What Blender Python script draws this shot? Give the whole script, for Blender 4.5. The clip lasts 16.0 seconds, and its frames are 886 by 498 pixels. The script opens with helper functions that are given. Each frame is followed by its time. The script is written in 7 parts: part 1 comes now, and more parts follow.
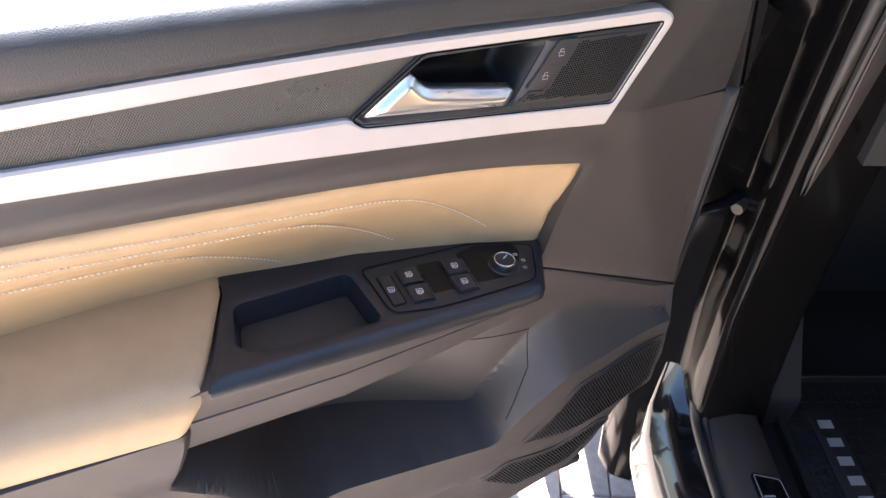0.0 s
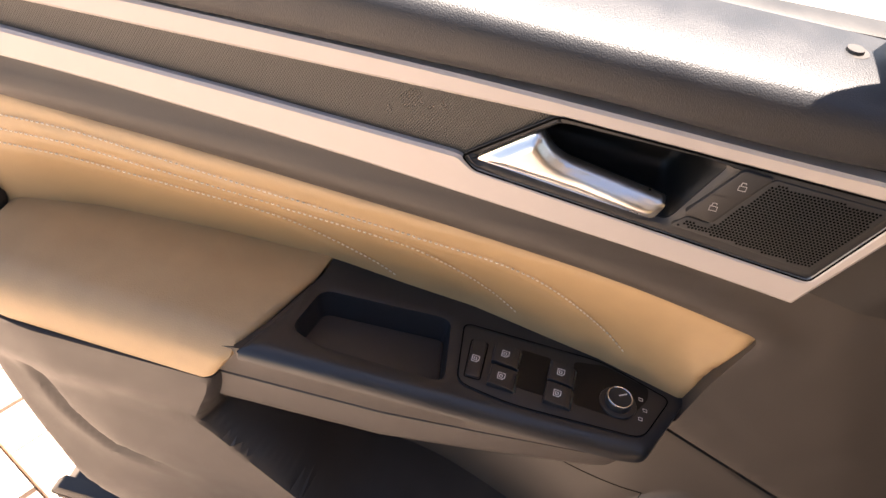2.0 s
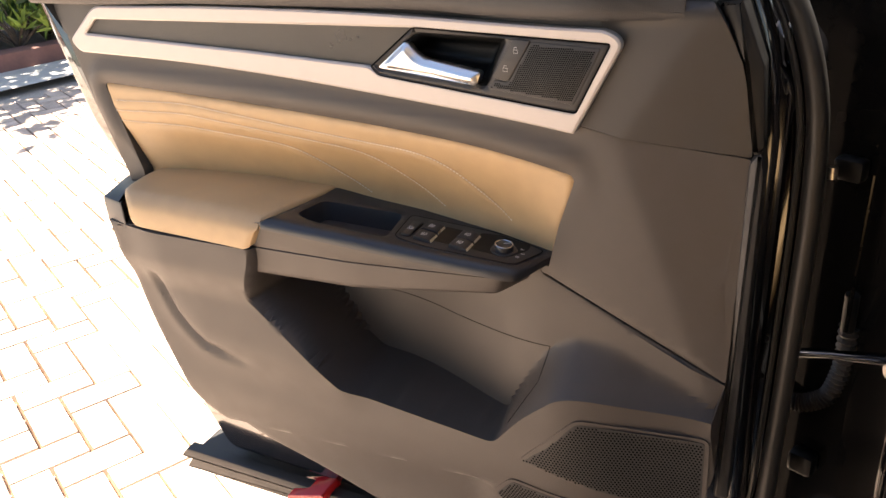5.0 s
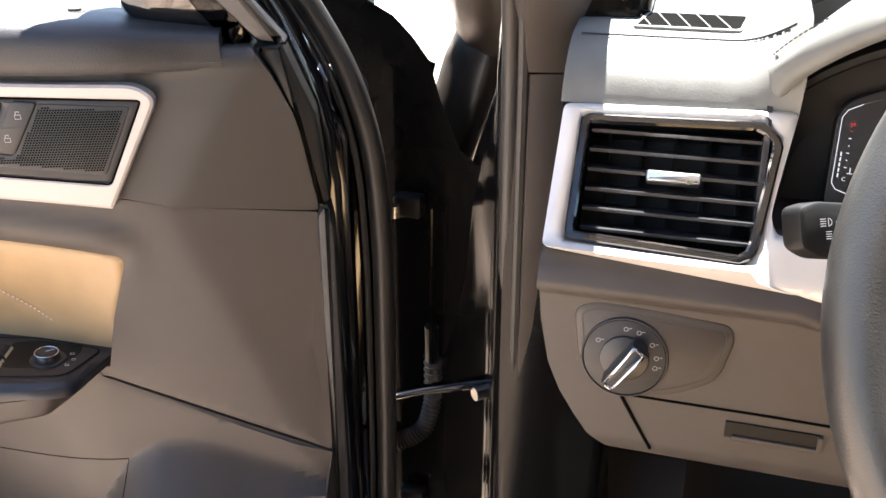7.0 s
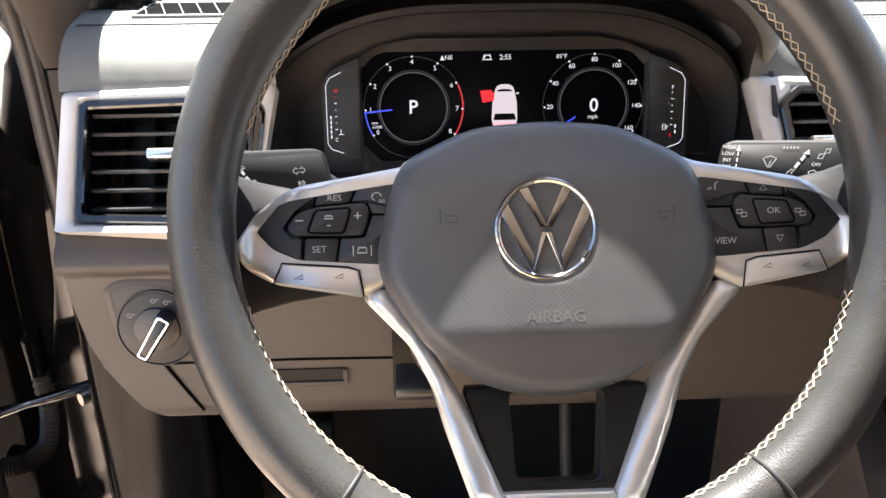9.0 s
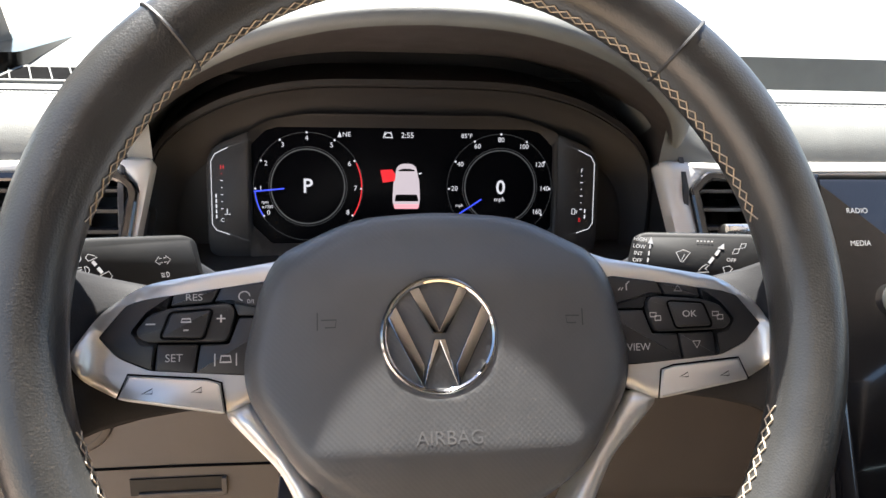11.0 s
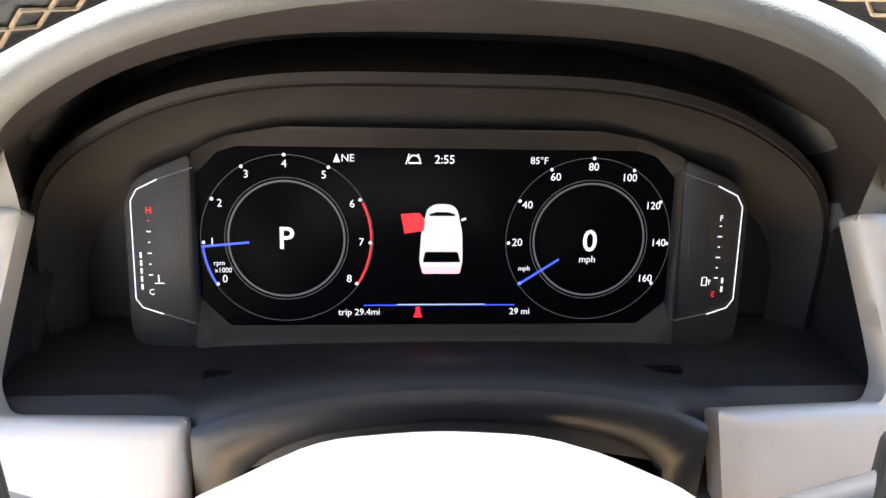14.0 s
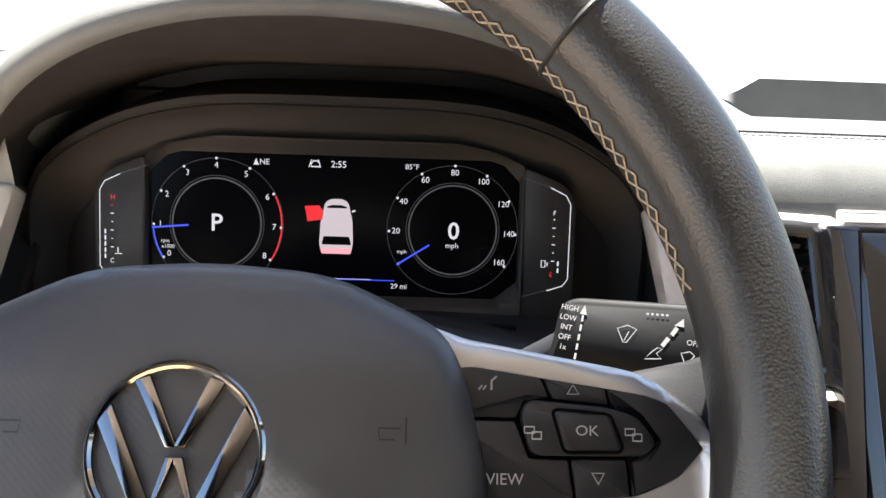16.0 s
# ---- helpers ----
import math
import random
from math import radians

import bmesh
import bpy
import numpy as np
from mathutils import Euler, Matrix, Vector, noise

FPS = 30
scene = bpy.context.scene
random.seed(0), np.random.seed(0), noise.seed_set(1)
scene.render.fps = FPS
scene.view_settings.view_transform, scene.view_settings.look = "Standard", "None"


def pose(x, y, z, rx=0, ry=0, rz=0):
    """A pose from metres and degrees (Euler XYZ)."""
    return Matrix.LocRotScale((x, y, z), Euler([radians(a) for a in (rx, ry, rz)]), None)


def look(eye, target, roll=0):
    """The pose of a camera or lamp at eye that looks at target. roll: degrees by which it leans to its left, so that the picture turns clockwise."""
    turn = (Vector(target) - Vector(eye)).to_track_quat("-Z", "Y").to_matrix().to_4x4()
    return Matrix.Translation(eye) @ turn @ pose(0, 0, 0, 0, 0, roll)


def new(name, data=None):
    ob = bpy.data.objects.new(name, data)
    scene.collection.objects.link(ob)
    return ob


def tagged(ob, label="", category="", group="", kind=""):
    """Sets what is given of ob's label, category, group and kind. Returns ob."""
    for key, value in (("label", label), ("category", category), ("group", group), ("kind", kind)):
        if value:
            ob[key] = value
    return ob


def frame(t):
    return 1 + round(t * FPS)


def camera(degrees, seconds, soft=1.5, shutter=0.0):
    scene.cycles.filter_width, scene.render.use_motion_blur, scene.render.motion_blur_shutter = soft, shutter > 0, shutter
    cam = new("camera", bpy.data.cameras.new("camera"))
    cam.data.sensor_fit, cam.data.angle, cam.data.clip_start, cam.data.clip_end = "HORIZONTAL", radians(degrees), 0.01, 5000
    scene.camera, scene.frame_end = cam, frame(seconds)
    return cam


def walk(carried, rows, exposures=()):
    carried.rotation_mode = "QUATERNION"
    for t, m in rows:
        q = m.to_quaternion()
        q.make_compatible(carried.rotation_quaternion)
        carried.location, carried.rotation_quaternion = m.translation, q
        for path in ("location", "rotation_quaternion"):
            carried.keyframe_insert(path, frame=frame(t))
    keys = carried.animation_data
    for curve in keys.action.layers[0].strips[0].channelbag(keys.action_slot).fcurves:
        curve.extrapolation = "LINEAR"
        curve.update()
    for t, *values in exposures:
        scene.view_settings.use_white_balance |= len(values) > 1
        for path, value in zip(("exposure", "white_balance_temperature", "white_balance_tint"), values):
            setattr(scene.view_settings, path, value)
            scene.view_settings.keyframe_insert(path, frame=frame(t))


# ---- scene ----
cam = camera(56.3, 16.0)
PATH = [
    (0, (-0.9, -0.095, 1.453), (-0.745, 1.358, 0.087), 4.7),
    (0.5, (-0.891, -0.061, 1.475), (-0.936, 1.337, 0.046), 7.4),
    (1, (-0.857, -0.027, 1.472), (-1.033, 1.312, -0.003), 8.0),
    (1.5, (-0.783, 0.011, 1.461), (-1.247, 1.299, 0.002), 7.5),
    (2, (-0.707, 0.029, 1.421), (-1.452, 1.306, 0.073), 7.9),
    (2.5, (-0.62, 0.031, 1.373), (-1.568, 1.322, 0.176), 6.7),
    (3, (-0.527, 0.003, 1.34), (-1.642, 1.269, 0.265), 3.6),
    (5.5, (-0.183, -0.147, 1.32), (-1.533, 1.068, 0.483), -4.1),
    (6, (-0.211, -0.109, 1.319), (-1.375, 1.282, 0.477), -2.5),
    (6.5, (-0.244, -0.082, 1.314), (-1.092, 1.528, 0.484), -0.3),
    (7, (-0.267, -0.055, 1.308), (-0.771, 1.698, 0.489), 0.2),
    (7.5, (-0.243, -0.055, 1.302), (-0.463, 1.757, 0.483), -0.1),
    (8, (-0.177, -0.073, 1.304), (-0.251, 1.76, 0.506), -0.6),
    (8.5, (-0.118, -0.088, 1.303), (-0.101, 1.753, 0.52), -0.7),
    (9, (-0.083, -0.09, 1.296), (-0.002, 1.744, 0.5), -0.4),
    (11.5, (-0.063, 0.003, 1.289), (0.24, 1.881, 0.67), 2.7),
    (12, (-0.062, 0.056, 1.284), (0.233, 1.935, 0.664), 3.3),
    (12.5, (-0.054, 0.114, 1.287), (0.21, 1.987, 0.64), 3.6),
    (13, (-0.033, 0.166, 1.291), (0.172, 2.016, 0.558), 3.1),
    (13.5, (-0.037, 0.198, 1.288), (0.161, 2.035, 0.524), 2.5),
    (14, (-0.037, 0.217, 1.289), (0.147, 2.044, 0.495), 2.4),
    (14.5, (-0.033, 0.218, 1.286), (0.133, 2.047, 0.495), 2.2),
    (15, (-0.027, 0.195, 1.281), (0.124, 2.047, 0.542), 2.2),
    (15.5, (0.01, 0.137, 1.278), (0.117, 2.021, 0.615), 2.0),
    (16, (0.051, 0.076, 1.264), (0.124, 1.998, 0.716), 2.3),
]
EXPOSURES = [(0.0, 3.3, 5700, 12), (0.5, 2.9, 6500, 14), (1.0, 2.88, 6900, 16), (2.0, 2.7, 7200, 18), (3.0, 2.6, 7900, 18), (5.5, 2.9, 7100, 14), (6.0, 3.2, 7300, 14), (7.0, 3.3, 6400, 12), (7.5, 3.42, 6400, 12), (8.0, 3.3, 6400, 11), (9.0, 3.25, 6400, 11), (11.5, 3.0, 6300, 10), (12.5, 3.15, 6100, 10), (13.5, 3.25, 6200, 8), (14.0, 3.78, 6300, 8), (14.5, 4.1, 6400, 8), (15.0, 4.1, 6100, 8), (15.5, 3.55, 6200, 9), (16.0, 2.95, 6400, 10)]
walk(cam, [(t, look(eye, target, roll)) for t, eye, target, roll in PATH], EXPOSURES)

from mathutils.geometry import delaunay_2d_cdt

# ---- world and sun ----
SUN = Vector((-0.063, 0.353, 0.934)).normalized()
world = bpy.data.worlds.new("sky")
scene.world = world
world.use_nodes = True
wn = world.node_tree
sky = wn.nodes.new("ShaderNodeTexSky")
sky.sky_type, sky.sun_disc = "NISHITA", False
sky.sun_elevation = math.asin(SUN.z)
sky.sun_rotation = math.atan2(SUN.x, SUN.y)
wn.links.new(sky.outputs[0], wn.nodes["Background"].inputs[0])
wn.nodes["Background"].inputs[1].default_value = 0.05
sun = new("sun", bpy.data.lights.new("sun", "SUN"))
sun.data.energy, sun.data.angle, sun.data.color = 5.0, radians(0.5), (1.0, 0.95, 0.87)
sun.matrix_world = look((0, 0, 0), tuple(-SUN))

# ---- materials ----


def material(name, base, rough=0.5, metal=0.0, vary=0.12, size=40.0, bump=0.0, bump_size=900.0, kind="noise", coat=0.0, spec=0.5, stain=0.0, per_object=0.0):
    m = bpy.data.materials.new(name)
    m.use_nodes = True
    nt, b = m.node_tree, m.node_tree.nodes["Principled BSDF"]
    b.inputs["Roughness"].default_value, b.inputs["Metallic"].default_value = rough, metal
    b.inputs["Coat Weight"].default_value, b.inputs["Coat Roughness"].default_value = coat, 0.03
    b.inputs["Specular IOR Level"].default_value = spec
    tc = nt.nodes.new("ShaderNodeTexCoord")
    n = nt.nodes.new("ShaderNodeTexNoise")
    n.inputs["Scale"].default_value, n.inputs["Detail"].default_value = size, 5
    nt.links.new(tc.outputs["Object"], n.inputs["Vector"])
    ramp = nt.nodes.new("ShaderNodeMapRange")
    ramp.inputs[1].default_value, ramp.inputs[2].default_value = 0.3, 0.7
    ramp.inputs[3].default_value, ramp.inputs[4].default_value = 1 - vary, 1 + vary
    nt.links.new(n.outputs[0], ramp.inputs[0])
    mul = nt.nodes.new("ShaderNodeVectorMath")
    mul.operation = "SCALE"
    mul.inputs[0].default_value = base
    last = ramp.outputs[0]
    if stain or per_object:
        n2 = nt.nodes.new("ShaderNodeTexNoise")
        n2.inputs["Scale"].default_value, n2.inputs["Detail"].default_value = size / 9, 3
        nt.links.new(tc.outputs["Object"], n2.inputs["Vector"])
        r2 = nt.nodes.new("ShaderNodeMapRange")
        r2.inputs[1].default_value, r2.inputs[2].default_value = 0.3, 0.7
        r2.inputs[3].default_value, r2.inputs[4].default_value = 1 - stain, 1 + stain
        nt.links.new(n2.outputs[0], r2.inputs[0])
        mm = nt.nodes.new("ShaderNodeMath")
        mm.operation = "MULTIPLY"
        nt.links.new(last, mm.inputs[0])
        nt.links.new(r2.outputs[0], mm.inputs[1])
        last = mm.outputs[0]
        if per_object:
            oi = nt.nodes.new("ShaderNodeObjectInfo")
            ge = nt.nodes.new("ShaderNodeNewGeometry")
            ad = nt.nodes.new("ShaderNodeMath")
            ad.operation = "ADD"
            nt.links.new(oi.outputs["Random"], ad.inputs[0])
            nt.links.new(ge.outputs["Random Per Island"], ad.inputs[1])
            fr = nt.nodes.new("ShaderNodeMath")
            fr.operation = "FRACT"
            nt.links.new(ad.outputs[0], fr.inputs[0])
            r3 = nt.nodes.new("ShaderNodeMapRange")
            r3.inputs[3].default_value, r3.inputs[4].default_value = 1 - per_object, 1 + per_object
            nt.links.new(fr.outputs[0], r3.inputs[0])
            m3 = nt.nodes.new("ShaderNodeMath")
            m3.operation = "MULTIPLY"
            nt.links.new(last, m3.inputs[0])
            nt.links.new(r3.outputs[0], m3.inputs[1])
            last = m3.outputs[0]
    nt.links.new(last, mul.inputs["Scale"])
    nt.links.new(mul.outputs[0], b.inputs["Base Color"])
    rr = nt.nodes.new("ShaderNodeMapRange")
    rr.inputs[1].default_value, rr.inputs[2].default_value = 0.3, 0.7
    rr.inputs[3].default_value, rr.inputs[4].default_value = rough * 0.88, min(1, rough * 1.12)
    nt.links.new(n.outputs[0], rr.inputs[0])
    nt.links.new(rr.outputs[0], b.inputs["Roughness"])
    if bump:
        if kind == "leather":
            t = nt.nodes.new("ShaderNodeTexVoronoi")
            t.feature = "F1"
            t.inputs["Scale"].default_value = bump_size
            out = t.outputs["Distance"]
        elif kind == "dots":
            t = nt.nodes.new("ShaderNodeTexVoronoi")
            t.voronoi_dimensions = "2D"
            t.inputs["Scale"].default_value, t.inputs["Randomness"].default_value = bump_size, 0.0
            turn = nt.nodes.new("ShaderNodeMapping")
            turn.inputs["Rotation"].default_value = (0, 0, radians(45))
            nt.links.new(tc.outputs["Object"], turn.inputs["Vector"])
            nt.links.new(turn.outputs[0], t.inputs["Vector"])
            out = t.outputs["Distance"]
        elif kind == "diamond":
            # two crossed sets of fine ribs
            def ribs(turn):
                mp = nt.nodes.new("ShaderNodeMapping")
                mp.inputs["Rotation"].default_value = (0, turn, 0)
                wv = nt.nodes.new("ShaderNodeTexWave")
                wv.bands_direction = "X"
                wv.inputs["Scale"].default_value = bump_size / 3.2
                nt.links.new(tc.outputs["Object"], mp.inputs["Vector"])
                nt.links.new(mp.outputs[0], wv.inputs["Vector"])
                return wv
            t, t2 = ribs(radians(32)), ribs(radians(-32))
            both = nt.nodes.new("ShaderNodeMath")
            both.operation = "MAXIMUM"
            nt.links.new(t.outputs["Fac"], both.inputs[0])
            nt.links.new(t2.outputs["Fac"], both.inputs[1])
            out = both.outputs[0]
        else:
            t = nt.nodes.new("ShaderNodeTexNoise")
            t.inputs["Scale"].default_value, t.inputs["Detail"].default_value = bump_size, 2
            out = t.outputs[0]
        if kind not in ("diamond", "dots"):
            nt.links.new(tc.outputs["Object"], t.inputs["Vector"])
        bp = nt.nodes.new("ShaderNodeBump")
        bp.inputs["Strength"].default_value, bp.inputs["Distance"].default_value = bump, 0.0006
        nt.links.new(out, bp.inputs["Height"])
        nt.links.new(bp.outputs[0], b.inputs["Normal"])
    return m


def glow(name, colour, strength):
    m = bpy.data.materials.new(name)
    m.use_nodes = True
    b = m.node_tree.nodes["Principled BSDF"]
    b.inputs["Base Color"].default_value = (0.02, 0.02, 0.02, 1)
    b.inputs["Emission Color"].default_value, b.inputs["Emission Strength"].default_value = (*colour, 1), strength
    return m


PLASTIC = material("grained black plastic", (0.0515, 0.0437, 0.0385), 0.5, bump=0.25, bump_size=1400, vary=0.08)
SOFT = material("black leatherette", (0.025, 0.0255, 0.028), 0.46, bump=0.3, bump_size=1100, kind="leather", vary=0.1)
UPPERTRIM = material("soft black upper trim", (0.033, 0.0305, 0.029), 0.5, bump=0.2, bump_size=1400, vary=0.08)
# base raised above dark grey, so some of the sun's brightness is in the colour
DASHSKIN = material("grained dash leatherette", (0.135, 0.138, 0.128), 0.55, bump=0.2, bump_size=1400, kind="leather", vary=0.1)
LINER = material("dark grained liner plastic", (0.026, 0.0235, 0.022), 0.5, bump=0.25, bump_size=1400, vary=0.08)
MATTE = material("matte black plastic", (0.024, 0.024, 0.025), 0.55, bump=0.1, bump_size=1500)
# black plastic on some parts; paints the shade in recesses and gaps
DEEP = material("black plastic and recess shade", (0.005, 0.005, 0.005), 0.5, vary=0.05, spec=0.3)
SATIN = material("satin black plastic", (0.022, 0.023, 0.026), 0.35, vary=0.06)
SILVER = material("silver paint", (0.67, 0.635, 0.59), 0.42, 0.28, vary=0.03)
SATINCHROME = material("satin chrome", (0.80, 0.79, 0.77), 0.30, 1.0, vary=0.02)
# chrome lowered in colour to paint the dark cabin it would mirror
DIMCHROME = material("chrome with painted dark reflection", (0.36, 0.36, 0.37), 0.08, 1.0, vary=0.02)
CHROME = material("chrome", (0.85, 0.85, 0.86), 0.05, 1.0, vary=0.01)
TAN = material("tan leatherette", (0.475, 0.325, 0.172), 0.46, bump=0.16, bump_size=900, kind="leather", vary=0.05, stain=0.04)
WHEELTHREAD = material("tan wheel thread", (0.40, 0.335, 0.25), 0.7, vary=0.15, size=400)
THREAD = material("pale thread", (0.74, 0.67, 0.55), 0.7, vary=0.15, size=400)
WHEELHIDE = material("black wheel leather", (0.030, 0.030, 0.029), 0.33, bump=0.16, bump_size=950, kind="leather", vary=0.1)
# the rim's leather, darkened and dulled for the shade it casts on the spokes
SHADEDHIDE = material("wheel leather darkened for rim shade", (0.018, 0.018, 0.019), 0.7, bump=0.08, bump_size=950, kind="leather", vary=0.1, spec=0.12)
HUBSKIN = material("textured airbag cover", (0.075, 0.076, 0.078), 0.42, spec=0.5, bump=0.12, bump_size=520, kind="dots", vary=0.06)
MESHTRIM = material("dark trim with a fine diamond weave", (0.030, 0.027, 0.022), 0.30, bump=0.7, bump_size=640, kind="diamond", vary=0.10, size=12, spec=0.7)
WHEELSILVER = material("satin silver wheel trim", (0.64, 0.63, 0.61), 0.33, 0.6, vary=0.03)
PIANO = material("gloss black", (0.008, 0.008, 0.009), 0.06, vary=0.02, coat=0.6)
PAINT = material("black car paint", (0.006, 0.006, 0.007), 0.12, vary=0.02, coat=1.0)
JAMB = material("black doorway paint", (0.0045, 0.0042, 0.004), 0.12, vary=0.05, spec=0.15)
# brown tint paints the paving's reflection into the black
POST = material("black pillar paint with painted brown reflection", (0.020, 0.0155, 0.0125), 0.34, vary=0.15, spec=0.35)
SEAL = material("black rubber door seal", (0.017, 0.016, 0.015), 0.45, vary=0.15, bump=0.15, spec=0.4)
KEYMAT = material("matte black keys", (0.020, 0.021, 0.023), 0.42, vary=0.05)
RUBBER = material("black rubber seal", (0.030, 0.028, 0.026), 0.5, vary=0.15, bump=0.15)
STEEL = material("bare zinc steel", (0.55, 0.53, 0.50), 0.3, 1.0, vary=0.1)
CARPET = material("black carpet", (0.012, 0.012, 0.013), 0.9, bump=0.8, bump_size=900, vary=0.3, size=300)
MATRUBBER = material("ribbed rubber mat", (0.018, 0.018, 0.019), 0.5, bump=0.2, vary=0.15)
GREYMARK = material("pale grey print", (0.38, 0.38, 0.38), 0.5, vary=0.03)
KEYPRINT = material("pale key print", (0.42, 0.42, 0.42), 0.5, vary=0.03)
WHITEPRINT = material("white print", (0.8, 0.8, 0.8), 0.5, vary=0.02)
# the dash trim's silver, darkened to match the light on the door
DIMSILVER = material("silver paint dimmed for the door", (0.50, 0.455, 0.42), 0.40, 0.12, vary=0.03)
STALKPRINT = material("grey-white stalk print", (0.50, 0.50, 0.50), 0.5, vary=0.02)
REDLENS = material("red reflector", (0.55, 0.02, 0.03), 0.15, vary=0.05, coat=0.5)
PAVER = material("concrete paver", (0.53, 0.41, 0.325), 0.85, bump=0.5, bump_size=160, vary=0.15, size=60, stain=0.15, per_object=0.22)
SAND = material("joint sand", (0.42, 0.37, 0.32), 0.95, vary=0.3, size=90)
KERB = material("kerb concrete", (0.45, 0.43, 0.40), 0.85, bump=0.4, bump_size=120, stain=0.12)
BEDWALL = material("red-brown edging block", (0.17, 0.085, 0.07), 0.9, bump=0.4, bump_size=140, stain=0.2)
SOIL = material("mulch soil", (0.07, 0.05, 0.035), 0.95, bump=1.0, bump_size=60, vary=0.4, size=30)
LEAF = material("green leaf", (0.055, 0.12, 0.025), 0.45, vary=0.3, size=8, per_object=0.4)
PALELEAF = material("yellow-green leaf", (0.20, 0.27, 0.05), 0.45, vary=0.3, size=8, per_object=0.3)
LITWHITE = glow("lit white segment", (0.95, 0.94, 1.0), 0.105)
LITPICTURE = glow("lit picture", (1.0, 0.86, 0.92), 0.085)
LITGREY = glow("lit grey line", (0.6, 0.62, 0.66), 0.014)
LITRED = glow("lit red segment", (1.0, 0.02, 0.03), 0.12)
LITBLUE = glow("lit blue segment", (0.05, 0.09, 1.0), 0.16)
SCREEN = material("black display panel", (0.003, 0.003, 0.004), 0.2, vary=0.02, spec=0.07)
GLASS = bpy.data.materials.new("thin clear glass")
GLASS.use_nodes = True
gn = GLASS.node_tree
gn.nodes.remove(gn.nodes["Principled BSDF"])
mixs, tra, glo = gn.nodes.new("ShaderNodeMixShader"), gn.nodes.new("ShaderNodeBsdfTransparent"), gn.nodes.new("ShaderNodeBsdfGlossy")
mixs.inputs[0].default_value, glo.inputs["Roughness"].default_value = 0.05, 0.0
tra.inputs[0].default_value = (0.95, 0.96, 0.95, 1)
gn.links.new(tra.outputs[0], mixs.inputs[1])
gn.links.new(glo.outputs[0], mixs.inputs[2])
gn.links.new(mixs.outputs[0], gn.nodes["Material Output"].inputs[0])

# ---- mesh helpers ----


def finish(bm, name, mat, parent=None, label="", angle=38):
    bmesh.ops.recalc_face_normals(bm, faces=bm.faces)
    me = bpy.data.meshes.new(name)
    bm.to_mesh(me)
    bm.free()
    me.polygons.foreach_set("use_smooth", [True] * len(me.polygons))
    me.set_sharp_from_angle(angle=radians(angle))
    me.materials.append(mat)
    ob = new(name, me)
    if parent:
        ob.parent = parent
    if label:
        ob["label"] = label
    return ob


def part(name, bm, mat, parent, label="", angle=38):
    return finish(bm, name, mat, parent, label, angle)


def thing(name, m, label, category, group="", kind=""):
    e = new(name)
    e.empty_display_size = 0.05
    e.matrix_world = m
    return tagged(e, label, category, group, kind)


def rounded(pts, r, n=4):
    """A closed outline with its corners rounded; r one number or one for each corner."""
    out, k = [], len(pts)
    for i in range(k):
        p, a, b = Vector(pts[i]), Vector(pts[i - 1]), Vector(pts[(i + 1) % k])
        rr = r[i] if isinstance(r, (list, tuple)) else r
        la, lb = (a - p).length, (b - p).length
        d = min(rr, la * 0.49, lb * 0.49)
        if d < 1e-5:
            out.append(tuple(p))
            continue
        s, e = p + (a - p) * d / la, p + (b - p) * d / lb
        for j in range(n + 1):
            t = j / n
            out.append(tuple(s * (1 - t) ** 2 + p * 2 * t * (1 - t) + e * t * t))
    return out


def ccw(pts):
    area = sum(pts[i - 1][0] * pts[i][1] - pts[i][0] * pts[i - 1][1] for i in range(len(pts)))
    return list(pts) if area > 0 else list(pts)[::-1]


def inset(pts, d):
    """The outline (counter-clockwise) moved inwards by d."""
    out, k = [], len(pts)
    for i in range(k):
        p, a, b = Vector(pts[i]), Vector(pts[i - 1]), Vector(pts[(i + 1) % k])
        e1, e2 = (p - a).normalized(), (b - p).normalized()
        n1, n2 = Vector((-e1.y, e1.x)), Vector((-e2.y, e2.x))
        n = n1 + n2
        n = n / max(n.length_squared, 0.5) * 2
        out.append(tuple(p + n * d))
    return out


FLAT = lambda a, b, c: (a, b, c)
DOORMAP = lambda a, b, c: (a, c, b)


def plate(pts, c0, c1, bev=0.001, mapf=FLAT, bm=None, base=None):
    """A solid plate over an outline from c0 up to c1 with a rounded upper edge."""
    bm = bm or bmesh.new()
    pts = ccw(pts)
    steps = [(0.0, c0), (0.0, c1 - bev), (bev * 0.3, c1 - bev * 0.3), (bev, c1)] if bev else [(0.0, c0), (0.0, c1)]
    loops = []
    for d, c in steps:
        o = inset(pts, d) if d else pts
        loops.append([bm.verts.new(mapf(x, y, c)) for x, y in o])
    for lo, hi in zip(loops, loops[1:]):
        for i in range(len(lo)):
            bm.faces.new((lo[i - 1], lo[i], hi[i], hi[i - 1]))
    bm.faces.new(loops[-1])
    bm.faces.new(loops[0][::-1])
    return bm


def ringplate(outer, inner, c0, c1, bev=0.001, mapf=FLAT, bm=None):
    """A frame between two outlines with as many points."""
    bm = bm or bmesh.new()
    outer, inner = ccw(outer), ccw(inner)
    k = len(outer)
    o = [[bm.verts.new(mapf(x, y, c)) for x, y in (inset(outer, d) if d else outer)] for d, c in ((0, c0), (0, c1 - bev), (bev, c1))]
    q = [[bm.verts.new(mapf(x, y, c)) for x, y in (inset(inner, -d) if d else inner)] for d, c in ((bev, c1), (0, c1 - bev), (0, c0))]
    rows = o + q + [o[0]]
    for lo, hi in zip(rows, rows[1:]):
        for i in range(k):
            bm.faces.new((lo[i - 1], lo[i], hi[i], hi[i - 1]))
    return bm


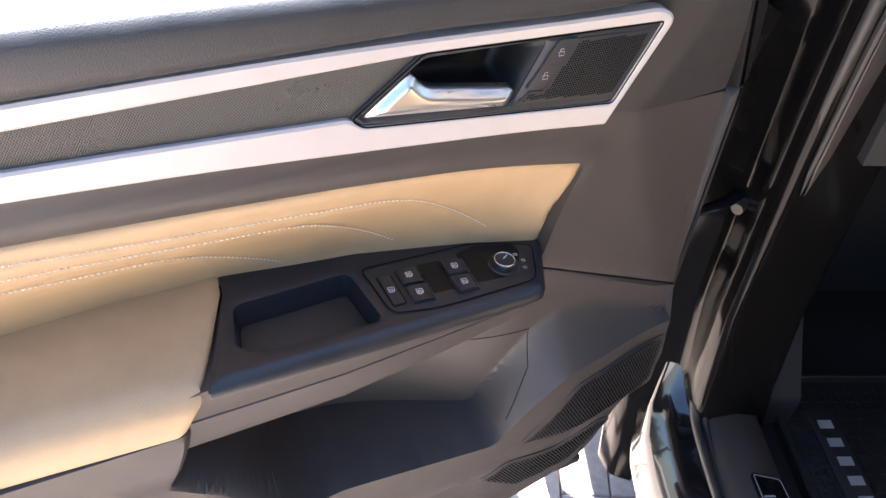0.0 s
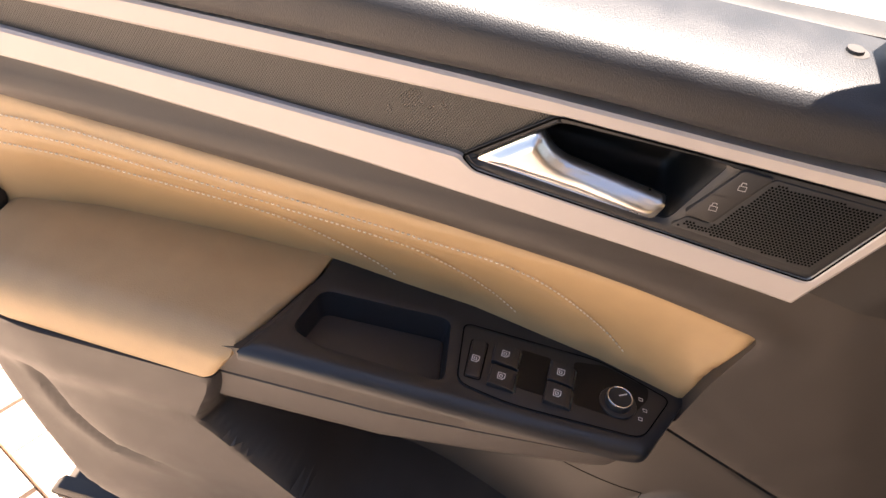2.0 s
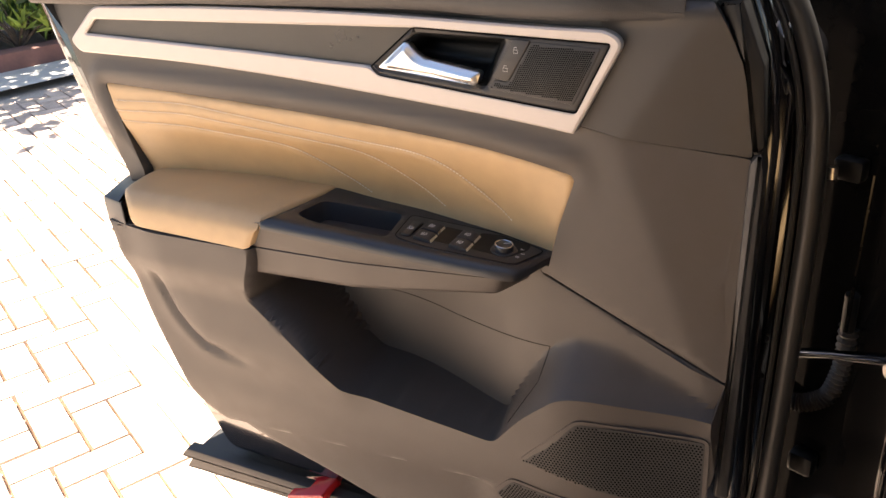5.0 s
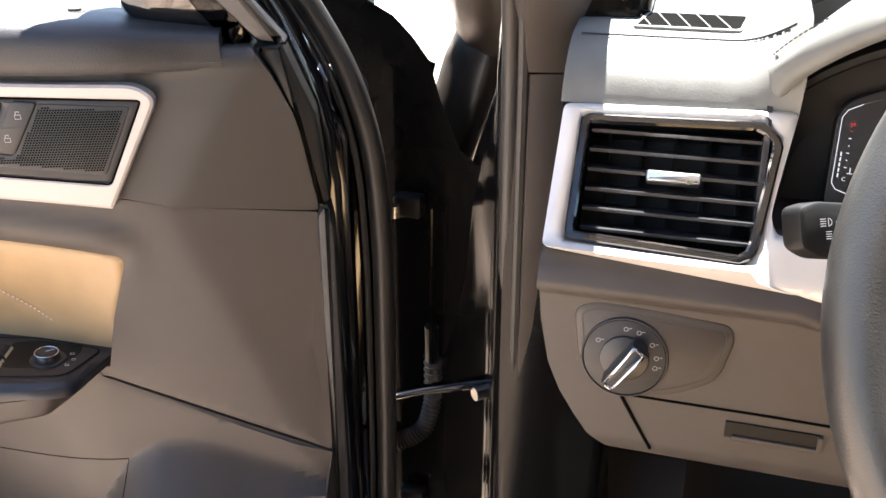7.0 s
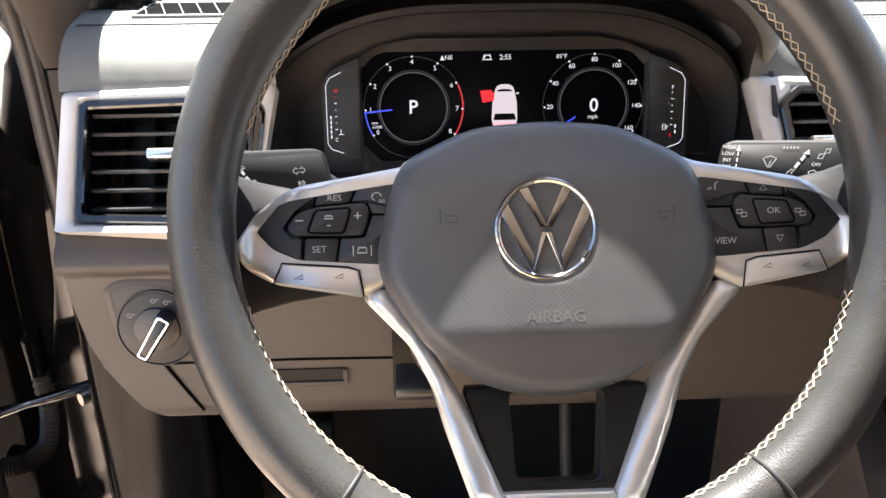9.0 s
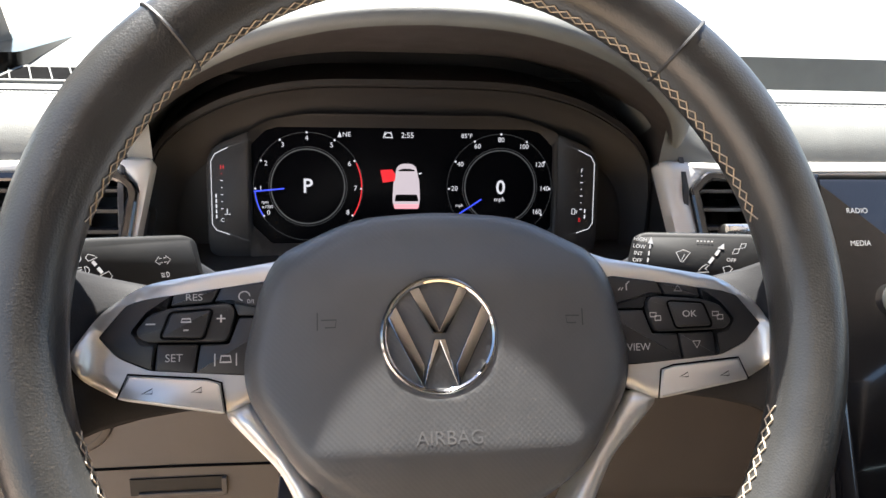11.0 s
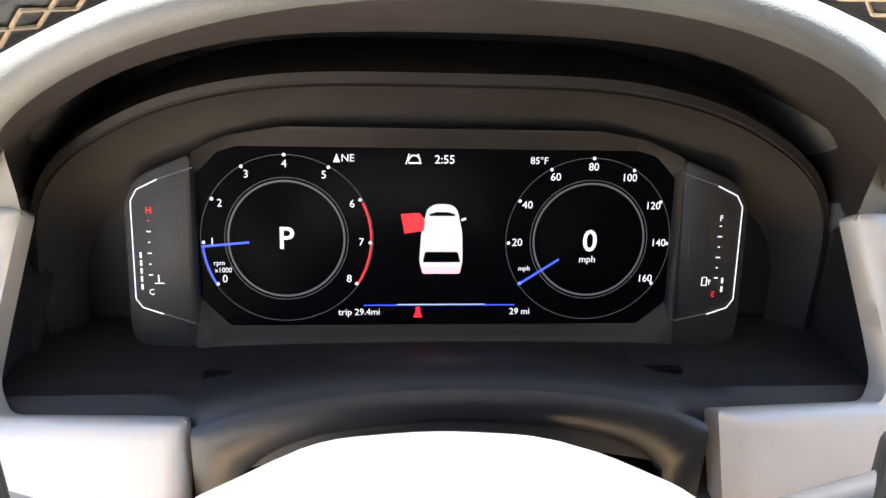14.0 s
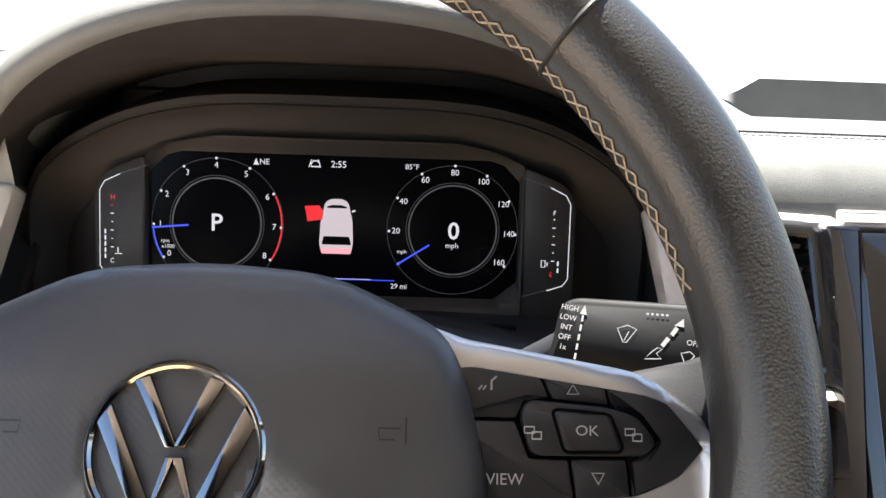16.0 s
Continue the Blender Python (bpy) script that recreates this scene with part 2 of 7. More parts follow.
def resample(pts, n):
    """n points at even steps along a closed outline, from its first point."""
    P = np.array(list(pts) + [pts[0]], float)
    L = np.r_[0, np.cumsum(np.linalg.norm(np.diff(P, axis=0), axis=1))]
    s = np.linspace(0, L[-1], n, endpoint=False)
    return [(float(np.interp(v, L, P[:, 0])), float(np.interp(v, L, P[:, 1]))) for v in s]


def inside(x, y, poly):
    P = np.array(poly)
    Q = np.roll(P, -1, axis=0)
    r = np.zeros(np.shape(x), bool)
    for (x0, y0), (x1, y1) in zip(P, Q):
        c = (y0 > y) != (y1 > y)
        if y1 != y0:
            r ^= c & (x < (x1 - x0) * (y - y0) / (y1 - y0) + x0)
    return r


def reach(x, y, poly, closed=True):
    """Distance from points to the outline."""
    P = np.array(poly, float)
    Q = np.roll(P, -1, axis=0)
    if not closed:
        P, Q = P[:-1], Q[:-1]
    best = np.full(np.shape(x), 1e9)
    for (x0, y0), (x1, y1) in zip(P, Q):
        dx, dy = x1 - x0, y1 - y0
        t = np.clip(((x - x0) * dx + (y - y0) * dy) / max(dx * dx + dy * dy, 1e-12), 0, 1)
        best = np.minimum(best, np.hypot(x - x0 - t * dx, y - y0 - t * dy))
    return best


def sheet(outline, height, step, depth, holes=(), lines=(), mapf=DOORMAP, edge=0.0):
    """A shaped skin over an outline, height(x, y) proud, with its border turned back by depth."""
    outline = ccw(outline)
    co, edges = [], []

    def loop(pts, closed=True):
        k0 = len(co)
        co.extend(Vector(p) for p in pts)
        edges.extend((k0 + i, k0 + (i + 1) % len(pts)) for i in range(len(pts) if closed else len(pts) - 1))
    loop(outline)
    for h in holes:
        loop(h)
    for li in lines:
        loop(li, False)
    P = np.array(outline)
    gx, gy = np.meshgrid(np.arange(P[:, 0].min(), P[:, 0].max(), step), np.arange(P[:, 1].min(), P[:, 1].max(), step))
    gx, gy = gx.ravel() + step * 0.37, gy.ravel() + step * 0.41
    ok = inside(gx, gy, outline) & (reach(gx, gy, outline) > step * 0.45)
    for h in holes:
        ok &= ~inside(gx, gy, h) & (reach(gx, gy, h) > step * 0.45)
    for li in lines:
        ok &= reach(gx, gy, li, False) > step * 0.4
    co.extend(Vector((float(x), float(y))) for x, y in zip(gx[ok], gy[ok]))
    vs, _, fs, *_ = delaunay_2d_cdt(co, edges, [], 0, 1e-6)
    X, Y = np.array([v.x for v in vs]), np.array([v.y for v in vs])
    H = height(X, Y)
    cx = np.array([np.mean([X[i] for i in fc]) for fc in fs])
    cy = np.array([np.mean([Y[i] for i in fc]) for fc in fs])
    keep = inside(cx, cy, outline)
    for h in holes:
        keep &= ~inside(cx, cy, h)
    bm = bmesh.new()
    verts = [bm.verts.new(mapf(float(x), float(y), float(h))) for x, y, h in zip(X, Y, H)]
    for fc, k in zip(fs, keep):
        if k:
            bm.faces.new([verts[i] for i in fc])
    bmesh.ops.delete(bm, geom=[v for v in bm.verts if not v.link_faces], context="VERTS")
    rim = [e for e in bm.edges if len(e.link_faces) == 1]
    got = bmesh.ops.extrude_edge_only(bm, edges=rim)["geom"]
    o0, o1 = Vector(mapf(0, 0, 0)), Vector(mapf(0, 0, 1))
    for v in got:
        if isinstance(v, bmesh.types.BMVert):
            v.co -= (o1 - o0) * depth
    return bm


def tube(path, r, n=8, closed=False, bm=None, caps=True, flat=1.0):
    """A round bar along a path; r one radius or one for each point."""
    bm = bm or bmesh.new()
    P = [Vector(p) for p in path]
    k, rows = len(P), []
    up = Vector((0.0, 0.0, 1.0))
    side = None
    for i, p in enumerate(P):
        a = P[i - 1] if (closed or i) else p
        b = P[(i + 1) % k] if (closed or i < k - 1) else p
        d = (b - a).normalized()
        if side is None:
            side = d.cross(up if abs(d.z) < 0.9 else Vector((1, 0, 0))).normalized()
        side = (side - d * side.dot(d)).normalized()
        other = d.cross(side)
        rr = r[i] if isinstance(r, (list, tuple)) else r
        rows.append([bm.verts.new(p + (side * math.cos(2 * math.pi * j / n) + other * math.sin(2 * math.pi * j / n) * flat) * rr) for j in range(n)])
    for lo, hi in zip(rows, rows[1:] + ([rows[0]] if closed else [])):
        for j in range(n):
            bm.faces.new((lo[j - 1], lo[j], hi[j], hi[j - 1]))
    if not closed and caps:
        bm.faces.new(rows[0][::-1])
        bm.faces.new(rows[-1])
    return bm


def box(x0, x1, y0, y1, z0, z1, bev=0.002, bm=None):
    bm2 = bmesh.new()
    bmesh.ops.create_cube(bm2, size=1)
    for v in bm2.verts:
        v.co = Vector(((x0 + x1) / 2 + v.co.x * (x1 - x0), (y0 + y1) / 2 + v.co.y * (y1 - y0), (z0 + z1) / 2 + v.co.z * (z1 - z0)))
    if bev:
        bmesh.ops.bevel(bm2, geom=bm2.edges[:], offset=bev, segments=2, affect="EDGES", profile=0.5)
    if bm is None:
        return bm2
    me = bpy.data.meshes.new("t")
    bm2.to_mesh(me)
    bm2.free()
    bm.from_mesh(me)
    bpy.data.meshes.remove(me)
    return bm


def loft(rows, bm=None, closed=False, ends=False):
    """Skin between rows of points."""
    bm = bm or bmesh.new()
    V = [[bm.verts.new(p) for p in row] for row in rows]
    for lo, hi in zip(V, V[1:]):
        m = len(lo)
        for j in range(0 if closed else 1, m):
            bm.faces.new((lo[j - 1], lo[j], hi[j], hi[j - 1]))
    if ends:
        bm.faces.new(V[0][::-1])
        bm.faces.new(V[-1])
    return bm


def profile(pts, x0, x1, n=1, r=0.0):
    """A solid bar of one (y, z) section from x0 to x1."""
    sec = rounded(pts, r, 4) if r else pts
    return loft([[(x0 + (x1 - x0) * i / n, y, z) for y, z in sec] for i in range(n + 1)], closed=True, ends=True)


def smooth(x):
    x = np.clip(x, 0, 1)
    return x * x * (3 - 2 * x)


LETTERS = {}


def writing(text, size, x, y, z=0.0, align="CENTER", bm=None, mapf=FLAT, lean=0.0, thick=0.0):
    """Adds lettering, centred at x, y on a plane, to a bmesh."""
    key = (text, align, thick)
    if key not in LETTERS:
        cu = bpy.data.curves.new("text", "FONT")
        cu.body, cu.align_x, cu.align_y, cu.resolution_u, cu.offset = text, align, "CENTER", 3, thick
        ob = bpy.data.objects.new("text", cu)
        me = bpy.data.meshes.new_from_object(ob)
        LETTERS[key] = ([v.co.copy() for v in me.vertices], [tuple(p.vertices) for p in me.polygons])
        bpy.data.objects.remove(ob)
        bpy.data.curves.remove(cu)
        bpy.data.meshes.remove(me)
    vs, fs = LETTERS[key]
    bm = bm or bmesh.new()
    c, s = math.cos(lean), math.sin(lean)
    made = [bm.verts.new(mapf(x + (v.x * c - v.y * s) * size, y + (v.x * s + v.y * c) * size, z)) for v in vs]
    for f in fs:
        if len(set(f)) > 2:
            bm.faces.new([made[i] for i in f])
    return bm


def strip(pts, width, z, bm=None, mapf=FLAT, closed=False):
    """A flat line of a width along a path."""
    bm = bm or bmesh.new()
    k, L, R = len(pts), [], []
    for i in range(k):
        a = Vector(pts[i - 1]) if (closed or i) else Vector(pts[i])
        b = Vector(pts[(i + 1) % k]) if (closed or i < k - 1) else Vector(pts[i])
        d = (b - a).normalized()
        n = Vector((-d.y, d.x)) * width / 2
        p = Vector(pts[i])
        L.append(bm.verts.new(mapf(p.x + n.x, p.y + n.y, z)))
        R.append(bm.verts.new(mapf(p.x - n.x, p.y - n.y, z)))
    for i in range(0 if closed else 1, k):
        bm.faces.new((L[i - 1], R[i - 1], R[i], L[i]))
    return bm


def circle(x, y, r, n=48, a0=0.0, a1=360.0, squash=1.0):
    full = abs(a1 - a0) >= 360
    m = n if full else n + 1
    return [(x + r * math.cos(radians(a0 + (a1 - a0) * i / n)), y + squash * r * math.sin(radians(a0 + (a1 - a0) * i / n))) for i in range(m)]

# ---- the open front door ----
car = thing("car", pose(0, 0, 0), "glossy black car with its front door wide open", "car")
body = car
shell_outline = [(-0.03, 0.44), (0.05, 0.40), (0.79, 0.42), (0.832, 0.50), (0.874, 0.907), (0.925, 0.985), (0.985, 1.185), (0.02, 1.165), (-0.03, 1.10)]
door = part("door", plate(rounded(shell_outline, 0.02), -0.15, -0.052, 0.012, DOORMAP), PAINT, car, "open black door with tan and silver inner trim")
door.matrix_local = pose(-0.558, 0.56, 0, 0, 0, 201.5)


def crest(u):
    return 1.182 + 0.032 * u


def build_door():
    # painted outer shell with its folded edges
    part("edge_flange", plate(rounded([(-0.05, 0.46), (0.0, 0.46), (0.0, 1.12), (-0.02, 1.16), (-0.05, 1.12)], 0.01), -0.15, -0.075, 0.006, DOORMAP), PAINT, door, "glossy black door edge")
    low = plate(rounded([(0.03, 0.352), (0.895, 0.352), (0.86, 0.402), (0.03, 0.395)], 0.005), -0.11, -0.045, 0.004, DOORMAP)
    low = plate(rounded([(0.03, 0.385), (0.885, 0.392), (0.868, 0.412), (0.03, 0.402)], 0.004), -0.05, -0.03, 0.004, DOORMAP, low)
    part("bottom_seal", low, RUBBER, door, "dark rubber strip along the door's bottom edge")
    latch = box(0.905, 0.925, -0.10, -0.055, 0.955, 0.99, 0.004)
    part("latch", latch, STEEL, door, "black and steel door latch")

    # grained lower panel with map pocket and loudspeaker pod
    lower = rounded([(0.797, 0.896), (0.792, 0.862), (0.7850, 0.798), (0.7700, 0.7354), (0.7270, 0.610), (0.645, 0.551), (0.5212, 0.512), (0.40, 0.47), (0.25, 0.475), (0.10, 0.530), (0.05, 0.575), (0.0, 0.66), (0.0, 0.783), (0.205, 0.886), (0.208, 0.896)], [0, 0.01, 0.03, 0.03, 0.03, 0.03, 0.03, 0.03, 0.03, 0.03, 0.03, 0.02, 0, 0, 0])
    hollow = rounded([(0.560, 0.880), (0.584, 0.813), (0.458, 0.698), (0.250, 0.674), (0.212, 0.7216), (0.171, 0.757), (0.1426, 0.7605), (0.075, 0.752), (0.0, 0.744), (-0.3, 0.72), (-0.3, 1.2), (0.556, 1.2)], [0.012, 0.008, 0.012, 0.010, 0.02, 0.012, 0.02, 0.02, 0, 0, 0, 0], 4)
    flute = [(0.746, 0.95), (0.741, 0.826), (0.738, 0.808), (0.720, 0.7637), (0.70, 0.738), (0.68, 0.7206), (0.64, 0.710), (0.585, 0.7034), (0.458, 0.6958)]
    swept = flute + [(0.44, 0.72), (0.44, 0.95)]

    def h(x, y):
        out = 0.058 + 0.0125 * smooth((y - 0.80) / 0.055) - 0.020 * smooth((0.66 - y) / 0.15)
        out = out - 0.014 * smooth((0.605 - y - 0.06 * (x - 0.3)) / 0.010) * smooth((x - 0.24) / 0.06)
        # the pod leans back towards the hinge edge
        out = out - 0.036 * smooth((0.19 - x) / 0.19) * smooth((y - 0.50) / 0.1)
        # swept flute behind the pocket
        away = reach(x, y, flute, False)
        rise = smooth((np.where(inside(x, y, swept), away, -away) + 0.045) / 0.085)
        run = smooth((x - 0.58) / 0.09) * (1 - smooth((y - 0.816) / 0.016))
        out = out + 0.010 * rise - 0.003 - 0.0065 * run * (1 - smooth(away / 0.013))
        back = -0.045 + 0.048 * smooth((0.42 - x) / 0.22) - 0.17 * np.maximum(0, 0.126 - 0.40 * (1.0445 - y) - x)
        dd = reach(x, y, hollow)
        span = np.interp(x, [0.0, 0.05, 0.117, 0.164, 0.20, 0.25], [0.004, 0.024, 0.047, 0.052, 0.040, 0.012])
        span = np.where(x > 0.25, 0.012 + 0.030 * smooth((x - 0.47) / 0.06), span)
        q = np.clip(dd / span, 0, 1)
        pod = smooth((0.26 - x) / 0.07)
        t = (pod * (1.25 * q - 0.25 * q ** 3) + (1 - pod) * smooth(q)) * inside(x, y, hollow)
        return out * (1 - t) + back * np.clip(t, 0, 1) - 0.002 * np.clip(1 - reach(x, y, lower) / 0.004, 0, 1) ** 2 * (1 - 0.7 * smooth((0.25 - x) / 0.03) * smooth((y - 0.76) / 0.02))

    def open_run(pts, ok):
        pts = [p for p in pts if ok(p)]
        k = next((i + 1 for i in range(len(pts) - 1) if math.dist(pts[i], pts[i + 1]) > 0.1), 0)
        return pts[k:] + pts[:k]
    inner = open_run(resample(inset(ccw(hollow), 0.0115), 400), lambda p: 0.25 < p[0] < 0.50 and p[1] < 0.88)
    rim = open_run(resample(ccw(hollow), 520), lambda p: p[0] > 0.005 and p[1] < 0.89)
    part("lower_panel", sheet(lower, h, 0.0056, 0.05, lines=[rim, inner, resample(flute[1:] + flute[:0:-1], 160)[:78]]), PLASTIC, door, "grained dark plastic lower panel with open map pocket", 30)
    for run in ([(0.196, 0.792), (0.203, 0.755), (0.234, 0.702)], [(0.196, 0.792), (0.33, 0.792), (0.47, 0.802)]):
        P = np.array(run)
        q = np.linspace(0, len(run) - 1, 40)
        qx, qz = np.interp(q, range(len(run)), P[:, 0]), np.interp(q, range(len(run)), P[:, 1])
        part("liner_seam", tube([DOORMAP(a, b, c + 0.0002) for a, b, c in zip(qx, qz, h(qx, qz))], 0.0004, 5), BLACKHOLE, door)
    # bass loudspeaker grilles on the pod, a plain band between them
    for spk in ([(0.2190, 0.6580), (0.1500, 0.7335), (0.0070, 0.7230), (0.0050, 0.625), (0.06, 0.612), (0.12, 0.628)], [(0.2580, 0.5900), (0.2290, 0.6260), (0.1700, 0.6150), (0.07, 0.590), (0.05, 0.575), (0.12, 0.54), (0.2, 0.53)]):
        spk = ccw(rounded(spk, 0.010))
        part("speaker_surround", sheet(spk, lambda x, y: h(x, y) + 0.0016, 0.008, 0.006), PLASTIC, door)
        gr = inset(spk, 0.005)
        grille = part("speaker_grille", sheet(gr, lambda x, y: h(x, y) + 0.0022, 0.008, 0.004), MATTE, door, "perforated black speaker grille")
        gu, gz = np.meshgrid(np.arange(0.0, 0.27, 0.0040), np.arange(0.525, 0.745, 0.0035))
        gu[1::2] += 0.0020
        gu, gz = gu.ravel(), gz.ravel()
        ok = inside(gu, gz, inset(gr, 0.002))
        gw = h(gu[ok], gz[ok]) + 0.0026
        dots = bmesh.new()
        for u, z, w in zip(gu[ok], gz[ok], gw):
            dots.faces.new([dots.verts.new(DOORMAP(u + 0.0013 * math.cos(a), z + 0.0013 * math.sin(a), w)) for a in (0, 1.05, 2.09, 3.14, 4.19, 5.24)])
        part("grille_perforation", dots, BLACKHOLE, grille)["kind"] = "stuff"
    part("red_reflector", plate(rounded([(0.648, 0.380), (0.646, 0.398), (0.575, 0.422), (0.573, 0.404)], 0.004), -0.06, -0.012, 0.002, DOORMAP), REDLENS, door, "small red warning reflector")

    # mid panel round the tan insert
    tan = rounded([(0.8204, 1.0675), (0.60, 1.0565), (0.40, 1.0425), (0.27, 1.0290), (0.1655, 1.0065), (0.1850, 0.945), (0.196, 0.895), (0.79, 0.895), (0.7832, 0.9443)], [0.012, 0.05, 0.05, 0.05, 0.012, 0.005, 0.0, 0.0, 0.005])
    mid = rounded([(0.866, 1.127), (0.840, 1.03), (0.812, 0.94), (0.80, 0.885), (0.20, 0.886), (0.0, 0.784), (0.0, 1.0335), (0.12, 1.050), (0.165, 1.06), (0.5, 1.10)], 0.004)

    def hm(x, y):
        d = reach(x, y, tan)
        side = inside(x, y, tan)
        v = 0.002 * smooth(x / 0.14) + 0.001 * smooth((0.21 - x) / 0.02) * smooth((0.93 - y) / 0.05)
        # soft roll above the insert and a crease towards the hinge edge
        v = v + 0.006 * np.exp(-((d - 0.014) / 0.011) ** 2) * ~side * smooth((y - 0.97) / 0.04) * smooth((x - 0.14) / 0.05)
        v = v - 0.17 * np.maximum(0, 0.126 - 0.40 * (1.0445 - y) - x)
        seam = reach(x, y, [(0.205, 0.888), (0.0, 0.784)], False)
        return v - 0.0012 * np.clip(1 - seam / 0.010, 0, 1) ** 2
    part("mid_panel", sheet(mid, hm, 0.009, 0.04, holes=[inset(ccw(tan), 0.0015)]), PLASTIC, door, "dark grained plastic panel round the insert", 50)

    st = [[(0.80, 1.0430), (0.6888, 1.0473), (0.5729, 1.0345), (0.4651, 1.0215), (0.375, 1.0130), (0.345, 1.0075), (0.3255, 0.9995), (0.2896, 0.9700), (0.2600, 0.9430), (0.250, 0.934)],
          [(0.804, 1.0295), (0.6916, 1.0334), (0.5745, 1.0205), (0.4654, 1.0085), (0.4341, 1.0040), (0.403, 0.9860), (0.3635, 0.9540), (0.352, 0.944), (0.340, 0.935)],
          [(0.808, 1.0150), (0.6956, 1.0150), (0.5587, 1.0035), (0.531, 0.9970), (0.5041, 0.9800), (0.4744, 0.9600), (0.454, 0.945), (0.444, 0.938)]]

    def even(path, n):
        P = np.array(path)
        L = np.r_[0, np.cumsum(np.linalg.norm(np.diff(P, axis=0), axis=1))]
        s = np.linspace(0, L[-1], n)
        q = np.stack([np.interp(s, L, P[:, 0]), np.interp(s, L, P[:, 1])], 1)
        for _ in range(12):
            q[1:-1] = (q[:-2] + q[2:]) / 4 + q[1:-1] / 2
        return [tuple(v) for v in q]
    st = [even(p, 90) for p in st]

    def ht(x, y):
        v = 0.003 - np.interp(x, [0.17, 0.19, 0.266, 0.376, 0.51, 0.70, 0.80], [0.008, 0.014, 0.030, 0.044, 0.046, 0.034, 0.012]) * smooth((1.05 - y) / 0.125)
        for p in st:
            d = reach(x, y, p, False)
            v = v - 0.0005 * np.exp(-(d / 0.0022) ** 2)
            below = np.interp(x, [q[0] for q in p][::-1], [q[1] for q in p][::-1])
            v = v + 0.0022 * np.exp(-((below - y - 0.008) / 0.009) ** 2) * (y < below) * smooth((x - p[-1][0] - 0.01) / 0.03)
        return v - 0.004 * np.clip(1 - reach(x, y, tan) / 0.005, 0, 1) ** 2
    guides = []
    for p in st:
        for k in (0.0, 0.0028, -0.0028):
            q = [(a, c + k) for a, c in p]
            guides.append([v for v in q if 0.02 < v[0] and inside(np.array([v[0]]), np.array([v[1]]), inset(ccw(tan), 0.004))[0]])
    insert = part("door_insert", sheet(tan, ht, 0.006, 0.015, lines=guides), TAN, door, "tan leatherette insert with contrast stitching", 60)
    for p in st:
        bm = bmesh.new()
        q = even(p, 2 * int(sum(math.dist(a, b) for a, b in zip(p, p[1:])) / 0.0042))
        H = ht(np.array([v[0] for v in q]), np.array([v[1] for v in q]))
        for i in range(0, len(q) - 1, 2):
            a, b = q[i], q[i + 1]
            tube([DOORMAP(a[0], a[1], H[i] + 0.0012), DOORMAP((a[0] + b[0]) / 2, (a[1] + b[1]) / 2, (H[i] + H[i + 1]) / 2 + 0.0016), DOORMAP(b[0], b[1], H[i + 1] + 0.0012)], 0.0006, 5, bm=bm)
        part("stitching", bm, THREAD, insert, "pale stitching")

    # soft upper pad and window sill
    pad = rounded([(0.0, 1.0343), (0.06, 1.0425), (0.12, 1.0508), (0.165, 1.0612), (0.5, 1.09), (0.84, 1.112), (0.868, 1.130), (0.90, 1.2015), (0.88, crest(0.88)), (0.5, crest(0.5)), (0.2, crest(0.2)), (0.044, crest(0.044)), (0.030, 1.160), (0.016, 1.128), (0.004, 1.08)], 0.004)

    def swell(u):
        # the joint between frame and sill bows up along its middle
        return 0.0065 * smooth((u - 0.20) / 0.15) * (1 - 0.65 * smooth((u - 0.62) / 0.18))

    def hp(x, y):
        top = smooth((y - 1.1655 - swell(x)) / 0.008)
        v = 0.003 * smooth(x / 0.1) + 0.012 * top * smooth((x - 0.03) / 0.14)
        return v - 0.17 * np.maximum(0, 0.126 - 0.62 * (y - 1.0445) - x) - 0.006 * np.clip(1 - (crest(x) - y) / 0.007, 0, 1) ** 2
    part("upper_pad", sheet(pad, hp, 0.008, 0.05, holes=[rounded([(0.3895, 1.1100), (0.3388, 1.1508), (0.2355, 1.1478), (0.2595, 1.0957)], 0.006)]), UPPERTRIM, door, "dark soft upper door panel", 50)
    rows = []
    for i in range(49):
        u = 0.068 + (0.90 - 0.068) * i / 48
        k = float(smooth(np.array([(u - 0.055) / 0.12]))[0])
        w = 0.0035 + 0.0135 * k
        z = crest(u) + 0.002 - 0.006 * (1 - k)
        up = float(swell(np.array([u]))[0])
        rows.append([(u, w - 0.003 + 0.002 * k, 1.167 + up), (u, w + 0.003 * k, 1.171 + up), (u, w + 0.0045 * k, 1.177 + 0.6 * up + 0.3 * (z - 1.184)), (u, w + 0.0045 * k, z - 0.001), (u, w + 0.0035 * k, z + 0.005), (u, w + 0.0005 * k, z + 0.0105), (u, w - 0.006, z + 0.0145), (u, w - 0.016, z + 0.0168), (u, w - 0.030, z + 0.0180), (u, w - 0.044, z + 0.0185), (u, -0.062, z + 0.0185), (u, -0.07, z + 0.012), (u, -0.07, z - 0.03)])
    part("window_sill", loft(rows, ends=True), SOFT, door, "black grained leatherette window sill", 60)
    part("glass_channel", box(0.05, 0.93, -0.10, -0.072, 1.17, 1.205, 0.004), RUBBER, door, "rubber window channel")
    pin = tube([(0.186, -0.036, 1.195), (0.186, -0.036, 1.2085)], 0.0085, 20)
    tube([(0.186, -0.036, 1.208), (0.186, -0.036, 1.2105)], [0.0055, 0.005], 20, bm=pin)
    part("sill_pin", pin, PLASTIC, door, "round lock pin")

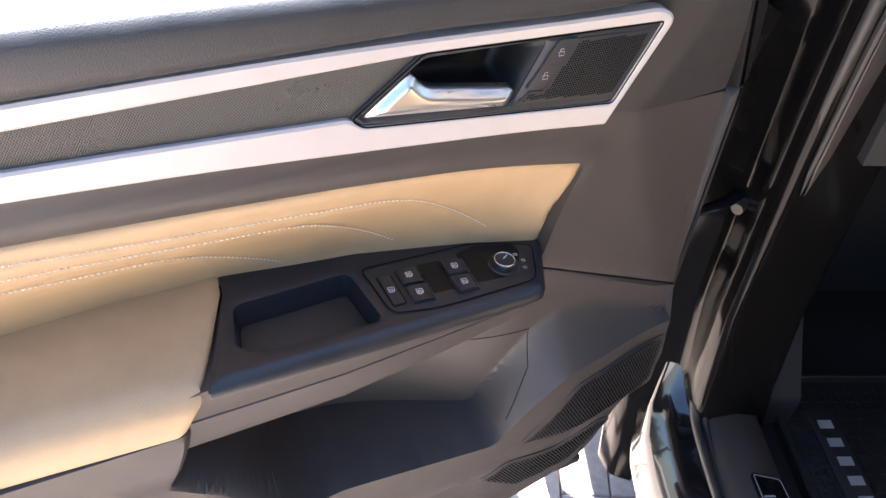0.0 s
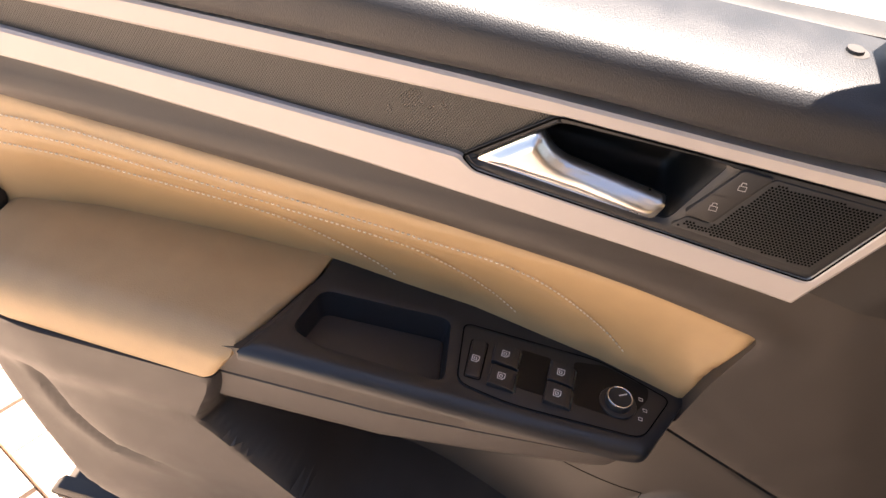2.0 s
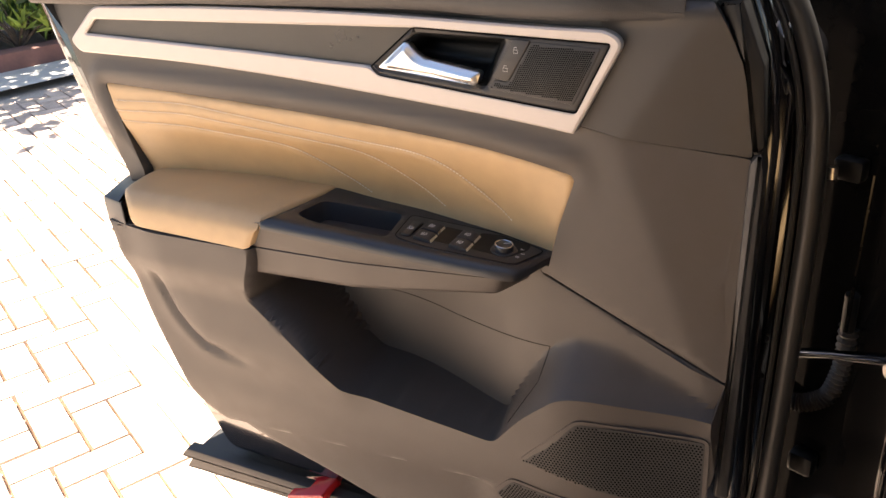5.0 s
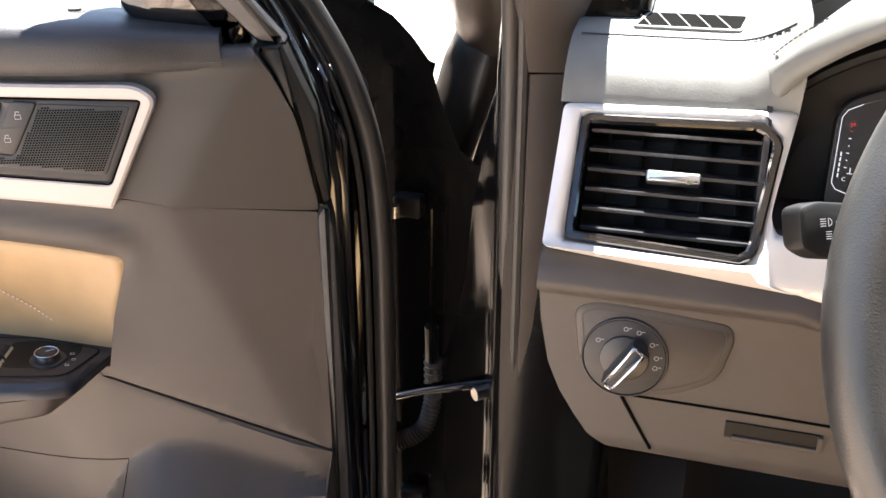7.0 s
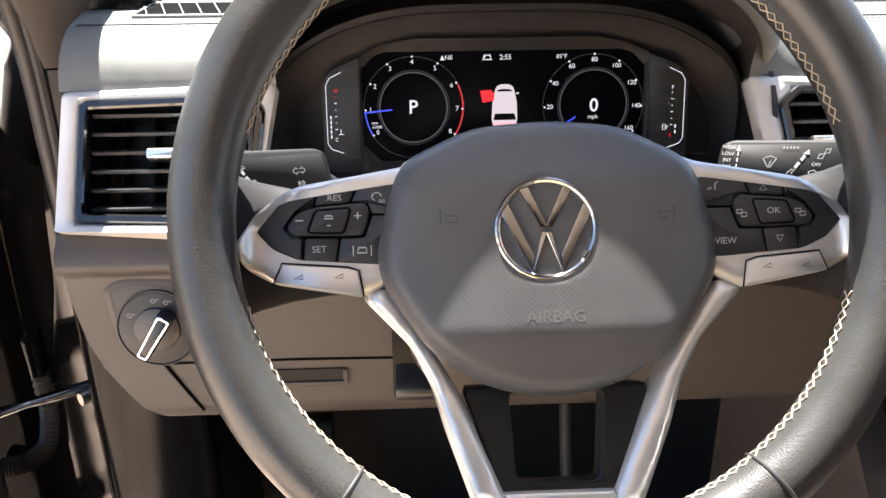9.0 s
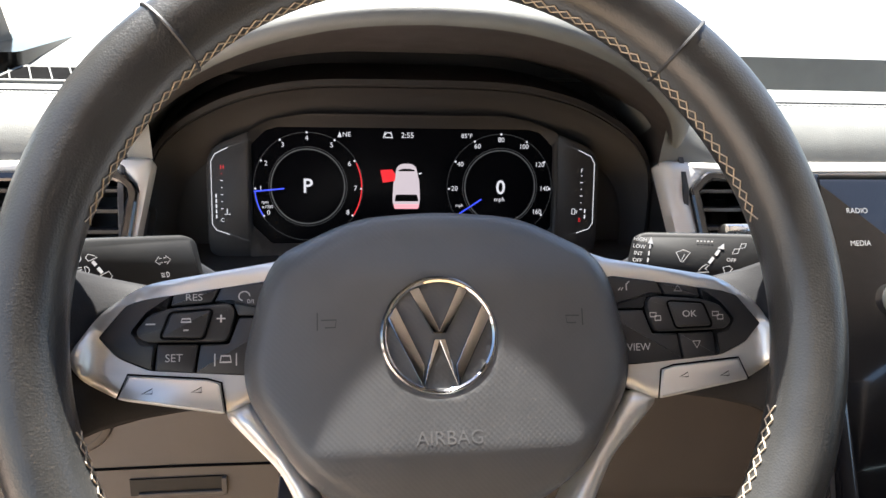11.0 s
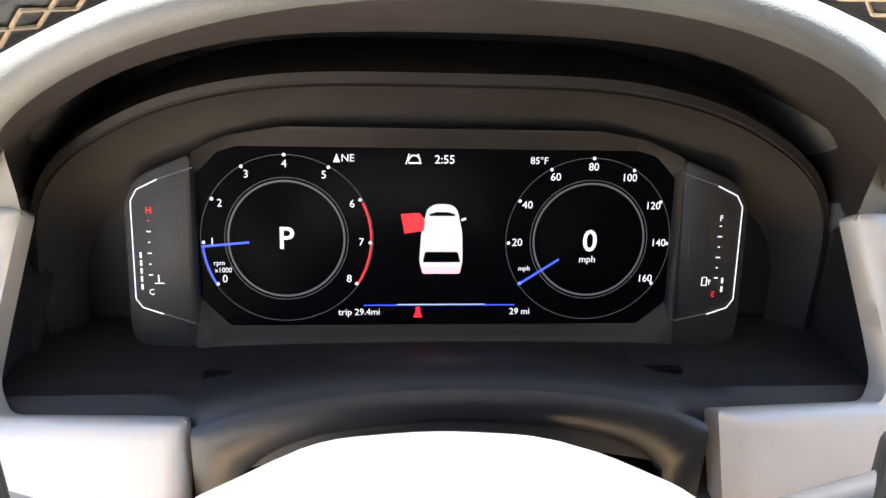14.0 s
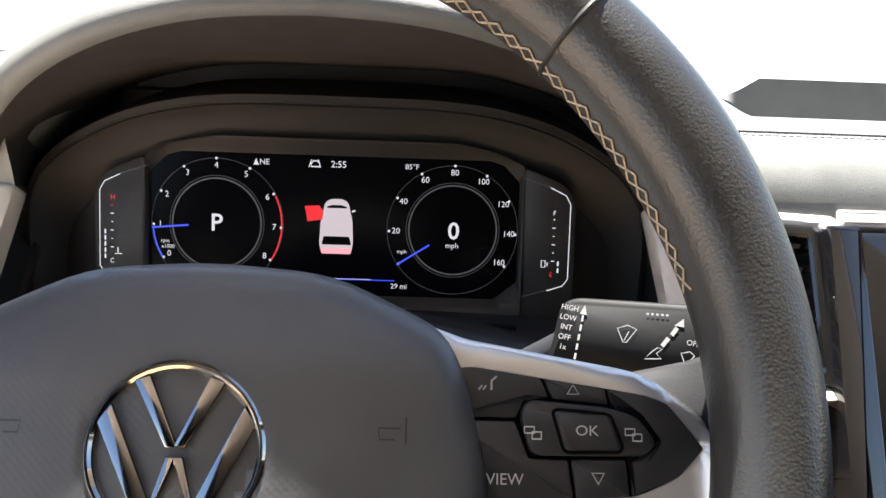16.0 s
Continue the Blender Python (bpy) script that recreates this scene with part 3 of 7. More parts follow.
    # silver frame with weave strip, handle and tweeter
    outer = rounded([(0.8458, 1.1235), (0.7928, 1.1672), (0.72, 1.1685), (0.62, 1.1705), (0.50, 1.1700), (0.40, 1.1685), (0.30, 1.1645), (0.20, 1.1600), (0.135, 1.1585), (0.1195, 1.1475), (0.1671, 1.0555), (0.246, 1.0665), (0.35, 1.0772), (0.50, 1.0922), (0.66, 1.1035), (0.835, 1.1085)], [0.006, 0.012, 0.05, 0.05, 0.05, 0.05, 0.05, 0.03, 0.012, 0.010, 0.001, 0.05, 0.05, 0.05, 0.05, 0.010])
    hole = rounded([(0.69, 1.1268), (0.8163, 1.1324), (0.7949, 1.1512), (0.341, 1.1548), (0.132, 1.1458), (0.1655, 1.077), (0.386, 1.1035), (0.397, 1.112), (0.55, 1.1205)], 0.004)

    def hs(x, y):
        d = np.minimum(reach(x, y, outer), reach(x, y, hole))
        return 0.0155 - 0.0016 * np.clip(1 - d / 0.0022, 0, 1)
    lip1, lip2 = inset(ccw(outer), 0.0023), inset(ccw(hole), -0.0023)
    part("silver_frame", sheet(outer, hs, 0.006, 0.014, holes=[hole], lines=[lip1 + lip1[:1], lip2 + lip2[:1]]), DIMSILVER, door, "satin silver trim frame", 24)
    part("weave_strip", sheet(ccw([(0.820, 1.1305), (0.7960, 1.1535), (0.337, 1.157), (0.386, 1.1065), (0.55, 1.1170), (0.69, 1.1235)]), lambda x, y: 0.0105 + 0.0 * x, 0.02, 0.008), MESHTRIM, door, "dark finely ribbed strip")
    bez = rounded([(0.3955, 1.1115), (0.3405, 1.1555), (0.131, 1.1465), (0.1645, 1.0765), (0.386, 1.1025)], 0.004)
    cav = rounded([(0.3885, 1.1105), (0.3385, 1.1500), (0.2365, 1.1470), (0.2600, 1.0965)], 0.006)

    def hb(x, y):
        return 0.0145 - 0.002 * np.clip(1 - reach(x, y, bez) / 0.003, 0, 1) ** 2 - 0.003 * np.clip(1 - reach(x, y, cav) / 0.004, 0, 1) ** 2
    part("bezel_gap", strip(inset(ccw(bez), 0.0004), 0.0016, 0.0150, closed=True, mapf=DOORMAP), BLACKHOLE, door)
    part("handle_bezel", sheet(bez, hb, 0.004, 0.012, holes=[cav]), MATTE, door, "black handle surround")

    def hc(x, y):
        return 0.010 - 0.034 * smooth(reach(x, y, cav) / 0.016)
    # painted deeper black than its surround, as shade inside the recess
    part("handle_recess", sheet(cav, hc, 0.004, 0.001), DEEP, door, "finger recess painted deep black for its shade", 60)
    hd = rounded([(0.3865, 1.1108), (0.3500, 1.1412), (0.3370, 1.1240), (0.2640, 1.1125), (0.2695, 1.0990)], [0.004, 0.006, 0.012, 0.004, 0.004])

    def hh(x, y):
        ridge = 0.005 * smooth((reach(x, y, hd)) / 0.007)
        return 0.0135 + ridge + 0.004 * smooth((0.33 - x) / 0.05)
    part("door_handle", sheet(hd, hh, 0.0022, 0.010), SATINCHROME, door, "satin chrome inner handle", 60)
    tw = rounded([(0.2105, 1.1455), (0.1405, 1.1415), (0.1672, 1.0850), (0.2585, 1.0962), (0.2495, 1.1060), (0.2360, 1.1040)], 0.003)
    part("tweeter_grille", plate(tw, 0.005, 0.0155, 0.001, DOORMAP), MATTE, door, "finely perforated tweeter grille")
    dots = bmesh.new()
    for i in range(60):
        for j in range(36):
            z = 1.086 + 0.0020 * j
            u = 0.140 + 0.0022 * i + (z - 1.1) * -0.5
            if inside(np.array([u]), np.array([z]), inset(ccw(tw), 0.003))[0]:
                f = [dots.verts.new(DOORMAP(u + 0.00092 * math.cos(a), z + 0.00092 * math.sin(a), 0.0157)) for a in (0, 1.26, 2.51, 3.77, 5.03)]
                dots.faces.new(f)
    part("tweeter_perforation", dots, BLACKHOLE, door)["kind"] = "stuff"
    lock = rounded([(0.2290, 1.1480), (0.2105, 1.1465), (0.2345, 1.1050), (0.2530, 1.1085)], 0.003)
    lb = part("lock_switch", plate(lock, 0.01, 0.0168, 0.0012, DOORMAP), MATTE, door, "black central locking switch")
    ic = bmesh.new()
    for (u, z) in ((0.2262, 1.1365), (0.2375, 1.1180)):
        strip([(u + 0.0022, z - 0.0025), (u - 0.0022, z - 0.0025), (u - 0.0022, z + 0.0008), (u + 0.0022, z + 0.0008)], 0.0006, 0.0171, ic, DOORMAP, True)
        strip([(u + 0.0014, z + 0.0012), (u + 0.0012, z + 0.0032), (u - 0.0010, z + 0.0034), (u - 0.0014, z + 0.0024)], 0.0006, 0.0171, ic, DOORMAP)
    part("lock_symbol", ic, GREYMARK, lb)
    part("switch_gap", strip([(0.2215, 1.1273), (0.2430, 1.1268)], 0.0006, 0.0172, None, DOORMAP), MATTE, lb)

    # armrest: tan pad behind, black tray and switches ahead, falling a little towards the hinge
    def level(u):
        return 0.922 + 0.09 * (u - 0.36)

    def slope(a, b, c):
        return (a, b, c + 0.09 * (a - 0.36))
    padout = rounded([(0.4950, -0.085), (0.5020, -0.022), (0.5375, 0.0745), (0.545, 0.0770), (0.752, 0.0730), (0.776, 0.045), (0.788, 0.0), (0.79, -0.085)], [0.0, 0.0, 0.002, 0.008, 0.02, 0.02, 0.01, 0.0])

    def hpad(x, y):
        f = reach(x, y, padout)
        d = np.clip(np.minimum(0.0770 - 0.02 * (x - 0.545) - y, 0.788 - x), 0, 1)
        return 0.944 - 0.005 * smooth((0.60 - x) / 0.08) - 0.002 * np.clip(1 - f / 0.004, 0, 1) ** 2 * (y > -0.05) - 0.017 * np.clip(1 - d / 0.024, 0, 1) ** 2 * (y > -0.05) - 0.005 * smooth(y / 0.07)
    bm = sheet(padout, hpad, 0.006, 0.023, mapf=FLAT)
    for v in bm.verts:
        v.co.x += 0.82 * max(0.0, 0.928 - v.co.z) * max(0.0, 1 - (v.co.x - 0.50) / 0.12)
    part("armrest_pad", bm, TAN, door, "padded tan leatherette armrest", 60)
    cap = rounded([(0.762, 0.0705), (0.806, 0.0600), (0.8325, -0.0065), (0.835, -0.07), (0.79, -0.07), (0.789, 0.0), (0.777, 0.046)], 0.004)
    part("armrest_end", plate(cap, 0.890, 0.927, 0.004), SATIN, door, "black armrest end piece")
    top = rounded([(0.4950, -0.085), (0.376, -0.078), (0.266, -0.060), (0.205, -0.035), (0.1905, -0.0160), (0.2195, 0.0495), (0.240, 0.0540), (0.382, 0.0640), (0.5345, 0.0740), (0.5000, -0.022)], [0, 0.03, 0.03, 0.01, 0.006, 0.008, 0.01, 0.04, 0.002, 0.002])
    tray = rounded([(0.5045, 0.040), (0.496, -0.008), (0.389, -0.0205), (0.379, 0.044), (0.478, 0.0481)], 0.010)
    tray2 = inset(ccw(tray), 0.0035)

    def ha(x, y):
        d = reach(x, y, top)
        v = 0.922 - 0.006 * np.clip(1 - d / 0.009, 0, 1) ** 2 * (y > 0.02)
        rise = 0.003 * smooth((x - 0.42) / 0.09) * smooth((-0.004 - y) / 0.03)
        t = inside(x, y, tray) * smooth(reach(x, y, tray) / 0.0035)
        return v + rise - 0.026 * t - 0.0015 * np.clip(1 - reach(x, y, tray) / 0.005, 0, 1) ** 2
    part("armrest_top", sheet(top, ha, 0.005, 0.008, lines=[tray + tray[:1], tray2 + tray2[:1]], mapf=slope), SATIN, door, "black armrest top with a shallow tray", 50)
    part("tray_mat", plate(inset(ccw(tray), 0.0045), 0.894, 0.8975, 0.0008, slope), PLASTIC, door, "brown-black tray floor")

    def skirt(levels, name, label):
        """A band of the armrest's side between heights, drawn in towards the hinge as it goes down."""
        rows = []
        for drop, pull, take in levels:
            row = []
            for u, w in inset(ccw(top), take):
                k = max(0.0, min(1.0, (0.33 - u) / 0.11))
                left = max(0.0, min(1.0, (u - 0.49) / 0.04))
                z = (level(u) - 0.0075) + ((0.8945 + 0.02 * (0.40 - u)) - (level(u) - 0.0075)) * min(1.0, drop)
                z -= max(0.0, drop - 1.0) * (0.024 + 0.045 * max(0.0, min(1.0, (u - 0.247) / 0.25)) * 0.4)
                row.append((u + pull * k + 0.25 * left * min(1.0, drop), w - 0.004 * left - 0.003 * max(0.0, drop - 1.0), z))
            rows.append(row)
        part(name, loft(rows, closed=True), PLASTIC, door, label, 50)
    skirt(((0.0, 0.0, 0.001), (0.92, 0.009, 0.0008), (0.985, 0.010, 0.0022)), "armrest_body", "dark plastic armrest side")
    skirt(((0.98, 0.010, 0.0028), (1.02, 0.011, 0.0010), (1.8, 0.020, 0.0012), (1.95, 0.021, 0.0025), (2.0, 0.022, 0.006)), "armrest_lower_body", "dark plastic armrest underside")
    # switch pack
    sp = rounded([(0.3785, -0.0193), (0.371, 0.0413), (0.330, 0.0470), (0.2238, 0.0389), (0.2041, -0.0073), (0.2623, -0.0245)], [0.008, 0.010, 0.03, 0.010, 0.008, 0.012])
    pack = part("switch_panel", plate(sp, 0.912, 0.9228, 0.0008, slope), SATIN, door, "black window switch panel")
    part("panel_groove", strip(inset(ccw(sp), 0.0006), 0.0011, 0.9232, closed=True, mapf=slope), BLACKHOLE, pack)
    kb = part("locking_button", plate(rounded([(0.3555, -0.004), (0.3675, -0.003), (0.3655, 0.0335), (0.3545, 0.0325)], 0.002), 0.921, 0.9250, 0.0008, slope), SATIN, pack, "rear window lock button")
    part("button_gap", strip(rounded([(0.3547, -0.0048), (0.3683, -0.0038), (0.3663, 0.0343), (0.3537, 0.0333)], 0.002), 0.0009, 0.9233, closed=True, mapf=slope), BLACKHOLE, kb)

    def pictogram(u, w, z):
        bm = bmesh.new()
        for p in ([(-0.0028, -0.0030), (0.0026, -0.0030), (0.0026, 0.0030), (-0.0012, 0.0030), (-0.0028, 0.0010)], [(-0.0008, -0.0012), (0.0012, -0.0012), (0.0012, 0.0014), (-0.0008, 0.0014)]):
            strip([(u + a, w + b) for a, b in p], 0.0008, z, bm, slope, True)
        return bm
    part("button_symbol", pictogram(0.3612, 0.0155, 0.9252), WHITEPRINT, kb)
    # flat deep-black plates paint the shade of the wells beside the switches
    well = part("switch_well", plate(rounded([(0.3035, -0.0105), (0.3275, -0.0100), (0.3260, 0.0285), (0.3040, 0.0285)], 0.002), 0.917, 0.9231, 0, slope), DEEP, pack, "flat black plate for a shaded finger well")
    part("switch_well", plate(rounded([(0.2850, -0.0150), (0.2608, -0.0205), (0.2230, -0.0120), (0.2225, 0.0), (0.2380, 0.0270), (0.2800, 0.0270)], 0.004), 0.917, 0.9231, 0, slope), DEEP, pack, "flat black plate for a shaded finger well")
    for a, b in ((0.3385, 0.0035), (0.3375, 0.0262), (0.2930, 0.0040), (0.2930, 0.0255)):
        prof = [(0.0105, 0.920), (0.0105, 0.9262), (0.0085, 0.9275), (-0.006, 0.9268), (-0.0105, 0.9250), (-0.0112, 0.9225), (-0.0105, 0.920)]
        bm = loft([[slope(a + x, b + yy, z) for x, z in prof] for yy in (-0.0096, 0.0096)], closed=True, ends=True)
        bmesh.ops.bevel(bm, geom=bm.edges[:], offset=0.0003, segments=1, affect="EDGES")
        sw = part("window_switch", bm, SATIN, pack, "black window switch with chrome edge", 25)
        part("chrome_edge", loft([[slope(a + x, b + yy, z) for x, z in ((-0.0103, 0.9253), (-0.0113, 0.9240), (-0.0120, 0.9224), (-0.0108, 0.9222))] for yy in (-0.0088, 0.0088)], closed=True, ends=True), SATINCHROME, sw)
        part("switch_symbol", pictogram(a + 0.001, b, 0.92745), WHITEPRINT, sw)
    ka, kb2 = 0.2460, 0.0125
    part("knob_base", plate(circle(ka, kb2, 0.0150, 40), 0.921, 0.9245, 0.001, slope), SATIN, pack, "round black knob base")
    kn = part("mirror_knob", plate(circle(ka, kb2, 0.0108, 40), 0.922, 0.9305, 0.0012, slope), SATIN, pack, "round mirror adjuster knob")
    part("knob_ring", ringplate(circle(ka, kb2, 0.0102, 40), circle(ka, kb2, 0.0092, 40), 0.930, 0.9312, 0.0003, slope), CHROME, kn, "chrome ring")
    part("knob_mark", strip([(ka + 0.001, kb2 - 0.001), (ka - 0.005, kb2 - 0.005)], 0.0010, 0.9309, mapf=slope), WHITEPRINT, kn)
    marks = bmesh.new()
    for a, b in ((0.2285, 0.002), (0.2245, 0.0115), (0.2275, 0.021)):
        strip([(a - 0.0016, b - 0.0012), (a + 0.0016, b - 0.0012), (a + 0.0010, b + 0.0014), (a - 0.0016, b + 0.0012)], 0.0007, 0.9234, marks, slope, closed=True)
    part("knob_symbols", marks, WHITEPRINT, pack)

    # front edge: rubber seal, sail panel and mirror base
    seal = []
    run = [(0.085, 1.335), (0.035, 1.262), (-0.0090, 1.191), (-0.034, 1.137), (-0.0505, 1.07), (-0.0565, 0.978), (-0.0565, 0.86), (-0.054, 0.68), (-0.045, 0.55), (0.02, 0.46)]
    for i in range(len(run) - 1):
        p0, p1, p2, p3 = (Vector(run[max(0, min(len(run) - 1, j))]) for j in (i - 1, i, i + 1, i + 2))
        for k in range(5):
            t = k / 5
            p = 0.5 * ((2 * p1) + (p2 - p0) * t + (2 * p0 - 5 * p1 + 4 * p2 - p3) * t * t + (3 * p1 - p0 - 3 * p2 + p3) * t ** 3)
            seal.append(DOORMAP(p.x, p.y, -0.068))
    part("edge_seal", tube(seal, 0.0108, 14), SEAL, door, "thick black rubber door seal", 60)
    part("seal_lip", tube([(p[0] + 0.016, p[1] + 0.004, p[2]) for p in seal], 0.0035, 8), SEAL, door)
    edge = rounded([(0.001, 0.62), (0.001, 1.0335), (-0.009, 1.046), (-0.0135, 1.02), (-0.0150, 0.62)], 0.004)
    part("panel_return", plate(edge, -0.055, -0.010, 0.004, DOORMAP), MATTE, door, "black panel edge")
    fold = [[DOORMAP(u, z, w) for u, w in ((u0 + 0.012, -0.050), (u0, -0.047), (u0 - 0.008, -0.050), (u0 - 0.013, -0.058), (u0 - 0.016, -0.075))] for u0, z in ((-0.018, 0.56), (-0.0135, 0.75), (-0.011, 0.95), (-0.0105, 1.05), (-0.006, 1.10), (0.008, 1.15), (0.028, 1.20), (0.055, 1.25))]
    part("door_fold", loft(fold), PAINT, door, "glossy black folded door edge", 60)
    sail = rounded([(0.044, 1.183), (0.030, 1.160), (0.015, 1.128), (-0.002, 1.04), (-0.012, 1.05), (-0.004, 1.128), (0.020, 1.186)], 0.003)
    part("sail_trim", plate(sail, -0.06, -0.008, 0.005, DOORMAP), DEEP, door, "smooth black corner trim")
    strip_out = rounded([(0.0405, 1.186), (0.0165, 1.184), (0.046, 1.220), (0.118, 1.342), (0.142, 1.342), (0.0725, 1.220)], 0.004)
    part("corner_trim", plate(strip_out, -0.075, -0.010, 0.006, DOORMAP), SATIN, door, "dark satin window corner trim")
    bar = tube([DOORMAP(u, z, -0.088 + 0.25 * (z - 1.20)) for u, z in ((0.135, 1.335), (0.20, 1.40), (0.38, 1.545), (0.66, 1.725), (0.93, 1.755), (1.0, 1.70), (0.96, 1.20))], [0.016, 0.014, 0.014, 0.014, 0.014, 0.014, 0.014], 10)
    part("frame_bar", bar, PIANO, door, "gloss black upper window frame")
    mb = rounded([(0.150, 1.230), (0.1475, 1.207), (0.124, 1.194), (0.045, 1.187), (0.077, 1.222), (0.145, 1.342), (0.166, 1.342)], [0.01, 0.014, 0.02, 0.006, 0.01, 0.004, 0.004])
    part("mirror_base", plate(mb, -0.09, -0.014, 0.014, DOORMAP), PIANO, door, "gloss black mirror base")


# also paints the darkness inside the defroster slot and column cover
BLACKHOLE = material("black for holes, joints and slot shade", (0.004, 0.004, 0.004), 0.9, vary=0.1, spec=0.02)
build_door()
for ob in door.children_recursive:
    ob.parent = door

# ---- car body round the doorway ----


def build_body():
    # hinge pillar, seen from the doorway
    sec = [(-0.413, 0.648), (-0.426, 0.672), (-0.430, 0.712), (-0.470, 0.735), (-0.510, 0.750), (-0.525, 0.80), (-0.30, 0.85), (-0.30, 0.66)]
    rows = []
    for z, dx, dy in ((0.10, 0.045, -0.02), (0.30, 0.03, -0.01), (0.45, 0.015, 0.0), (0.62, 0.0, 0.0), (0.80, 0.0, 0.0), (0.9, 0.0, 0.0), (1.0, 0.0, -0.002), (1.07, 0.0, -0.004), (1.15, 0.0, -0.007), (1.22, 0.004, -0.01)):
        slim = float(np.interp(z, [0.80, 0.90, 1.0, 1.07, 1.15], [1.0, 0.75, 0.58, 0.34, 0.06]))
        rows.append([(x + dx if x > -0.43 else -0.43 + (x + 0.43) * slim + dx, y + dy, z) for x, y in rounded([(p[0], p[1]) for p in sec], 0.012, 3)])
    part("hinge_pillar", loft(rows, closed=True, ends=True), JAMB, body, "glossy black door pillar", 40)
    # front wing behind the hinges
    wing = [[(-0.50 - 0.10 * s, 0.81 + 0.06 * s, z), (-0.585 - 0.03 * s, 0.90, z), (-0.60 - 0.03 * s, 1.3, z), (-0.55, 1.9, z)] for z, s in ((0.27, 0.0), (0.7, 0.5), (1.0, 0.6), (1.12, 0.3))]
    part("front_wing", loft(wing), PAINT, body, "glossy black front wing", 50)
    bonnet = [[(-0.55 + 0.02 * i, y, 1.12 + 0.05 * math.sin(math.pi * i / 90) - 0.06 * (y - 0.95) / 1.0) for i in range(0, 91, 6)] for y in (0.98, 1.3, 1.7, 2.0)]
    part("bonnet", loft(bonnet), PAINT, body, "glossy black bonnet", 60)
    inner = [[(x, y, z) for z in (0.385, 0.42, 0.7, 1.0, top - 0.01, top)] for x, y, top in ((-0.445, 0.735, 1.03), (-0.478, 0.742, 1.05), (-0.500, 0.745, 1.10), (-0.512, 0.745, 1.140), (-0.53, 0.746, 1.163), (-0.55, 0.747, 1.182), (-0.58, 0.749, 1.197), (-0.62, 0.752, 1.204), (-0.66, 0.76, 1.200), (-0.67, 0.80, 1.19), (-0.665, 1.0, 1.17))]
    part("wing_edge", loft(inner), JAMB, body, "glossy black rear edge of the front wing", 50)
    cowl = [[(-0.502 + 0.30 * (z - 1.09) - 0.02 * math.sin(a) + 0.035 * math.cos(a) * k, 0.86 + 0.05 * math.sin(a) * k, z) for a in [2 * math.pi * i / 16 for i in range(16)]] for z, k in ((0.80, 1.0), (1.0, 1.0), (1.12, 1.05), (1.17, 0.8), (1.20, 0.55), (1.34, 0.5))]
    part("cowl_post", loft(cowl, closed=True, ends=True), POST, body, "glossy black post at the windscreen base", 60)
    # sill
    sillsec = [(-0.355, 0.385), (-0.40, 0.372), (-0.435, 0.355), (-0.465, 0.31), (-0.475, 0.25), (-0.455, 0.17), (-0.36, 0.16), (-0.34, 0.3)]
    ss = rounded(sillsec, 0.012, 4)
    rows = []
    for y, k in ((0.735, 1.6), (0.70, 0.5), (0.66, 0.12), (0.60, 0.0), (0.2, 0.0), (-1.2, 0.0)):
        rows.append([(x + 0.02 * k, y, z + 0.10 * k * (z > 0.3)) for x, z in ss])
    part("sill", loft(rows, closed=True, ends=True), PAINT, body, "glossy black painted door sill", 50)
    # doorway weatherstrip: down the pillar and back along the sill
    path = [(-0.395, 0.42, 1.50), (-0.402, 0.56, 1.33), (-0.407, 0.635, 1.20), (-0.408, 0.652, 1.06), (-0.408, 0.660, 0.90), (-0.408, 0.668, 0.76), (-0.405, 0.686, 0.62), (-0.402, 0.696, 0.53), (-0.399, 0.690, 0.45), (-0.398, 0.662, 0.395), (-0.398, 0.60, 0.380), (-0.398, 0.45, 0.378), (-0.398, 0.0, 0.378), (-0.398, -0.9, 0.378)]
    fine = []
    for i in range(len(path) - 1):
        p0, p1, p2, p3 = (Vector(path[max(0, min(len(path) - 1, j))]) for j in (i - 1, i, i + 1, i + 2))
        for k in range(6):
            t = k / 6
            fine.append(0.5 * ((2 * p1) + (p2 - p0) * t + (2 * p0 - 5 * p1 + 4 * p2 - p3) * t * t + (3 * p1 - p0 - 3 * p2 + p3) * t ** 3))
    part("weatherstrip", tube(fine, 0.0085, 10), RUBBER, body, "ribbed black rubber weatherstrip")
    part("weatherstrip_lip", tube([p + Vector((0.012, -0.008, 0.004)) for p in fine], 0.005, 8), RUBBER, body)
    # check strap, bolts, wiring boot
    strap = part("check_strap", tube([(-0.60, 0.635, 0.787), (-0.555, 0.652, 0.785), (-0.50, 0.680, 0.792), (-0.46, 0.695, 0.796), (-0.435, 0.712, 0.795)], [0.008, 0.009, 0.0075, 0.009, 0.010], 10, flat=0.6), PAINT, body, "black steel door check strap")
    part("strap_bolt", tube([(-0.4445, 0.689, 0.790), (-0.431, 0.703, 0.790)], 0.0078, 14), STEEL, strap, "bright bolt head")
    for z in (0.806, 0.757):
        part("hinge_bolt", tube([(-0.562, 0.638, z), (-0.556, 0.650, z)], 0.0055, 12), STEEL, body, "bright bolt")
    cpts = [Vector((-0.575, 0.735, 0.668)), Vector((-0.545, 0.742, 0.668)), Vector((-0.518, 0.748, 0.690)), Vector((-0.508, 0.748, 0.735)), Vector((-0.508, 0.745, 0.80))]
    pts, rad = [], []
    for i in range(4):
        for k in range(14):
            pts.append(cpts[i].lerp(cpts[i + 1], k / 14))
    for _ in range(20):
        pts[1:-1] = [(pts[i - 1] + pts[i + 1]) / 4 + pts[i] / 2 for i in range(1, len(pts) - 1)]
    rad = [0.0125 if i % 2 else 0.0095 for i in range(len(pts))]
    part("wiring_boot", tube(pts, rad, 14), RUBBER, body, "ribbed black rubber wiring boot", 20)
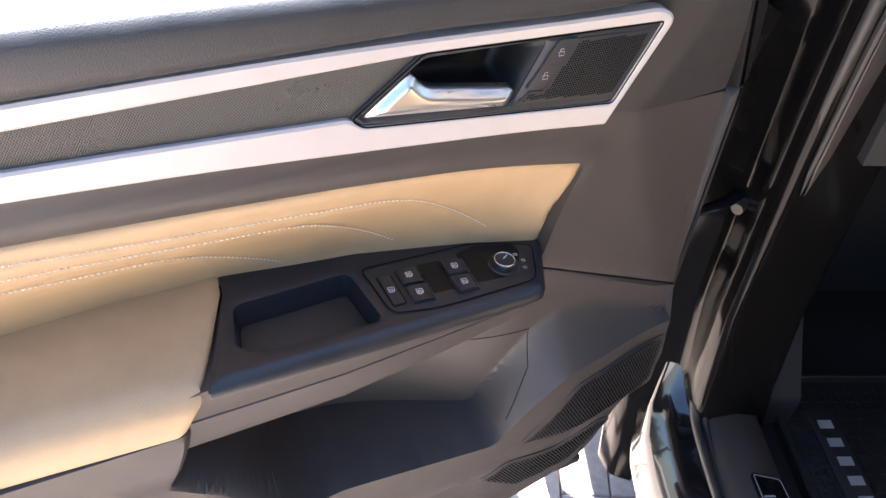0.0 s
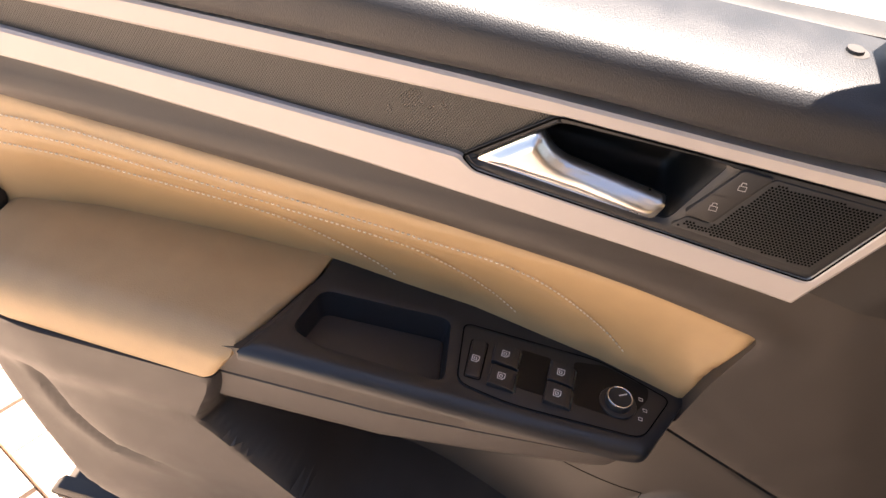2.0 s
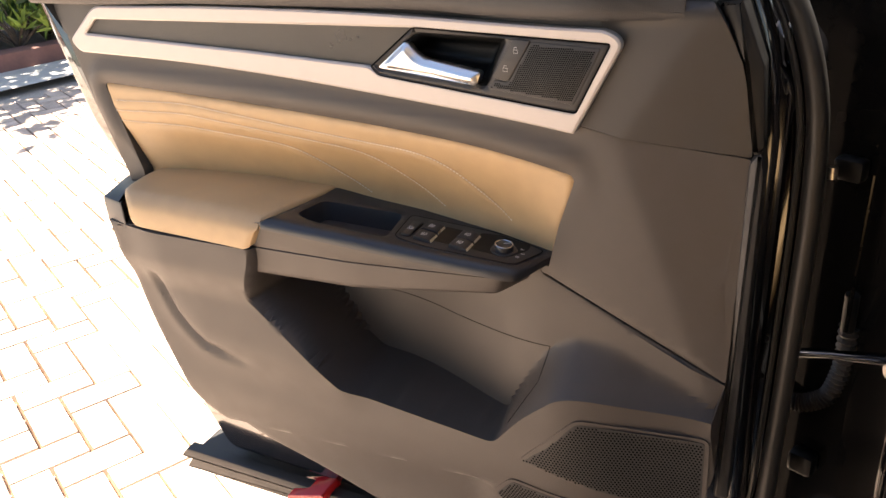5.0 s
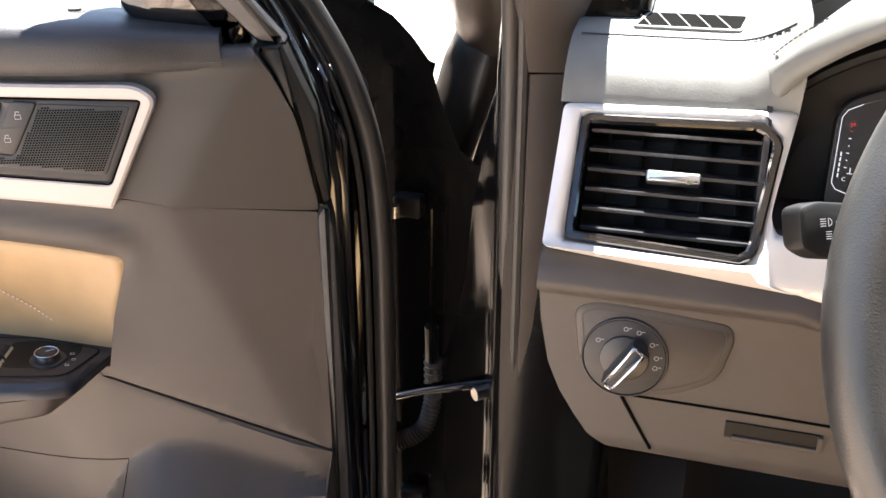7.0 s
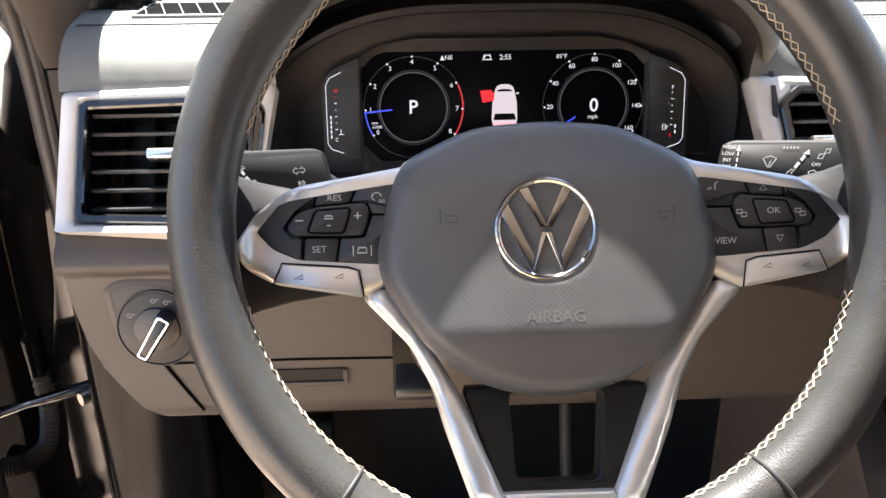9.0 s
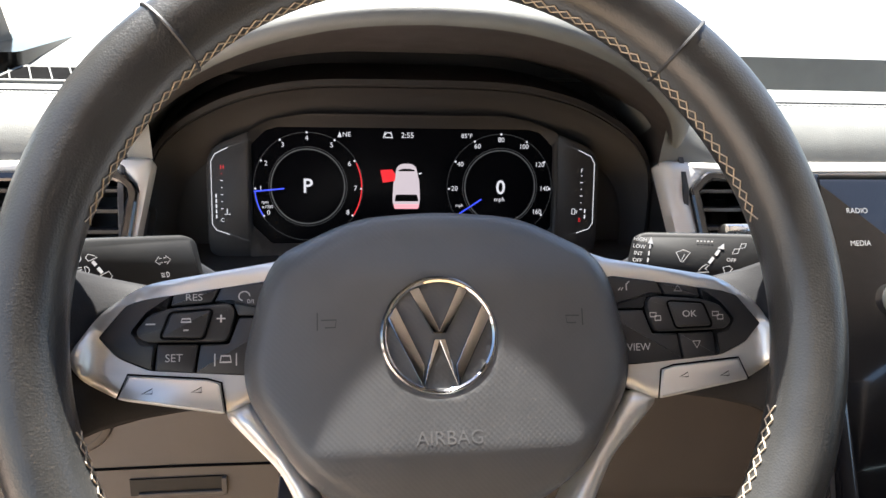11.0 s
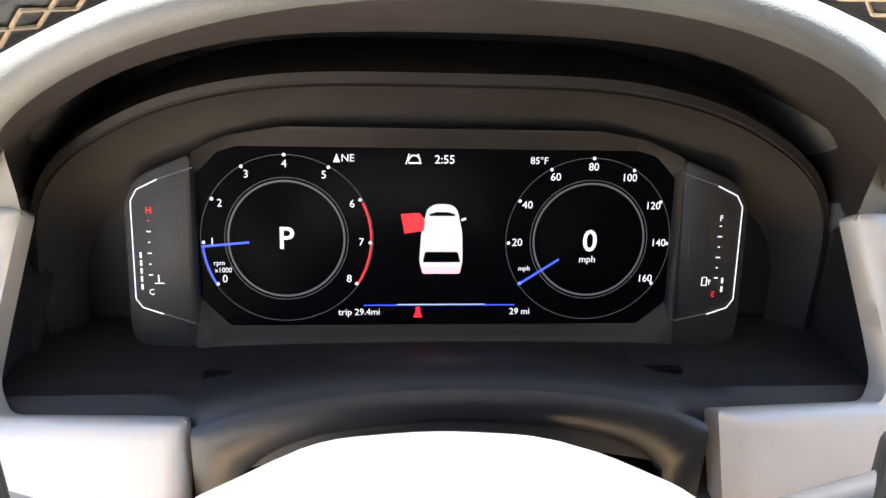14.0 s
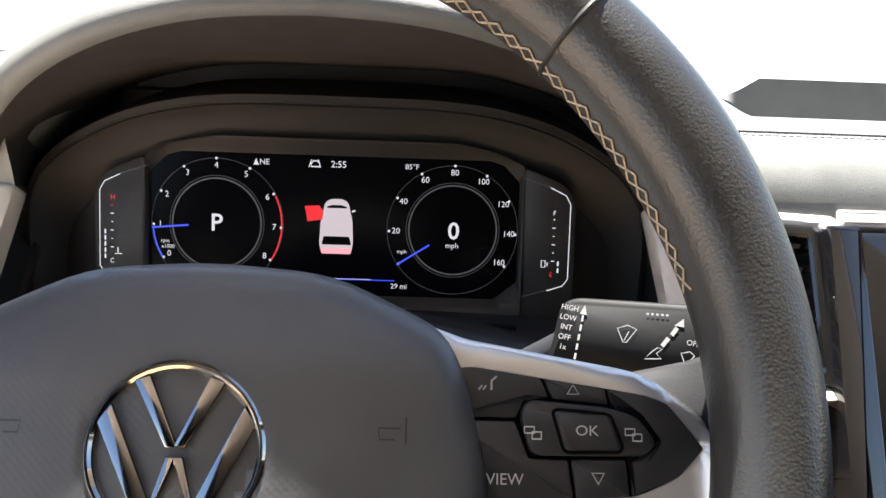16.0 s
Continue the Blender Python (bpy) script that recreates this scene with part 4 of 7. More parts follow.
    # upper hinge
    part("upper_hinge", box(-0.548, -0.515, 0.722, 0.745, 0.974, 1.000, 0.006), DEEP, body, "black door hinge")
    part("hinge_pin", tube([(-0.537, 0.700, 0.985), (-0.537, 0.700, 0.998)], 0.0055, 12), STEEL, body, "bright hinge pin")
    part("lower_hinge", box(-0.548, -0.515, 0.722, 0.745, 0.575, 0.605, 0.006), DEEP, body, "black door hinge")
    part("wire_rod", tube([(-0.504, 0.722, 0.80), (-0.503, 0.722, 0.99)], 0.0026, 8), JAMB, body)
    part("boot_sleeve", tube([(-0.507, 0.736, 0.795), (-0.505, 0.728, 0.845)], 0.008, 10), DEEP, body)
    # inner pillar trim and kick panel
    up = [[(-0.402, y0, z), (-0.392, y0 - 0.012, z), (-0.362, y0 - 0.004, z), (-0.340, y0 + 0.03, z), (-0.335, y0 + 0.14, z)] for y0, z in ((0.40, 1.52), (0.53, 1.36), (0.632, 1.20), (0.648, 1.158))]
    part("pillar_trim", loft(up), PLASTIC, body, "dark plastic pillar trim", 50)
    kick = [[(-0.402, y0, z), (-0.390, y0 - 0.010, z), (-0.362, y0 - 0.002, z), (-0.346, y0 + 0.03, z), (-0.336, y0 + 0.30, z)] for y0, z in ((0.648, 1.156), (0.655, 1.0), (0.662, 0.80), (0.672, 0.70))]
    part("side_trim", loft(kick), PLASTIC, body, "dark plastic side trim", 50)
    kick2 = [[(-0.400, y0, z), (-0.385, y0 - 0.012, z), (-0.355, y0 - 0.004, z), (-0.335, y0 + 0.04, z), (-0.325, y0 + 0.30, z)] for y0, z in ((0.672, 0.698), (0.690, 0.60), (0.697, 0.52), (0.690, 0.45), (0.665, 0.405))]
    part("kick_panel", loft(kick2), PLASTIC, body, "dark plastic kick panel", 50)
    part("release_lever", loft([[(-0.362 + dx, y + dy, z) for dx, dy in ((0, 0), (0.012, -0.002), (0.014, 0.012), (0.002, 0.014))] for y, z in ((0.684, 0.525), (0.688, 0.60), (0.684, 0.655))], closed=True, ends=True), SATIN, body, "black release lever")
    # scuff trim on the sill
    sc = [[(x, y, z) for x, z in ((-0.396, 0.380), (-0.375, 0.397), (-0.335, 0.402), (-0.300, 0.392), (-0.285, 0.36), (-0.28, 0.30))] for y in (0.675, 0.64, 0.55, 0.3, -0.9)]
    part("sill_trim", loft(sc), PLASTIC, body, "dark plastic sill trim", 50)
    bd = rounded([(-0.345, 0.380), (-0.292, 0.385), (-0.305, 0.535), (-0.350, 0.546)], 0.008)
    badge = part("scuff_plate", plate(bd, 0.398, 0.4045, 0.001), PIANO, body, "gloss black scuff plate with pale outline")
    part("plate_outline", strip(inset(ccw(bd), 0.004), 0.0012, 0.4049, closed=True), GREYMARK, badge)
    bars = bmesh.new()
    for i in range(3):
        strip([(-0.342, 0.505 - 0.014 * i), (-0.325, 0.505 - 0.014 * i)], 0.003, 0.4049, bars)
    part("plate_marks", bars, GREYMARK, badge)
    # centre console beside the footwell
    part("console_side", loft([[(0.305, y, 0.28), (0.295, y, 0.50), (0.292, y, top - 0.03), (0.302, y, top), (0.50, y, top + 0.005), (0.52, y, 0.28)] for y, top in ((-0.7, 0.62), (0.1, 0.64), (0.35, 0.72), (0.56, 0.92), (0.75, 0.95))]), PLASTIC, body, "dark plastic centre console", 50)
    # floor, bulkhead, roof and far sides, closing the cabin
    part("cabin_floor", box(-0.30, 1.25, -1.6, 1.05, 0.27, 0.30, 0), CARPET, body, "black carpeted floor")
    part("bulkhead", box(-0.34, 1.25, 1.02, 1.06, 0.28, 1.15, 0), CARPET, body, "black bulkhead")
    part("roof", box(-0.42, 1.22, -1.7, 0.16, 1.69, 1.73, 0.01), PAINT, body, "black roof panel")
    part("headliner", box(-0.40, 1.20, -1.68, 0.15, 1.665, 1.687, 0.005), material("pale grey headliner", (0.55, 0.53, 0.50), 0.9, bump=0.3), body, "pale grey headliner")
    part("far_side", box(1.25, 1.33, -1.7, 1.05, 0.25, 1.12, 0.01), PLASTIC, body, "dark far door panel")
    part("rear_door", box(-0.44, -0.37, -1.68, -0.56, 0.30, 1.15, 0.01), PAINT, body, "glossy black rear door")
    # unseen dark walls, added to keep sky light out of the cabin
    part("tail", box(-0.42, 1.3, -1.74, -1.70, 0.25, 1.69, 0.01), PLASTIC, body, "unseen dark wall closing the rear")
    part("rear_side", box(-0.41, -0.38, -1.69, -0.60, 1.155, 1.66, 0.005), MATTE, body, "unseen dark wall closing the rear side")
    part("rear_side", box(1.255, 1.285, -1.69, -0.35, 1.13, 1.66, 0.005), MATTE, body, "unseen dark wall closing the rear side")
    for x0, x1 in ((-0.455, -0.375), (1.28, 1.17)):
        part("roof_pillar", tube([(x0, 0.93, 1.13), (x0 + (x1 - x0) * 0.5, 0.55, 1.42), (x1, 0.14, 1.70)], [0.07, 0.075, 0.07], 16), POST, body, "dark windscreen pillar")
        part("side_post", box(min(x1, x1 + 0.05) - 0.02, max(x1, x1 + 0.05) - 0.02, -0.60, -0.48, 0.3, 1.69, 0.01), PAINT, body, "black centre pillar")
    ws = bmesh.new()
    ws.faces.new([ws.verts.new(p) for p in ((-0.47, 0.98, 1.135), (1.27, 0.98, 1.135), (1.19, 0.15, 1.69), (-0.39, 0.15, 1.69))])
    w = part("windscreen", ws, GLASS, body, "clear windscreen")
    w.visible_shadow = False


def build_seat():
    # added out of view to bounce warm sunlight onto the dash and wheel
    seat = thing("driver_seat", pose(0, 0, 0), "unseen tan leatherette driver seat, added for warm bounce light", "seat")
    part("cushion", loft([[(x, y, z) for y, z in rounded([(0.08, 0.60), (0.085, 0.70), (0.02, 0.735), (-0.45, 0.70), (-0.45, 0.52), (0.05, 0.52)], 0.03)] for x in (-0.27, -0.25, -0.02, 0.20, 0.22)], closed=True, ends=True), TAN, seat, "", 60)
    part("backrest", loft([[(x, y, z) for y, z in rounded([(-0.42, 0.68), (-0.62, 1.18), (-0.70, 1.18), (-0.58, 0.62)], 0.03)] for x in (-0.26, -0.24, -0.02, 0.19, 0.21)], closed=True, ends=True), TAN, seat, "", 60)
    part("seat_base", box(-0.22, 0.17, -0.42, -0.02, 0.30, 0.53, 0.02), MATTE, seat, "black seat base")


build_body()
build_seat()

# ---- dashboard ----
dash = thing("dashboard", pose(0, 0, 0), "dark grained dashboard with silver trim and stitched top", "dashboard")
FACE = pose(0, 0.509, 1.059, 60.3, 0, 0)
SCR = pose(0, 0.5995, 1.1280, 79.5, 0, 0)


def on(m):
    """Maps flat coordinates on a tilted plane into the world."""
    return lambda a, b, c: tuple(m @ Vector((a, b, c)))


def build_dash():
    # top skin: a roll above the trim, then flat to the windscreen, left open round the binnacle
    front = [(0.562, 1.154), (0.566, 1.166), (0.574, 1.178), (0.586, 1.189), (0.603, 1.1975), (0.64, 1.204)]
    plain = front + [(0.648, 1.205), (0.70, 1.2105), (0.703, 1.211), (0.82, 1.221), (0.86, 1.212), (0.90, 1.18), (1.02, 1.10)]
    sunk = front + [(0.645, 1.190), (0.698, 1.188), (0.702, 1.226), (0.82, 1.227), (0.86, 1.214), (0.90, 1.18), (1.02, 1.10)]

    def sweep(x, y):
        # the top rises a little where it meets the hood
        k = min(1.0, max(0.0, (0.050 - max(-0.184 - x, x - 0.192)) / 0.050))
        return 0.026 * k * k * min(1.0, max(0.0, (y - 0.566) / 0.04))

    def lean(x, z):
        # and comes forward to meet it
        k = min(1.0, max(0.0, (0.050 - max(-0.184 - x, x - 0.192)) / 0.050))
        return 0.026 * k * k * min(1.0, max(0.0, (z - 1.160) / 0.025))
    for x0, x1 in ((-0.352, -0.184), (0.192, 1.25)):
        xs = [x0 + (x1 - x0) * (i / 48) ** (1.0 if x0 < 0 else 1.6) for i in range(49)]
        rows = []
        for x in xs:
            k = min(1.0, max(0.0, (x - 0.285) / 0.02))
            # a sunk tray runs along the far side
            rows.append([(x, ya + (yb - ya) * k - lean(x, za) * (ya < 0.7), za + (zb - za) * k + sweep(x, ya)) for (ya, za), (yb, zb) in zip(plain, sunk)])
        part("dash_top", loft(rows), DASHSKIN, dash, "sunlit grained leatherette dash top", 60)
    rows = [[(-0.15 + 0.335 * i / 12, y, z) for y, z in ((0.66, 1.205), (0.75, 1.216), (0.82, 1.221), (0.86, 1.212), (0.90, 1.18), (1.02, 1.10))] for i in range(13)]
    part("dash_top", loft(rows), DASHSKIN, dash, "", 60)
    for x0, x1 in ((-0.345, -0.193), (0.21, 0.9)):
        bm = bmesh.new()
        for i in range(int((x1 - x0) / 0.005)):
            a = x0 + 0.005 * i
            s0, s1 = sweep(a, 0.6015), sweep(a + 0.0034, 0.6015)
            tube([(a, 0.6015 - lean(a, 1.2), 1.1978 + s0), (a + 0.0015, 0.6015 - lean(a, 1.2), 1.1988 + s0), (a + 0.0034, 0.6015 - lean(a + 0.0034, 1.2), 1.1978 + s1)], 0.0005, 5, bm=bm)
        part("dash_stitching", bm, SATIN, dash, "dark stitched seam")
        part("dash_seam", tube([(x0 + (x1 - x0) * i / 40, 0.6045 - lean(x0 + (x1 - x0) * i / 40, 1.2), 1.1982 + sweep(x0 + (x1 - x0) * i / 40, 0.6045)) for i in range(41)], 0.0008, 6), MATTE, dash)
    # dark carriers behind the skins
    for c in ((-0.34, 1.24, 0.69, 0.98, 0.92, 1.17), (-0.345, -0.205, 0.64, 0.69, 0.90, 1.15), (0.225, 1.24, 0.64, 0.69, 0.90, 1.15)):
        part("carrier", box(*c, 0.0), MATTE, dash)
    # defroster vent
    dv = thing("defroster_vent", pose(0, 0, 0), "defroster slot with its shade painted black and pale slanted slats", "defroster vent")

    def skin(a, b, c):
        return (a, b, c + 1.2002 + 0.150 * (b - 0.62))
    mouth = rounded([(-0.3055, 0.6235), (-0.2285, 0.6235), (-0.2225, 0.6585), (-0.2965, 0.6585)], 0.003)
    lip = rounded([(-0.3085, 0.6205), (-0.2265, 0.6205), (-0.2195, 0.6615), (-0.2985, 0.6615)], 0.004)
    # black plate laid on the skin paints the slot's inner shade
    part("well", plate(mouth, -0.010, 0.0024, 0.0, skin), BLACKHOLE, dv)
    part("slot_frame", ringplate(resample(lip, 60), resample(mouth, 60), -0.006, 0.0030, 0.0006, skin), DASHSKIN, dv, "thin frame in the colour of the dash skin")
    for i in range(5):
        x = -0.2955 + 0.0150 * i
        run = [[skin(x + d + q, y, c) for q, c in ((0.0, 0.0), (0.0003, 0.0031), (0.0013, 0.0031), (0.0016, 0.0))] for y, d in ((0.6245, 0.0), (0.6575, -0.0115))]
        part("slat", loft(run, closed=True, ends=True), DASHSKIN, dv)
    # silver trim frames with vents, one each side of the binnacle
    for s, off, foff in ((1, 0.0, 0.0), (-1, 0.022, 0.008)):
        OUT = -0.3345 if s > 0 else -0.272

        def mir(pts):
            return [(s * a + off, b) for a, b in pts]
        fr = rounded([(s * a + (foff if a > -0.2 else off), b) for a, b in [(OUT - 0.0145, 0.1075), (-0.1838, 0.1125), (-0.1923, 0.060), (-0.1955, 0.036), (-0.190, 0.0240), (-0.1125, 0.0220), (-0.1125, -0.026), (-0.17, -0.0165), (OUT - 0.0175, -0.002)]], [0.006, 0.004, 0.02, 0.006, 0.004, 0.002, 0.002, 0.004, 0.006])
        op = rounded(mir([(OUT, 0.0995), (-0.206, 0.1030), (-0.1920, 0.0890), (-0.2020, 0.0090), (-0.2100, -0.0002), (OUT - 0.002, 0.0050)]), 0.003)

        def hf(x, y):
            return 0.006 + 0.011 * smooth((0.004 - y) / 0.010) * smooth((s * (x - off) * -1 - 0.195) / 0.012) - 0.003 * np.clip(1 - np.minimum(reach(x, y, fr), reach(x, y, op)) / 0.004, 0, 1) ** 2
        part("silver_trim", sheet(fr, hf, 0.006, 0.016, holes=[op], mapf=on(FACE)), SILVER, dash, "satin silver trim frame", 60)
        vent = thing("air_vent", pose(0, 0, 0), "black slatted air vent with gloss surround and chrome tab", "air vent", "dashboard air vents")
        n = 60
        part("surround", ringplate(resample(op, n), resample(inset(ccw(op), 0.007) if ccw(op) == op else inset(ccw(op), 0.007)[::-1], n), -0.012, 0.0085, 0.0015, on(FACE)), PIANO, vent, "gloss black surround")
        part("vent_back", plate(op, -0.060, -0.055, 0, on(FACE)), MATTE, vent)
        walls = [[on(FACE)(a, b, c) for a, b in resample(inset(ccw(op), 0.004), 40)] for c in (-0.056, -0.004)]
        part("duct", loft(walls, closed=True), MATTE, vent)
        for k in range(6):
            b = 0.015 + 0.0148 * k
            xl, xr = (OUT + 0.0085, -0.2045 + 0.0085 * k / 6)
            if s < 0:
                xl, xr = -xr + off, -xl + off
            bm = loft([[on(FACE)(x, b + db, c) for db, c in ((-0.0012, -0.001), (0.0008, 0.0015), (0.0022, -0.001), (0.009, -0.024), (0.0075, -0.025))] for x in (xl, xr)], closed=True, ends=True)
            part("slat", bm, SATIN, vent)
        for k in range(5 if s > 0 else 3):
            x = s * (OUT + 0.0195 + 0.025 * k) + off
            part("vane", plate([(x - 0.001, 0.006), (x + 0.001, 0.006), (x + 0.001, 0.098), (x - 0.001, 0.098)], -0.054, -0.036, 0, on(FACE)), DEEP, vent)
        tabx = s * (OUT + 0.0705 if s > 0 else -0.235) + off
        tb = plate(rounded([(tabx - 0.019, 0.053), (tabx + 0.019, 0.053), (tabx + 0.019, 0.0615), (tabx - 0.019, 0.0615)], 0.002), -0.004, 0.0085, 0.0025, on(FACE))
        part("vent_tab", tb, SATINCHROME, vent, "satin chrome vent tab")
    # dash face below the trim
    lo = [(0.507, 1.055), (0.497, 1.046), (0.491, 1.034), (0.495, 1.027), (0.503, 1.024), (0.503, 1.0), (0.502, 0.98), (0.501, 0.96), (0.500, 0.94), (0.499, 0.92), (0.498, 0.904), (0.501, 0.893), (0.510, 0.887), (0.60, 0.89), (0.70, 0.95), (0.70, 1.05)]

    def round_off(x, z):
        # the lower outer corner is drawn in
        return x + float(np.interp(z, [0.885, 0.893, 0.904, 0.92, 0.94, 0.965, 1.0, 1.03], [0.072, 0.061, 0.046, 0.034, 0.021, 0.010, 0.003, 0.0])) * max(0.0, (-0.235 - x) / 0.117)
    rows = []
    for x, k in ((-0.352, 0.0), (-0.350, 0.0), (-0.342, 0.0), (-0.30, 0.0), (-0.25, 0.0), (-0.172, 0.0), (-0.155, 0.3), (-0.135, 0.9), (-0.12, 1.0), (0.0, 1.0), (0.290, 1.0)):
        rows.append([(round_off(x, z), y, z - 0.016 * k * smooth((z - 1.01) / 0.02)) for y, z in rounded(lo, 0.004, 3)])
    part("lower_dash", loft(rows, closed=True, ends=True), PLASTIC, dash, "dark plastic lower dash and knee panel", 50)
    part("panel_gap", tube([(-0.2832, 0.4990, 0.944), (-0.272, 0.4985, 0.925), (-0.2566, 0.4975, 0.900)], 0.0013, 6), BLACKHOLE, dash)
    part("panel_gap", tube([(-0.281, 0.5000, 0.9445), (-0.175, 0.4998, 0.9450), (-0.099, 0.4998, 0.9440)], 0.0010, 6), BLACKHOLE, dash)
    # two flat blocks paint the dark of a column gap and a finger recess
    part("column_gap", box(-0.099, -0.046, 0.4985, 0.515, 0.904, 0.998, 0.0), DEEP, dash, "flat black block for the shaded gap beside the column")
    pull = part("coin_tray_pull", box(-0.2045, -0.1385, 0.4982, 0.505, 0.9225, 0.9360, 0.0), DEEP, dash, "flat black block for the shaded coin tray recess")
    part("pull_lip", loft([[(x, y, z) for y, z in rounded([(0.503, 0.9250), (0.4962, 0.9252), (0.4958, 0.9212), (0.503, 0.9190)], 0.0012)] for x in (-0.1985, -0.1385)], closed=True, ends=True), PLASTIC, pull)
    part("pull_lip", loft([[(x, y, z) for y, z in rounded([(0.503, 0.9365), (0.4968, 0.9350), (0.4962, 0.9215), (0.503, 0.9205)], 0.0012)] for x in (-0.1400, -0.1365)], closed=True, ends=True), PLASTIC, pull)
    # lower footwell cover
    part("under_cover", loft([[(x, 0.505, 0.90), (x, 0.56, 0.88), (x, 0.75, 0.86), (x, 1.0, 0.84)] for x in (-0.285, 0.25)]), MATTE, dash, "black footwell cover", 60)
    # light switch
    LS = pose(0, 0.5015, 0.976, 84, 0, 0)
    ls = thing("light_switch", pose(0, 0, 0), "round rotary headlight switch with chrome bar", "light switch")
    pan = rounded([(-0.3245, 0.0365), (-0.309, 0.0450), (-0.2685, 0.0435), (-0.2110, 0.0390), (-0.2067, 0.0280), (-0.2144, -0.007), (-0.2350, -0.0190), (-0.2594, -0.0285), (-0.2973, -0.0290), (-0.3130, -0.016), (-0.3190, 0.0020)], [0.008, 0.01, 0.02, 0.006, 0.006, 0.012, 0.02, 0.02, 0.016, 0.016, 0.02])
    part("switch_plate", plate(pan, -0.004, 0.0042, 0.0035, on(LS)), PLASTIC, ls, "dark switch surround")
    cx, cy = -0.2835, 0.0025
    part("plate_groove", strip(inset(ccw(pan), 0.0060), 0.0007, 0.0045, closed=True, mapf=on(LS)), MATTE, ls)
    part("dial", plate(circle(cx, cy, 0.0306, 56), 0.0, 0.0060, 0.0012, on(LS)), MATTE, ls, "black dial face")
    part("dial_ring", ringplate(circle(cx, cy, 0.0322, 56), circle(cx, cy, 0.0307, 56), 0.0, 0.0064, 0.0005, on(LS)), SATIN, ls, "thin satin ring")
    part("dial_centre", plate(circle(cx, cy, 0.0180, 48), 0.004, 0.0085, 0.001, on(LS)), SATIN, ls)
    ca, sa = math.cos(radians(57)), math.sin(radians(57))
    bar = [(cx + 0.001 + l * ca - w * sa, cy - 0.001 + l * sa + w * ca) for l, w in ((-0.0205, 0.0052), (-0.0205, -0.0052), (0.0195, -0.0064), (0.0195, 0.0064))]
    gp = part("grip", plate(rounded(bar, 0.002), 0.006, 0.0235, 0.002, on(LS)), SATIN, ls, "gloss black grip")
    part("grip_trim", ringplate(resample(rounded(inset(ccw(bar), 0.0008), 0.002), 40), resample(rounded(inset(ccw(bar), 0.0028), 0.001), 40), 0.0230, 0.0245, 0.0005, on(LS)), CHROME, gp, "bright chrome outline")
    mk = bmesh.new()
    for ang in (150, 92, 68, 35, 8, -12):
        x, y = cx + 0.0235 * math.cos(radians(ang)), cy + 0.0235 * math.sin(radians(ang))
        strip(circle(x, y, 0.0016, 10), 0.0005, 0.0063, mk, on(LS), True)
        strip([(x + 0.0022, y + 0.001), (x + 0.0042, y + 0.001)], 0.0005, 0.0063, mk, on(LS))
    part("dial_symbols", mk, GREYMARK, ls)

    # centre stack edge, gloss black, beside the binnacle
    cs = thing("centre_stack", pose(0, 0, 0), "gloss black centre stack with button columns", "centre stack")
    part("stack_panel", plate(rounded([(0.316, 0.098), (0.62, 0.098), (0.62, -0.16), (0.316, -0.16)], 0.006), -0.02, 0.008, 0.004, on(FACE)), PIANO, cs, "gloss black panel")
    bt = bmesh.new()
    for i, wd in enumerate(("RADIO", "MEDIA")):
        writing(wd, 0.006, 0.340, 0.071 - 0.026 * i, 0.0085, "LEFT", bt, on(FACE))
    part("stack_lettering", bt, GREYMARK, cs)["kind"] = "stuff"
    kb = tube([on(FACE)(0.375, 0.0, 0.006), on(FACE)(0.375, 0.0, 0.024)], 0.014, 24)
    part("volume_knob", kb, SATINCHROME, cs, "satin chrome rotary knob")
    part("stack_trim", plate(rounded([(0.2945, 0.0985), (0.3155, 0.0985), (0.3155, -0.16), (0.2915, -0.16)], 0.003), -0.02, 0.0195, 0.004, on(FACE)), PIANO, cs)
    part("silver_strip", plate(rounded([(0.309, 0.1005), (1.2, 0.1005), (1.2, 0.1125), (0.309, 0.1120)], 0.002), -0.01, 0.006, 0.003, on(FACE)), SILVER, dash, "satin silver trim strip")
    # far dash face, plain
    part("far_dash", profile([(0.51, 1.06), (0.565, 1.15), (0.70, 1.15), (0.70, 0.85), (0.54, 0.85)], 0.345, 1.25, r=0.01), PLASTIC, dash, "dark far dash face", 50)


build_dash()

# ---- instrument binnacle and display ----
cluster = thing("instrument_cluster", pose(0, 0, 0), "digital instrument display in a black hooded binnacle", "instrument cluster")


